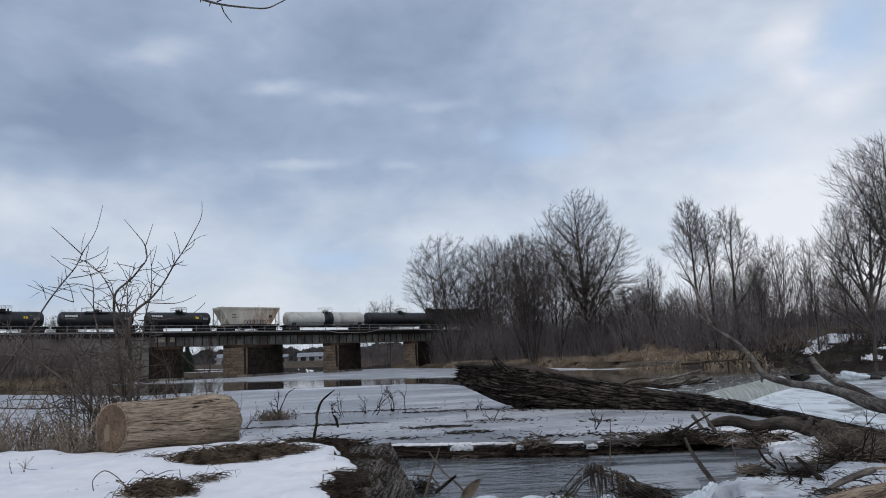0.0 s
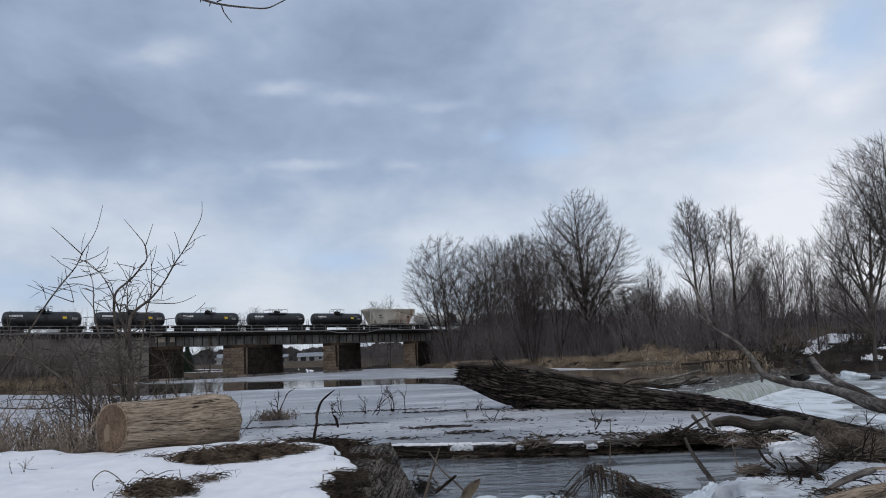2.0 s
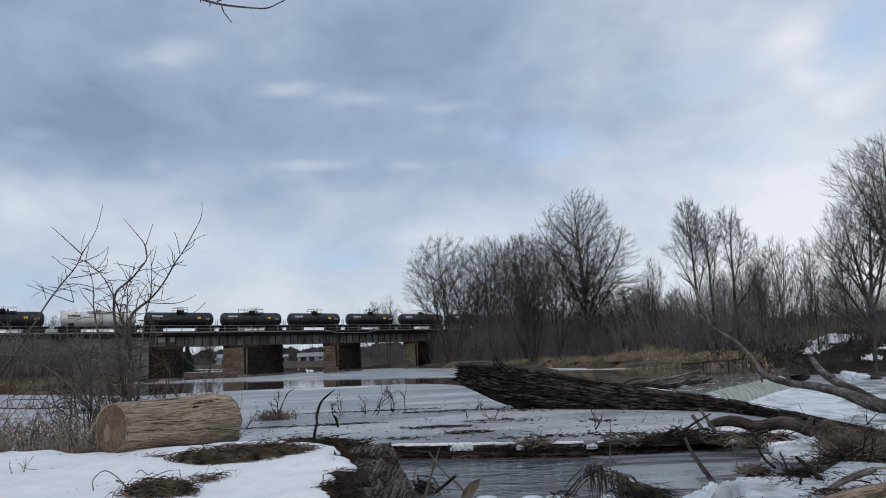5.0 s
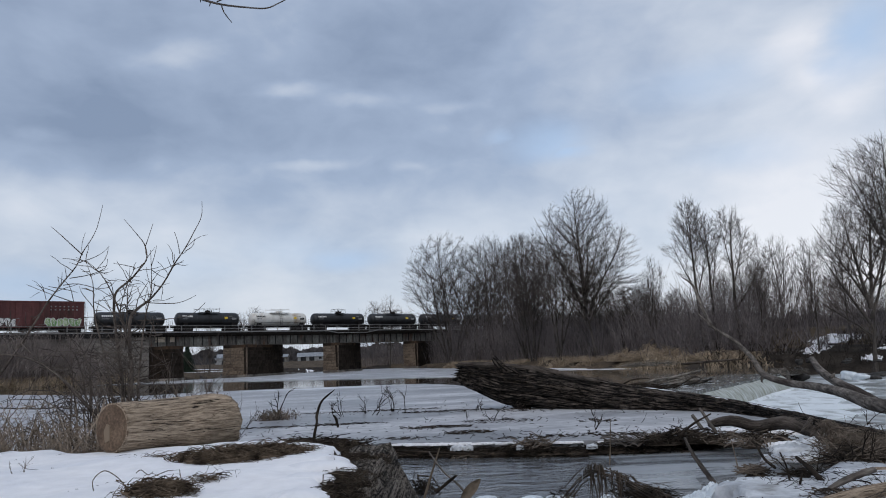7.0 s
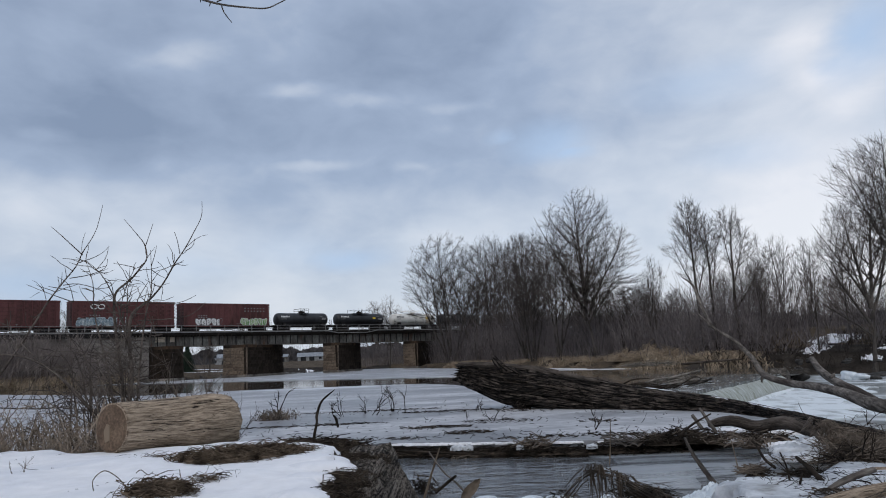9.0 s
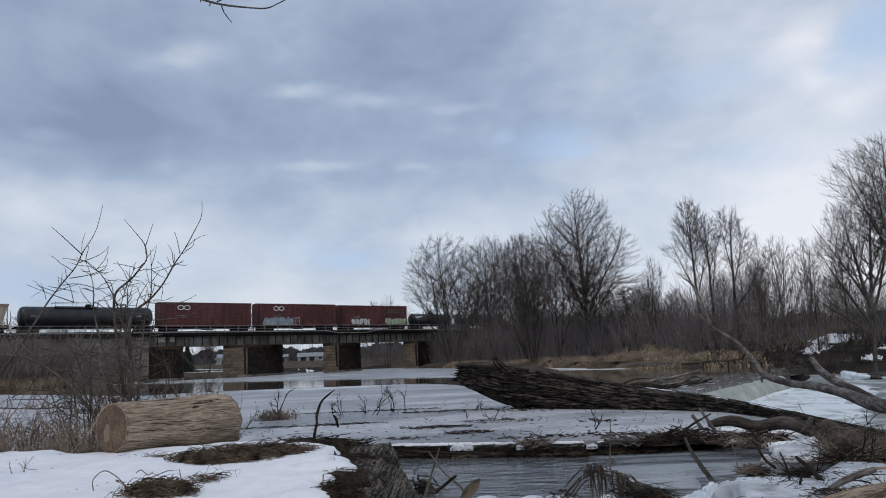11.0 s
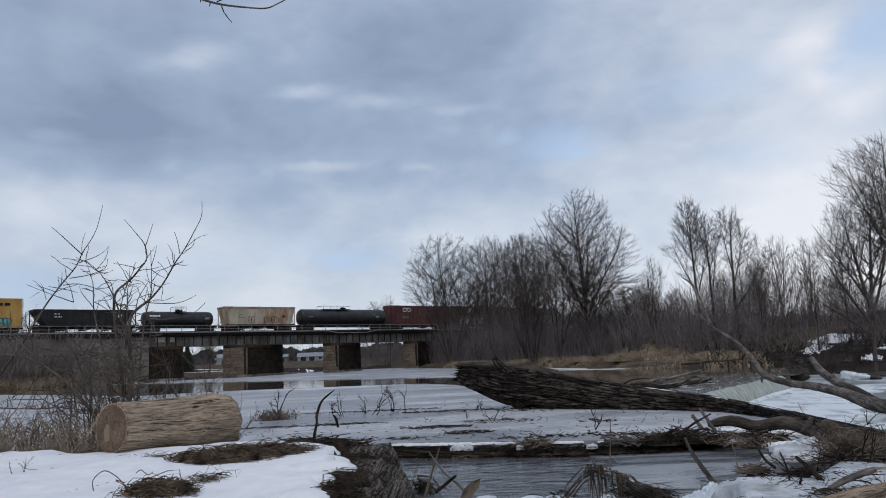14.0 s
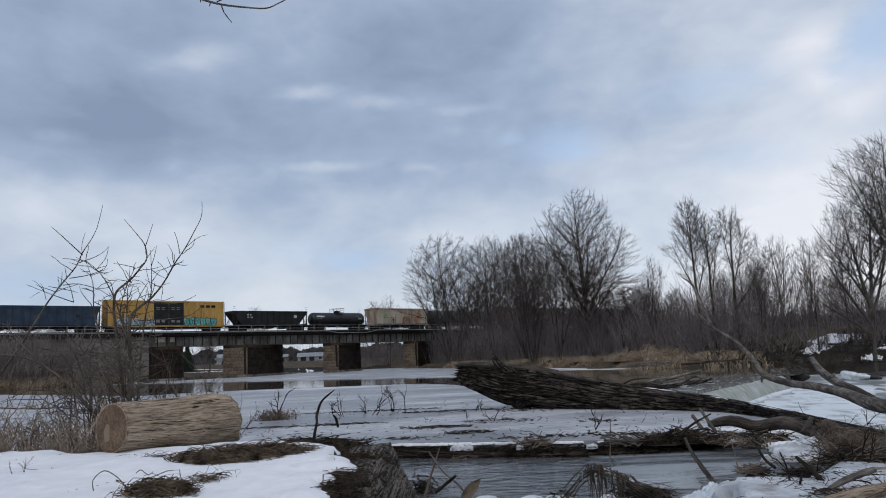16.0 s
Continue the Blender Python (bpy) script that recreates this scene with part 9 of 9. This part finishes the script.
def rock(name, c, size, rnd, m, label, category="rock", turn=0):
    bm = bmesh.new()
    bmesh.ops.create_icosphere(bm, subdivisions=3, radius=1.0)
    ph = [rnd.uniform(0, 6.28) for _ in range(6)]
    for v in bm.verts:
        k = 1 + 0.16 * math.sin(2.3 * v.co.x + ph[0]) * math.sin(2.1 * v.co.y + ph[1]) + 0.12 * math.sin(4.2 * v.co.z + ph[2] + 2 * v.co.x) + 0.06 * math.sin(9 * v.co.y + ph[3])
        v.co = Vector((v.co.x * size[0], v.co.y * size[1], v.co.z * size[2])) * k
    me = bpy.data.meshes.new(name)
    bm.to_mesh(me)
    bm.free()
    me.materials.append(m)
    me.polygons.foreach_set("use_smooth", [True] * len(me.polygons))
    ob = new(name, me)
    ob.matrix_basis = pose(*c, 0, 0, turn)
    return tagged(ob, label, category)


M_BLEACHED = mat("bleached_sticks", (0.10, 0.088, 0.075), (0.30, 0.27, 0.235), 1.5, 0.9, 0.0, 12, spec=0.08)


def build_weir_end():
    rnd = random.Random(81)
    # old wall at the near end of the ridge
    w = thing("old_wall", pose(0, 0, 0), "weathered broken concrete wall end on the bank", "wall")
    b = Buf()
    rows = []
    for t in np.linspace(0, 1, 40):
        y = 11.25 - 3.6 * t
        x = -1.02 + 0.05 * t
        z = 0.56 - 0.05 * t + rnd.uniform(-0.025, 0.025)
        line = []
        for k in range(19):
            f = k / 18
            if f < 0.2:
                px, pz = x - 0.42 + 0.05 * f / 0.2, -0.5 + (z + 0.46) * f / 0.2
            elif f < 0.55:
                px, pz = x - 0.37 + 0.54 * (f - 0.2) / 0.35, z - 0.04 + 0.03 * (f - 0.2) / 0.35
            else:
                px, pz = x + 0.17 + 0.52 * (f - 0.55) / 0.45, z - 0.01 - (z + 0.52) * (f - 0.55) / 0.45
            e = 0.03
            line.append((px + rnd.uniform(-e, e), y + rnd.uniform(-e, e), pz + rnd.uniform(-e, e)))
        rows.append(line)
    for r in rows:
        b.v += r
    n = 19
    for i in range(len(rows) - 1):
        for j in range(n - 1):
            b.face((i * n + j, i * n + j + 1, (i + 1) * n + j + 1, (i + 1) * n + j))
    b.face(list(range(n)))
    b.face([(len(rows) - 1) * n + j for j in reversed(range(n))])
    part("wall_body", b, M_OLDWALL, w)
    # far end of the weir
    b = Buf()
    m4 = Matrix.Translation((19.3, 47.3, 0)) @ Matrix.Rotation(radians(56), 4, "Z")
    b.prism([(-0.2, -1.4), (1.7, -1.4), (1.2, 0.0), (0.35, 0.28)], -0.5, 0.5, axis="y", mat4=m4)
    a = thing("weir_abutment", pose(0, 0, 0), "sloping grey concrete end of the weir", "weir")
    part("block", b, M_CONCRETE, a)
    rock("boulder", (23.4, 54.0, -0.55), (0.75, 0.5, 0.36), rnd, M_ROCK, "wet dark boulder at the end of the weir")
    rock("boulder", (22.4, 53.0, -0.75), (0.35, 0.4, 0.28), rnd, M_ROCK, "wet dark boulder at the end of the weir")
    rock("iced_boulder", (27.0, 54.2, -0.62), (0.5, 0.5, 0.34), rnd, M_CLEARICE, "boulder coated in white splash ice", "ice")
    rock("iced_boulder", (27.7, 53.9, -0.72), (0.65, 0.5, 0.26), rnd, M_CLEARICE, "boulder coated in white splash ice", "ice")
    rock("boulder", (28.3, 53.4, -0.78), (0.38, 0.3, 0.2), rnd, M_ROCK, "dark hollow boulder beside splash ice")
    rock("boulder", (31.0, 57.5, -0.8), (1.2, 0.5, 0.24), rnd, M_ROCK, "long dark boulder beside the rapids", turn=-10)
    for i in range(12):
        rock("bank_stone", (28.5 + i * 1.3 + rnd.uniform(-0.5, 0.5), 64.3 - i * 0.35 + rnd.uniform(-1, 1.5), 0.1 + rnd.uniform(-0.2, 0.3)), (rnd.uniform(0.15, 0.42), rnd.uniform(0.15, 0.4), rnd.uniform(0.1, 0.24)), rnd, M_ROCK, "dark rubble stone on the bank", "rock", rnd.uniform(0, 180))
    # drift caught on the weir's crest
    for c, s, n in (((9.3, 35.0, 0.0), (0.7, 0.4, 0.10), 22), ((11.6, 38.6, 0.0), (0.8, 0.4, 0.16), 26), ((12.9, 44.5, 0.0), (1.1, 0.5, 0.28), 34), ((16.5, 66.0, 0.4), (2.2, 0.8, 0.5), 60)):
        heap("crest_driftwood", c, s, n, rnd, M_BLEACHED if c[0] > 10 else M_STICK, "pile of driftwood caught on the weir crest", (0.012, 0.05), (0.5, 2.0), 0.3, 0.6, False)
    for (x, y), sz, n in (((17.0, 84.0), (1.6, 1.0, 0.7), 150), ((17.8, 80.0), (1.6, 1.1, 1.2), 240), ((18.7, 78.0), (1.2, 1.1, 1.0), 160), ((19.6, 77.0), (1.4, 1.1, 1.7), 300), ((20.8, 75.0), (1.7, 1.1, 1.3), 260), ((23.8, 71.0), (2.6, 1.0, 0.7), 240), ((15.3, 88.0), (2.6, 1.0, 0.6), 160), ((25.5, 70.0), (2.0, 1.0, 0.6), 160)):
        heap("grass_mound", (x, y, max(0.05, float(ground_height(x, y)))), sz, n, rnd, M_REED, "matted mound of tan dead grass on the bank", (0.010, 0.02), (0.4, 1.3), 0.9, None, True, "dead grass", more=2.6, slim=1.0, curl=0.35, core=M_REED)
    ground_patch("snow_shore", -57.5, 187.5, 5.5, 1.8, 0, M_SNOW, "snow lying on the shore beyond the bridge", "snow", seed=5)
    sheet("ice_bank", [(9.6, 98), (12.6, 90), (14.2, 82), (13.9, 81.4), (11.9, 89.5), (8.8, 97.6)], 0.05, 0.08, M_SNOW, "narrow shelf of white ice along the far bank", "ice", 0.2, 8, 1.0)
    sheet("ice_bank", [(8.19, 84.91), (11.96, 80.40), (16.56, 74.60), (20.50, 72.30), (24.6, 68.4), (24.9, 69.2), (20.9, 73.3), (17.1, 75.9), (12.4, 82.0), (8.53, 87.47)], 0.03, 0.05, M_SNOW, "narrow shelf of white ice along the far bank", "ice", 0.15, 11, 1.0)
    stick("bleached_log", [(9.88, 38.00, -0.20), (10.99, 39.00, -0.01), (12.49, 40.00, 0.12)], [0.10, 0.12, 0.06], M_BLEACHED, "bleached log lying on the weir crest", "log", 8, 3)
    stick("bleached_log", [(9.98, 36.00, -0.25), (11.31, 37.00, -0.17), (12.38, 38.00, -0.04)], [0.14, 0.16, 0.10], M_STICK, "dark log lying on the weir crest", "log", 8, 4)
    for line, girth, mm in (([(10.33, 41.3, -0.0), (12.14, 43.0, 0.2), (14.16, 45.0, 0.44)], 0.13, M_BLEACHED),
                            ([(9.7, 40.5, -0.01), (10.69, 41.5, 0.15), (11.7, 42.5, 0.2)], 0.08, M_BLEACHED),
                            ([(10.86, 37.0, -0.02), (11.85, 38.0, 0.04), (12.79, 39.0, 0.18)], 0.15, M_DARKLOG),
                            ([(10.68, 37.0, 0.04), (11.37, 37.4, 0.33), (11.67, 37.6, 0.34)], 0.06, M_STICK),
                            ([(10.96, 36.8, 0.03), (11.67, 37.2, 0.22), (11.66, 37.4, 0.32)], 0.05, M_STICK),
                            ([(8.6, 40.0, 0.0), (9.25, 40.3, 0.24), (10.18, 40.6, 0.25)], 0.07, M_STICK),
                            ([(8.61, 38.8, -0.01), (9.39, 39.2, 0.08), (10.12, 39.4, -0.07)], 0.12, M_STICK)):
        stick("drift_limb", line, [girth * 0.6] + [girth * 0.55] * (len(line) - 2) + [girth * 0.25], mm, "snagged limb caught on the weir crest", "driftwood", 8, int(girth * 100))
    stick("foam_roll", [(7.3, 26.4, -0.93), (10.4, 31.2, -0.92), (13.5, 36.1, -0.93), (16.6, 41.0, -0.92), (19.6, 45.8, -0.94)], [0.16, 0.2, 0.17, 0.2, 0.14], M_FOAM, "white roll of foam at the foot of the falling water", "foam", 16, 9)
    stick("bank_log", [(19.19, 66.00, 0.39), (21.76, 66.00, 0.51), (24.33, 66.00, 0.59)], [0.10, 0.09, 0.05], M_BROWNWOOD, "fallen log on the far bank", "log", 8, 5)


build_weir_end()


# ---------------------------------------------------------------- what moves
SPEED = 15.022


def motions():
    for car, s in CARS:
        walk(car, [(t, on_line(s + SPEED * t, CAR_Y, RAIL_Z)) for t in (0.0, 4.0, 8.0, 12.0, 16.0)])
    walk(cloud_layer, [(t, pose(-12.5 + 1.6 * t, -8 + 1.0 * t, 0)) for t in (0.0, 8.0, 16.0)])
    walk(pool_water, [(t, pose(0.09 * t, 0.0, 0)) for t in (0.0, 8.0, 16.0)])
    walk(rapids_water, [(t, pose(0.45 * t, -0.28 * t, 0)) for t in (0.0, 8.0, 16.0)])
    walk(foam_apron, [(t, pose(0.05 * t, -0.03 * t, 0)) for t in (0.0, 8.0, 16.0)])
    base = waterfall.matrix_basis.copy()
    walk(waterfall, [(i * 0.4, base @ pose(0, 0, 0, 58.0 * i)) for i in range(41)])


motions()
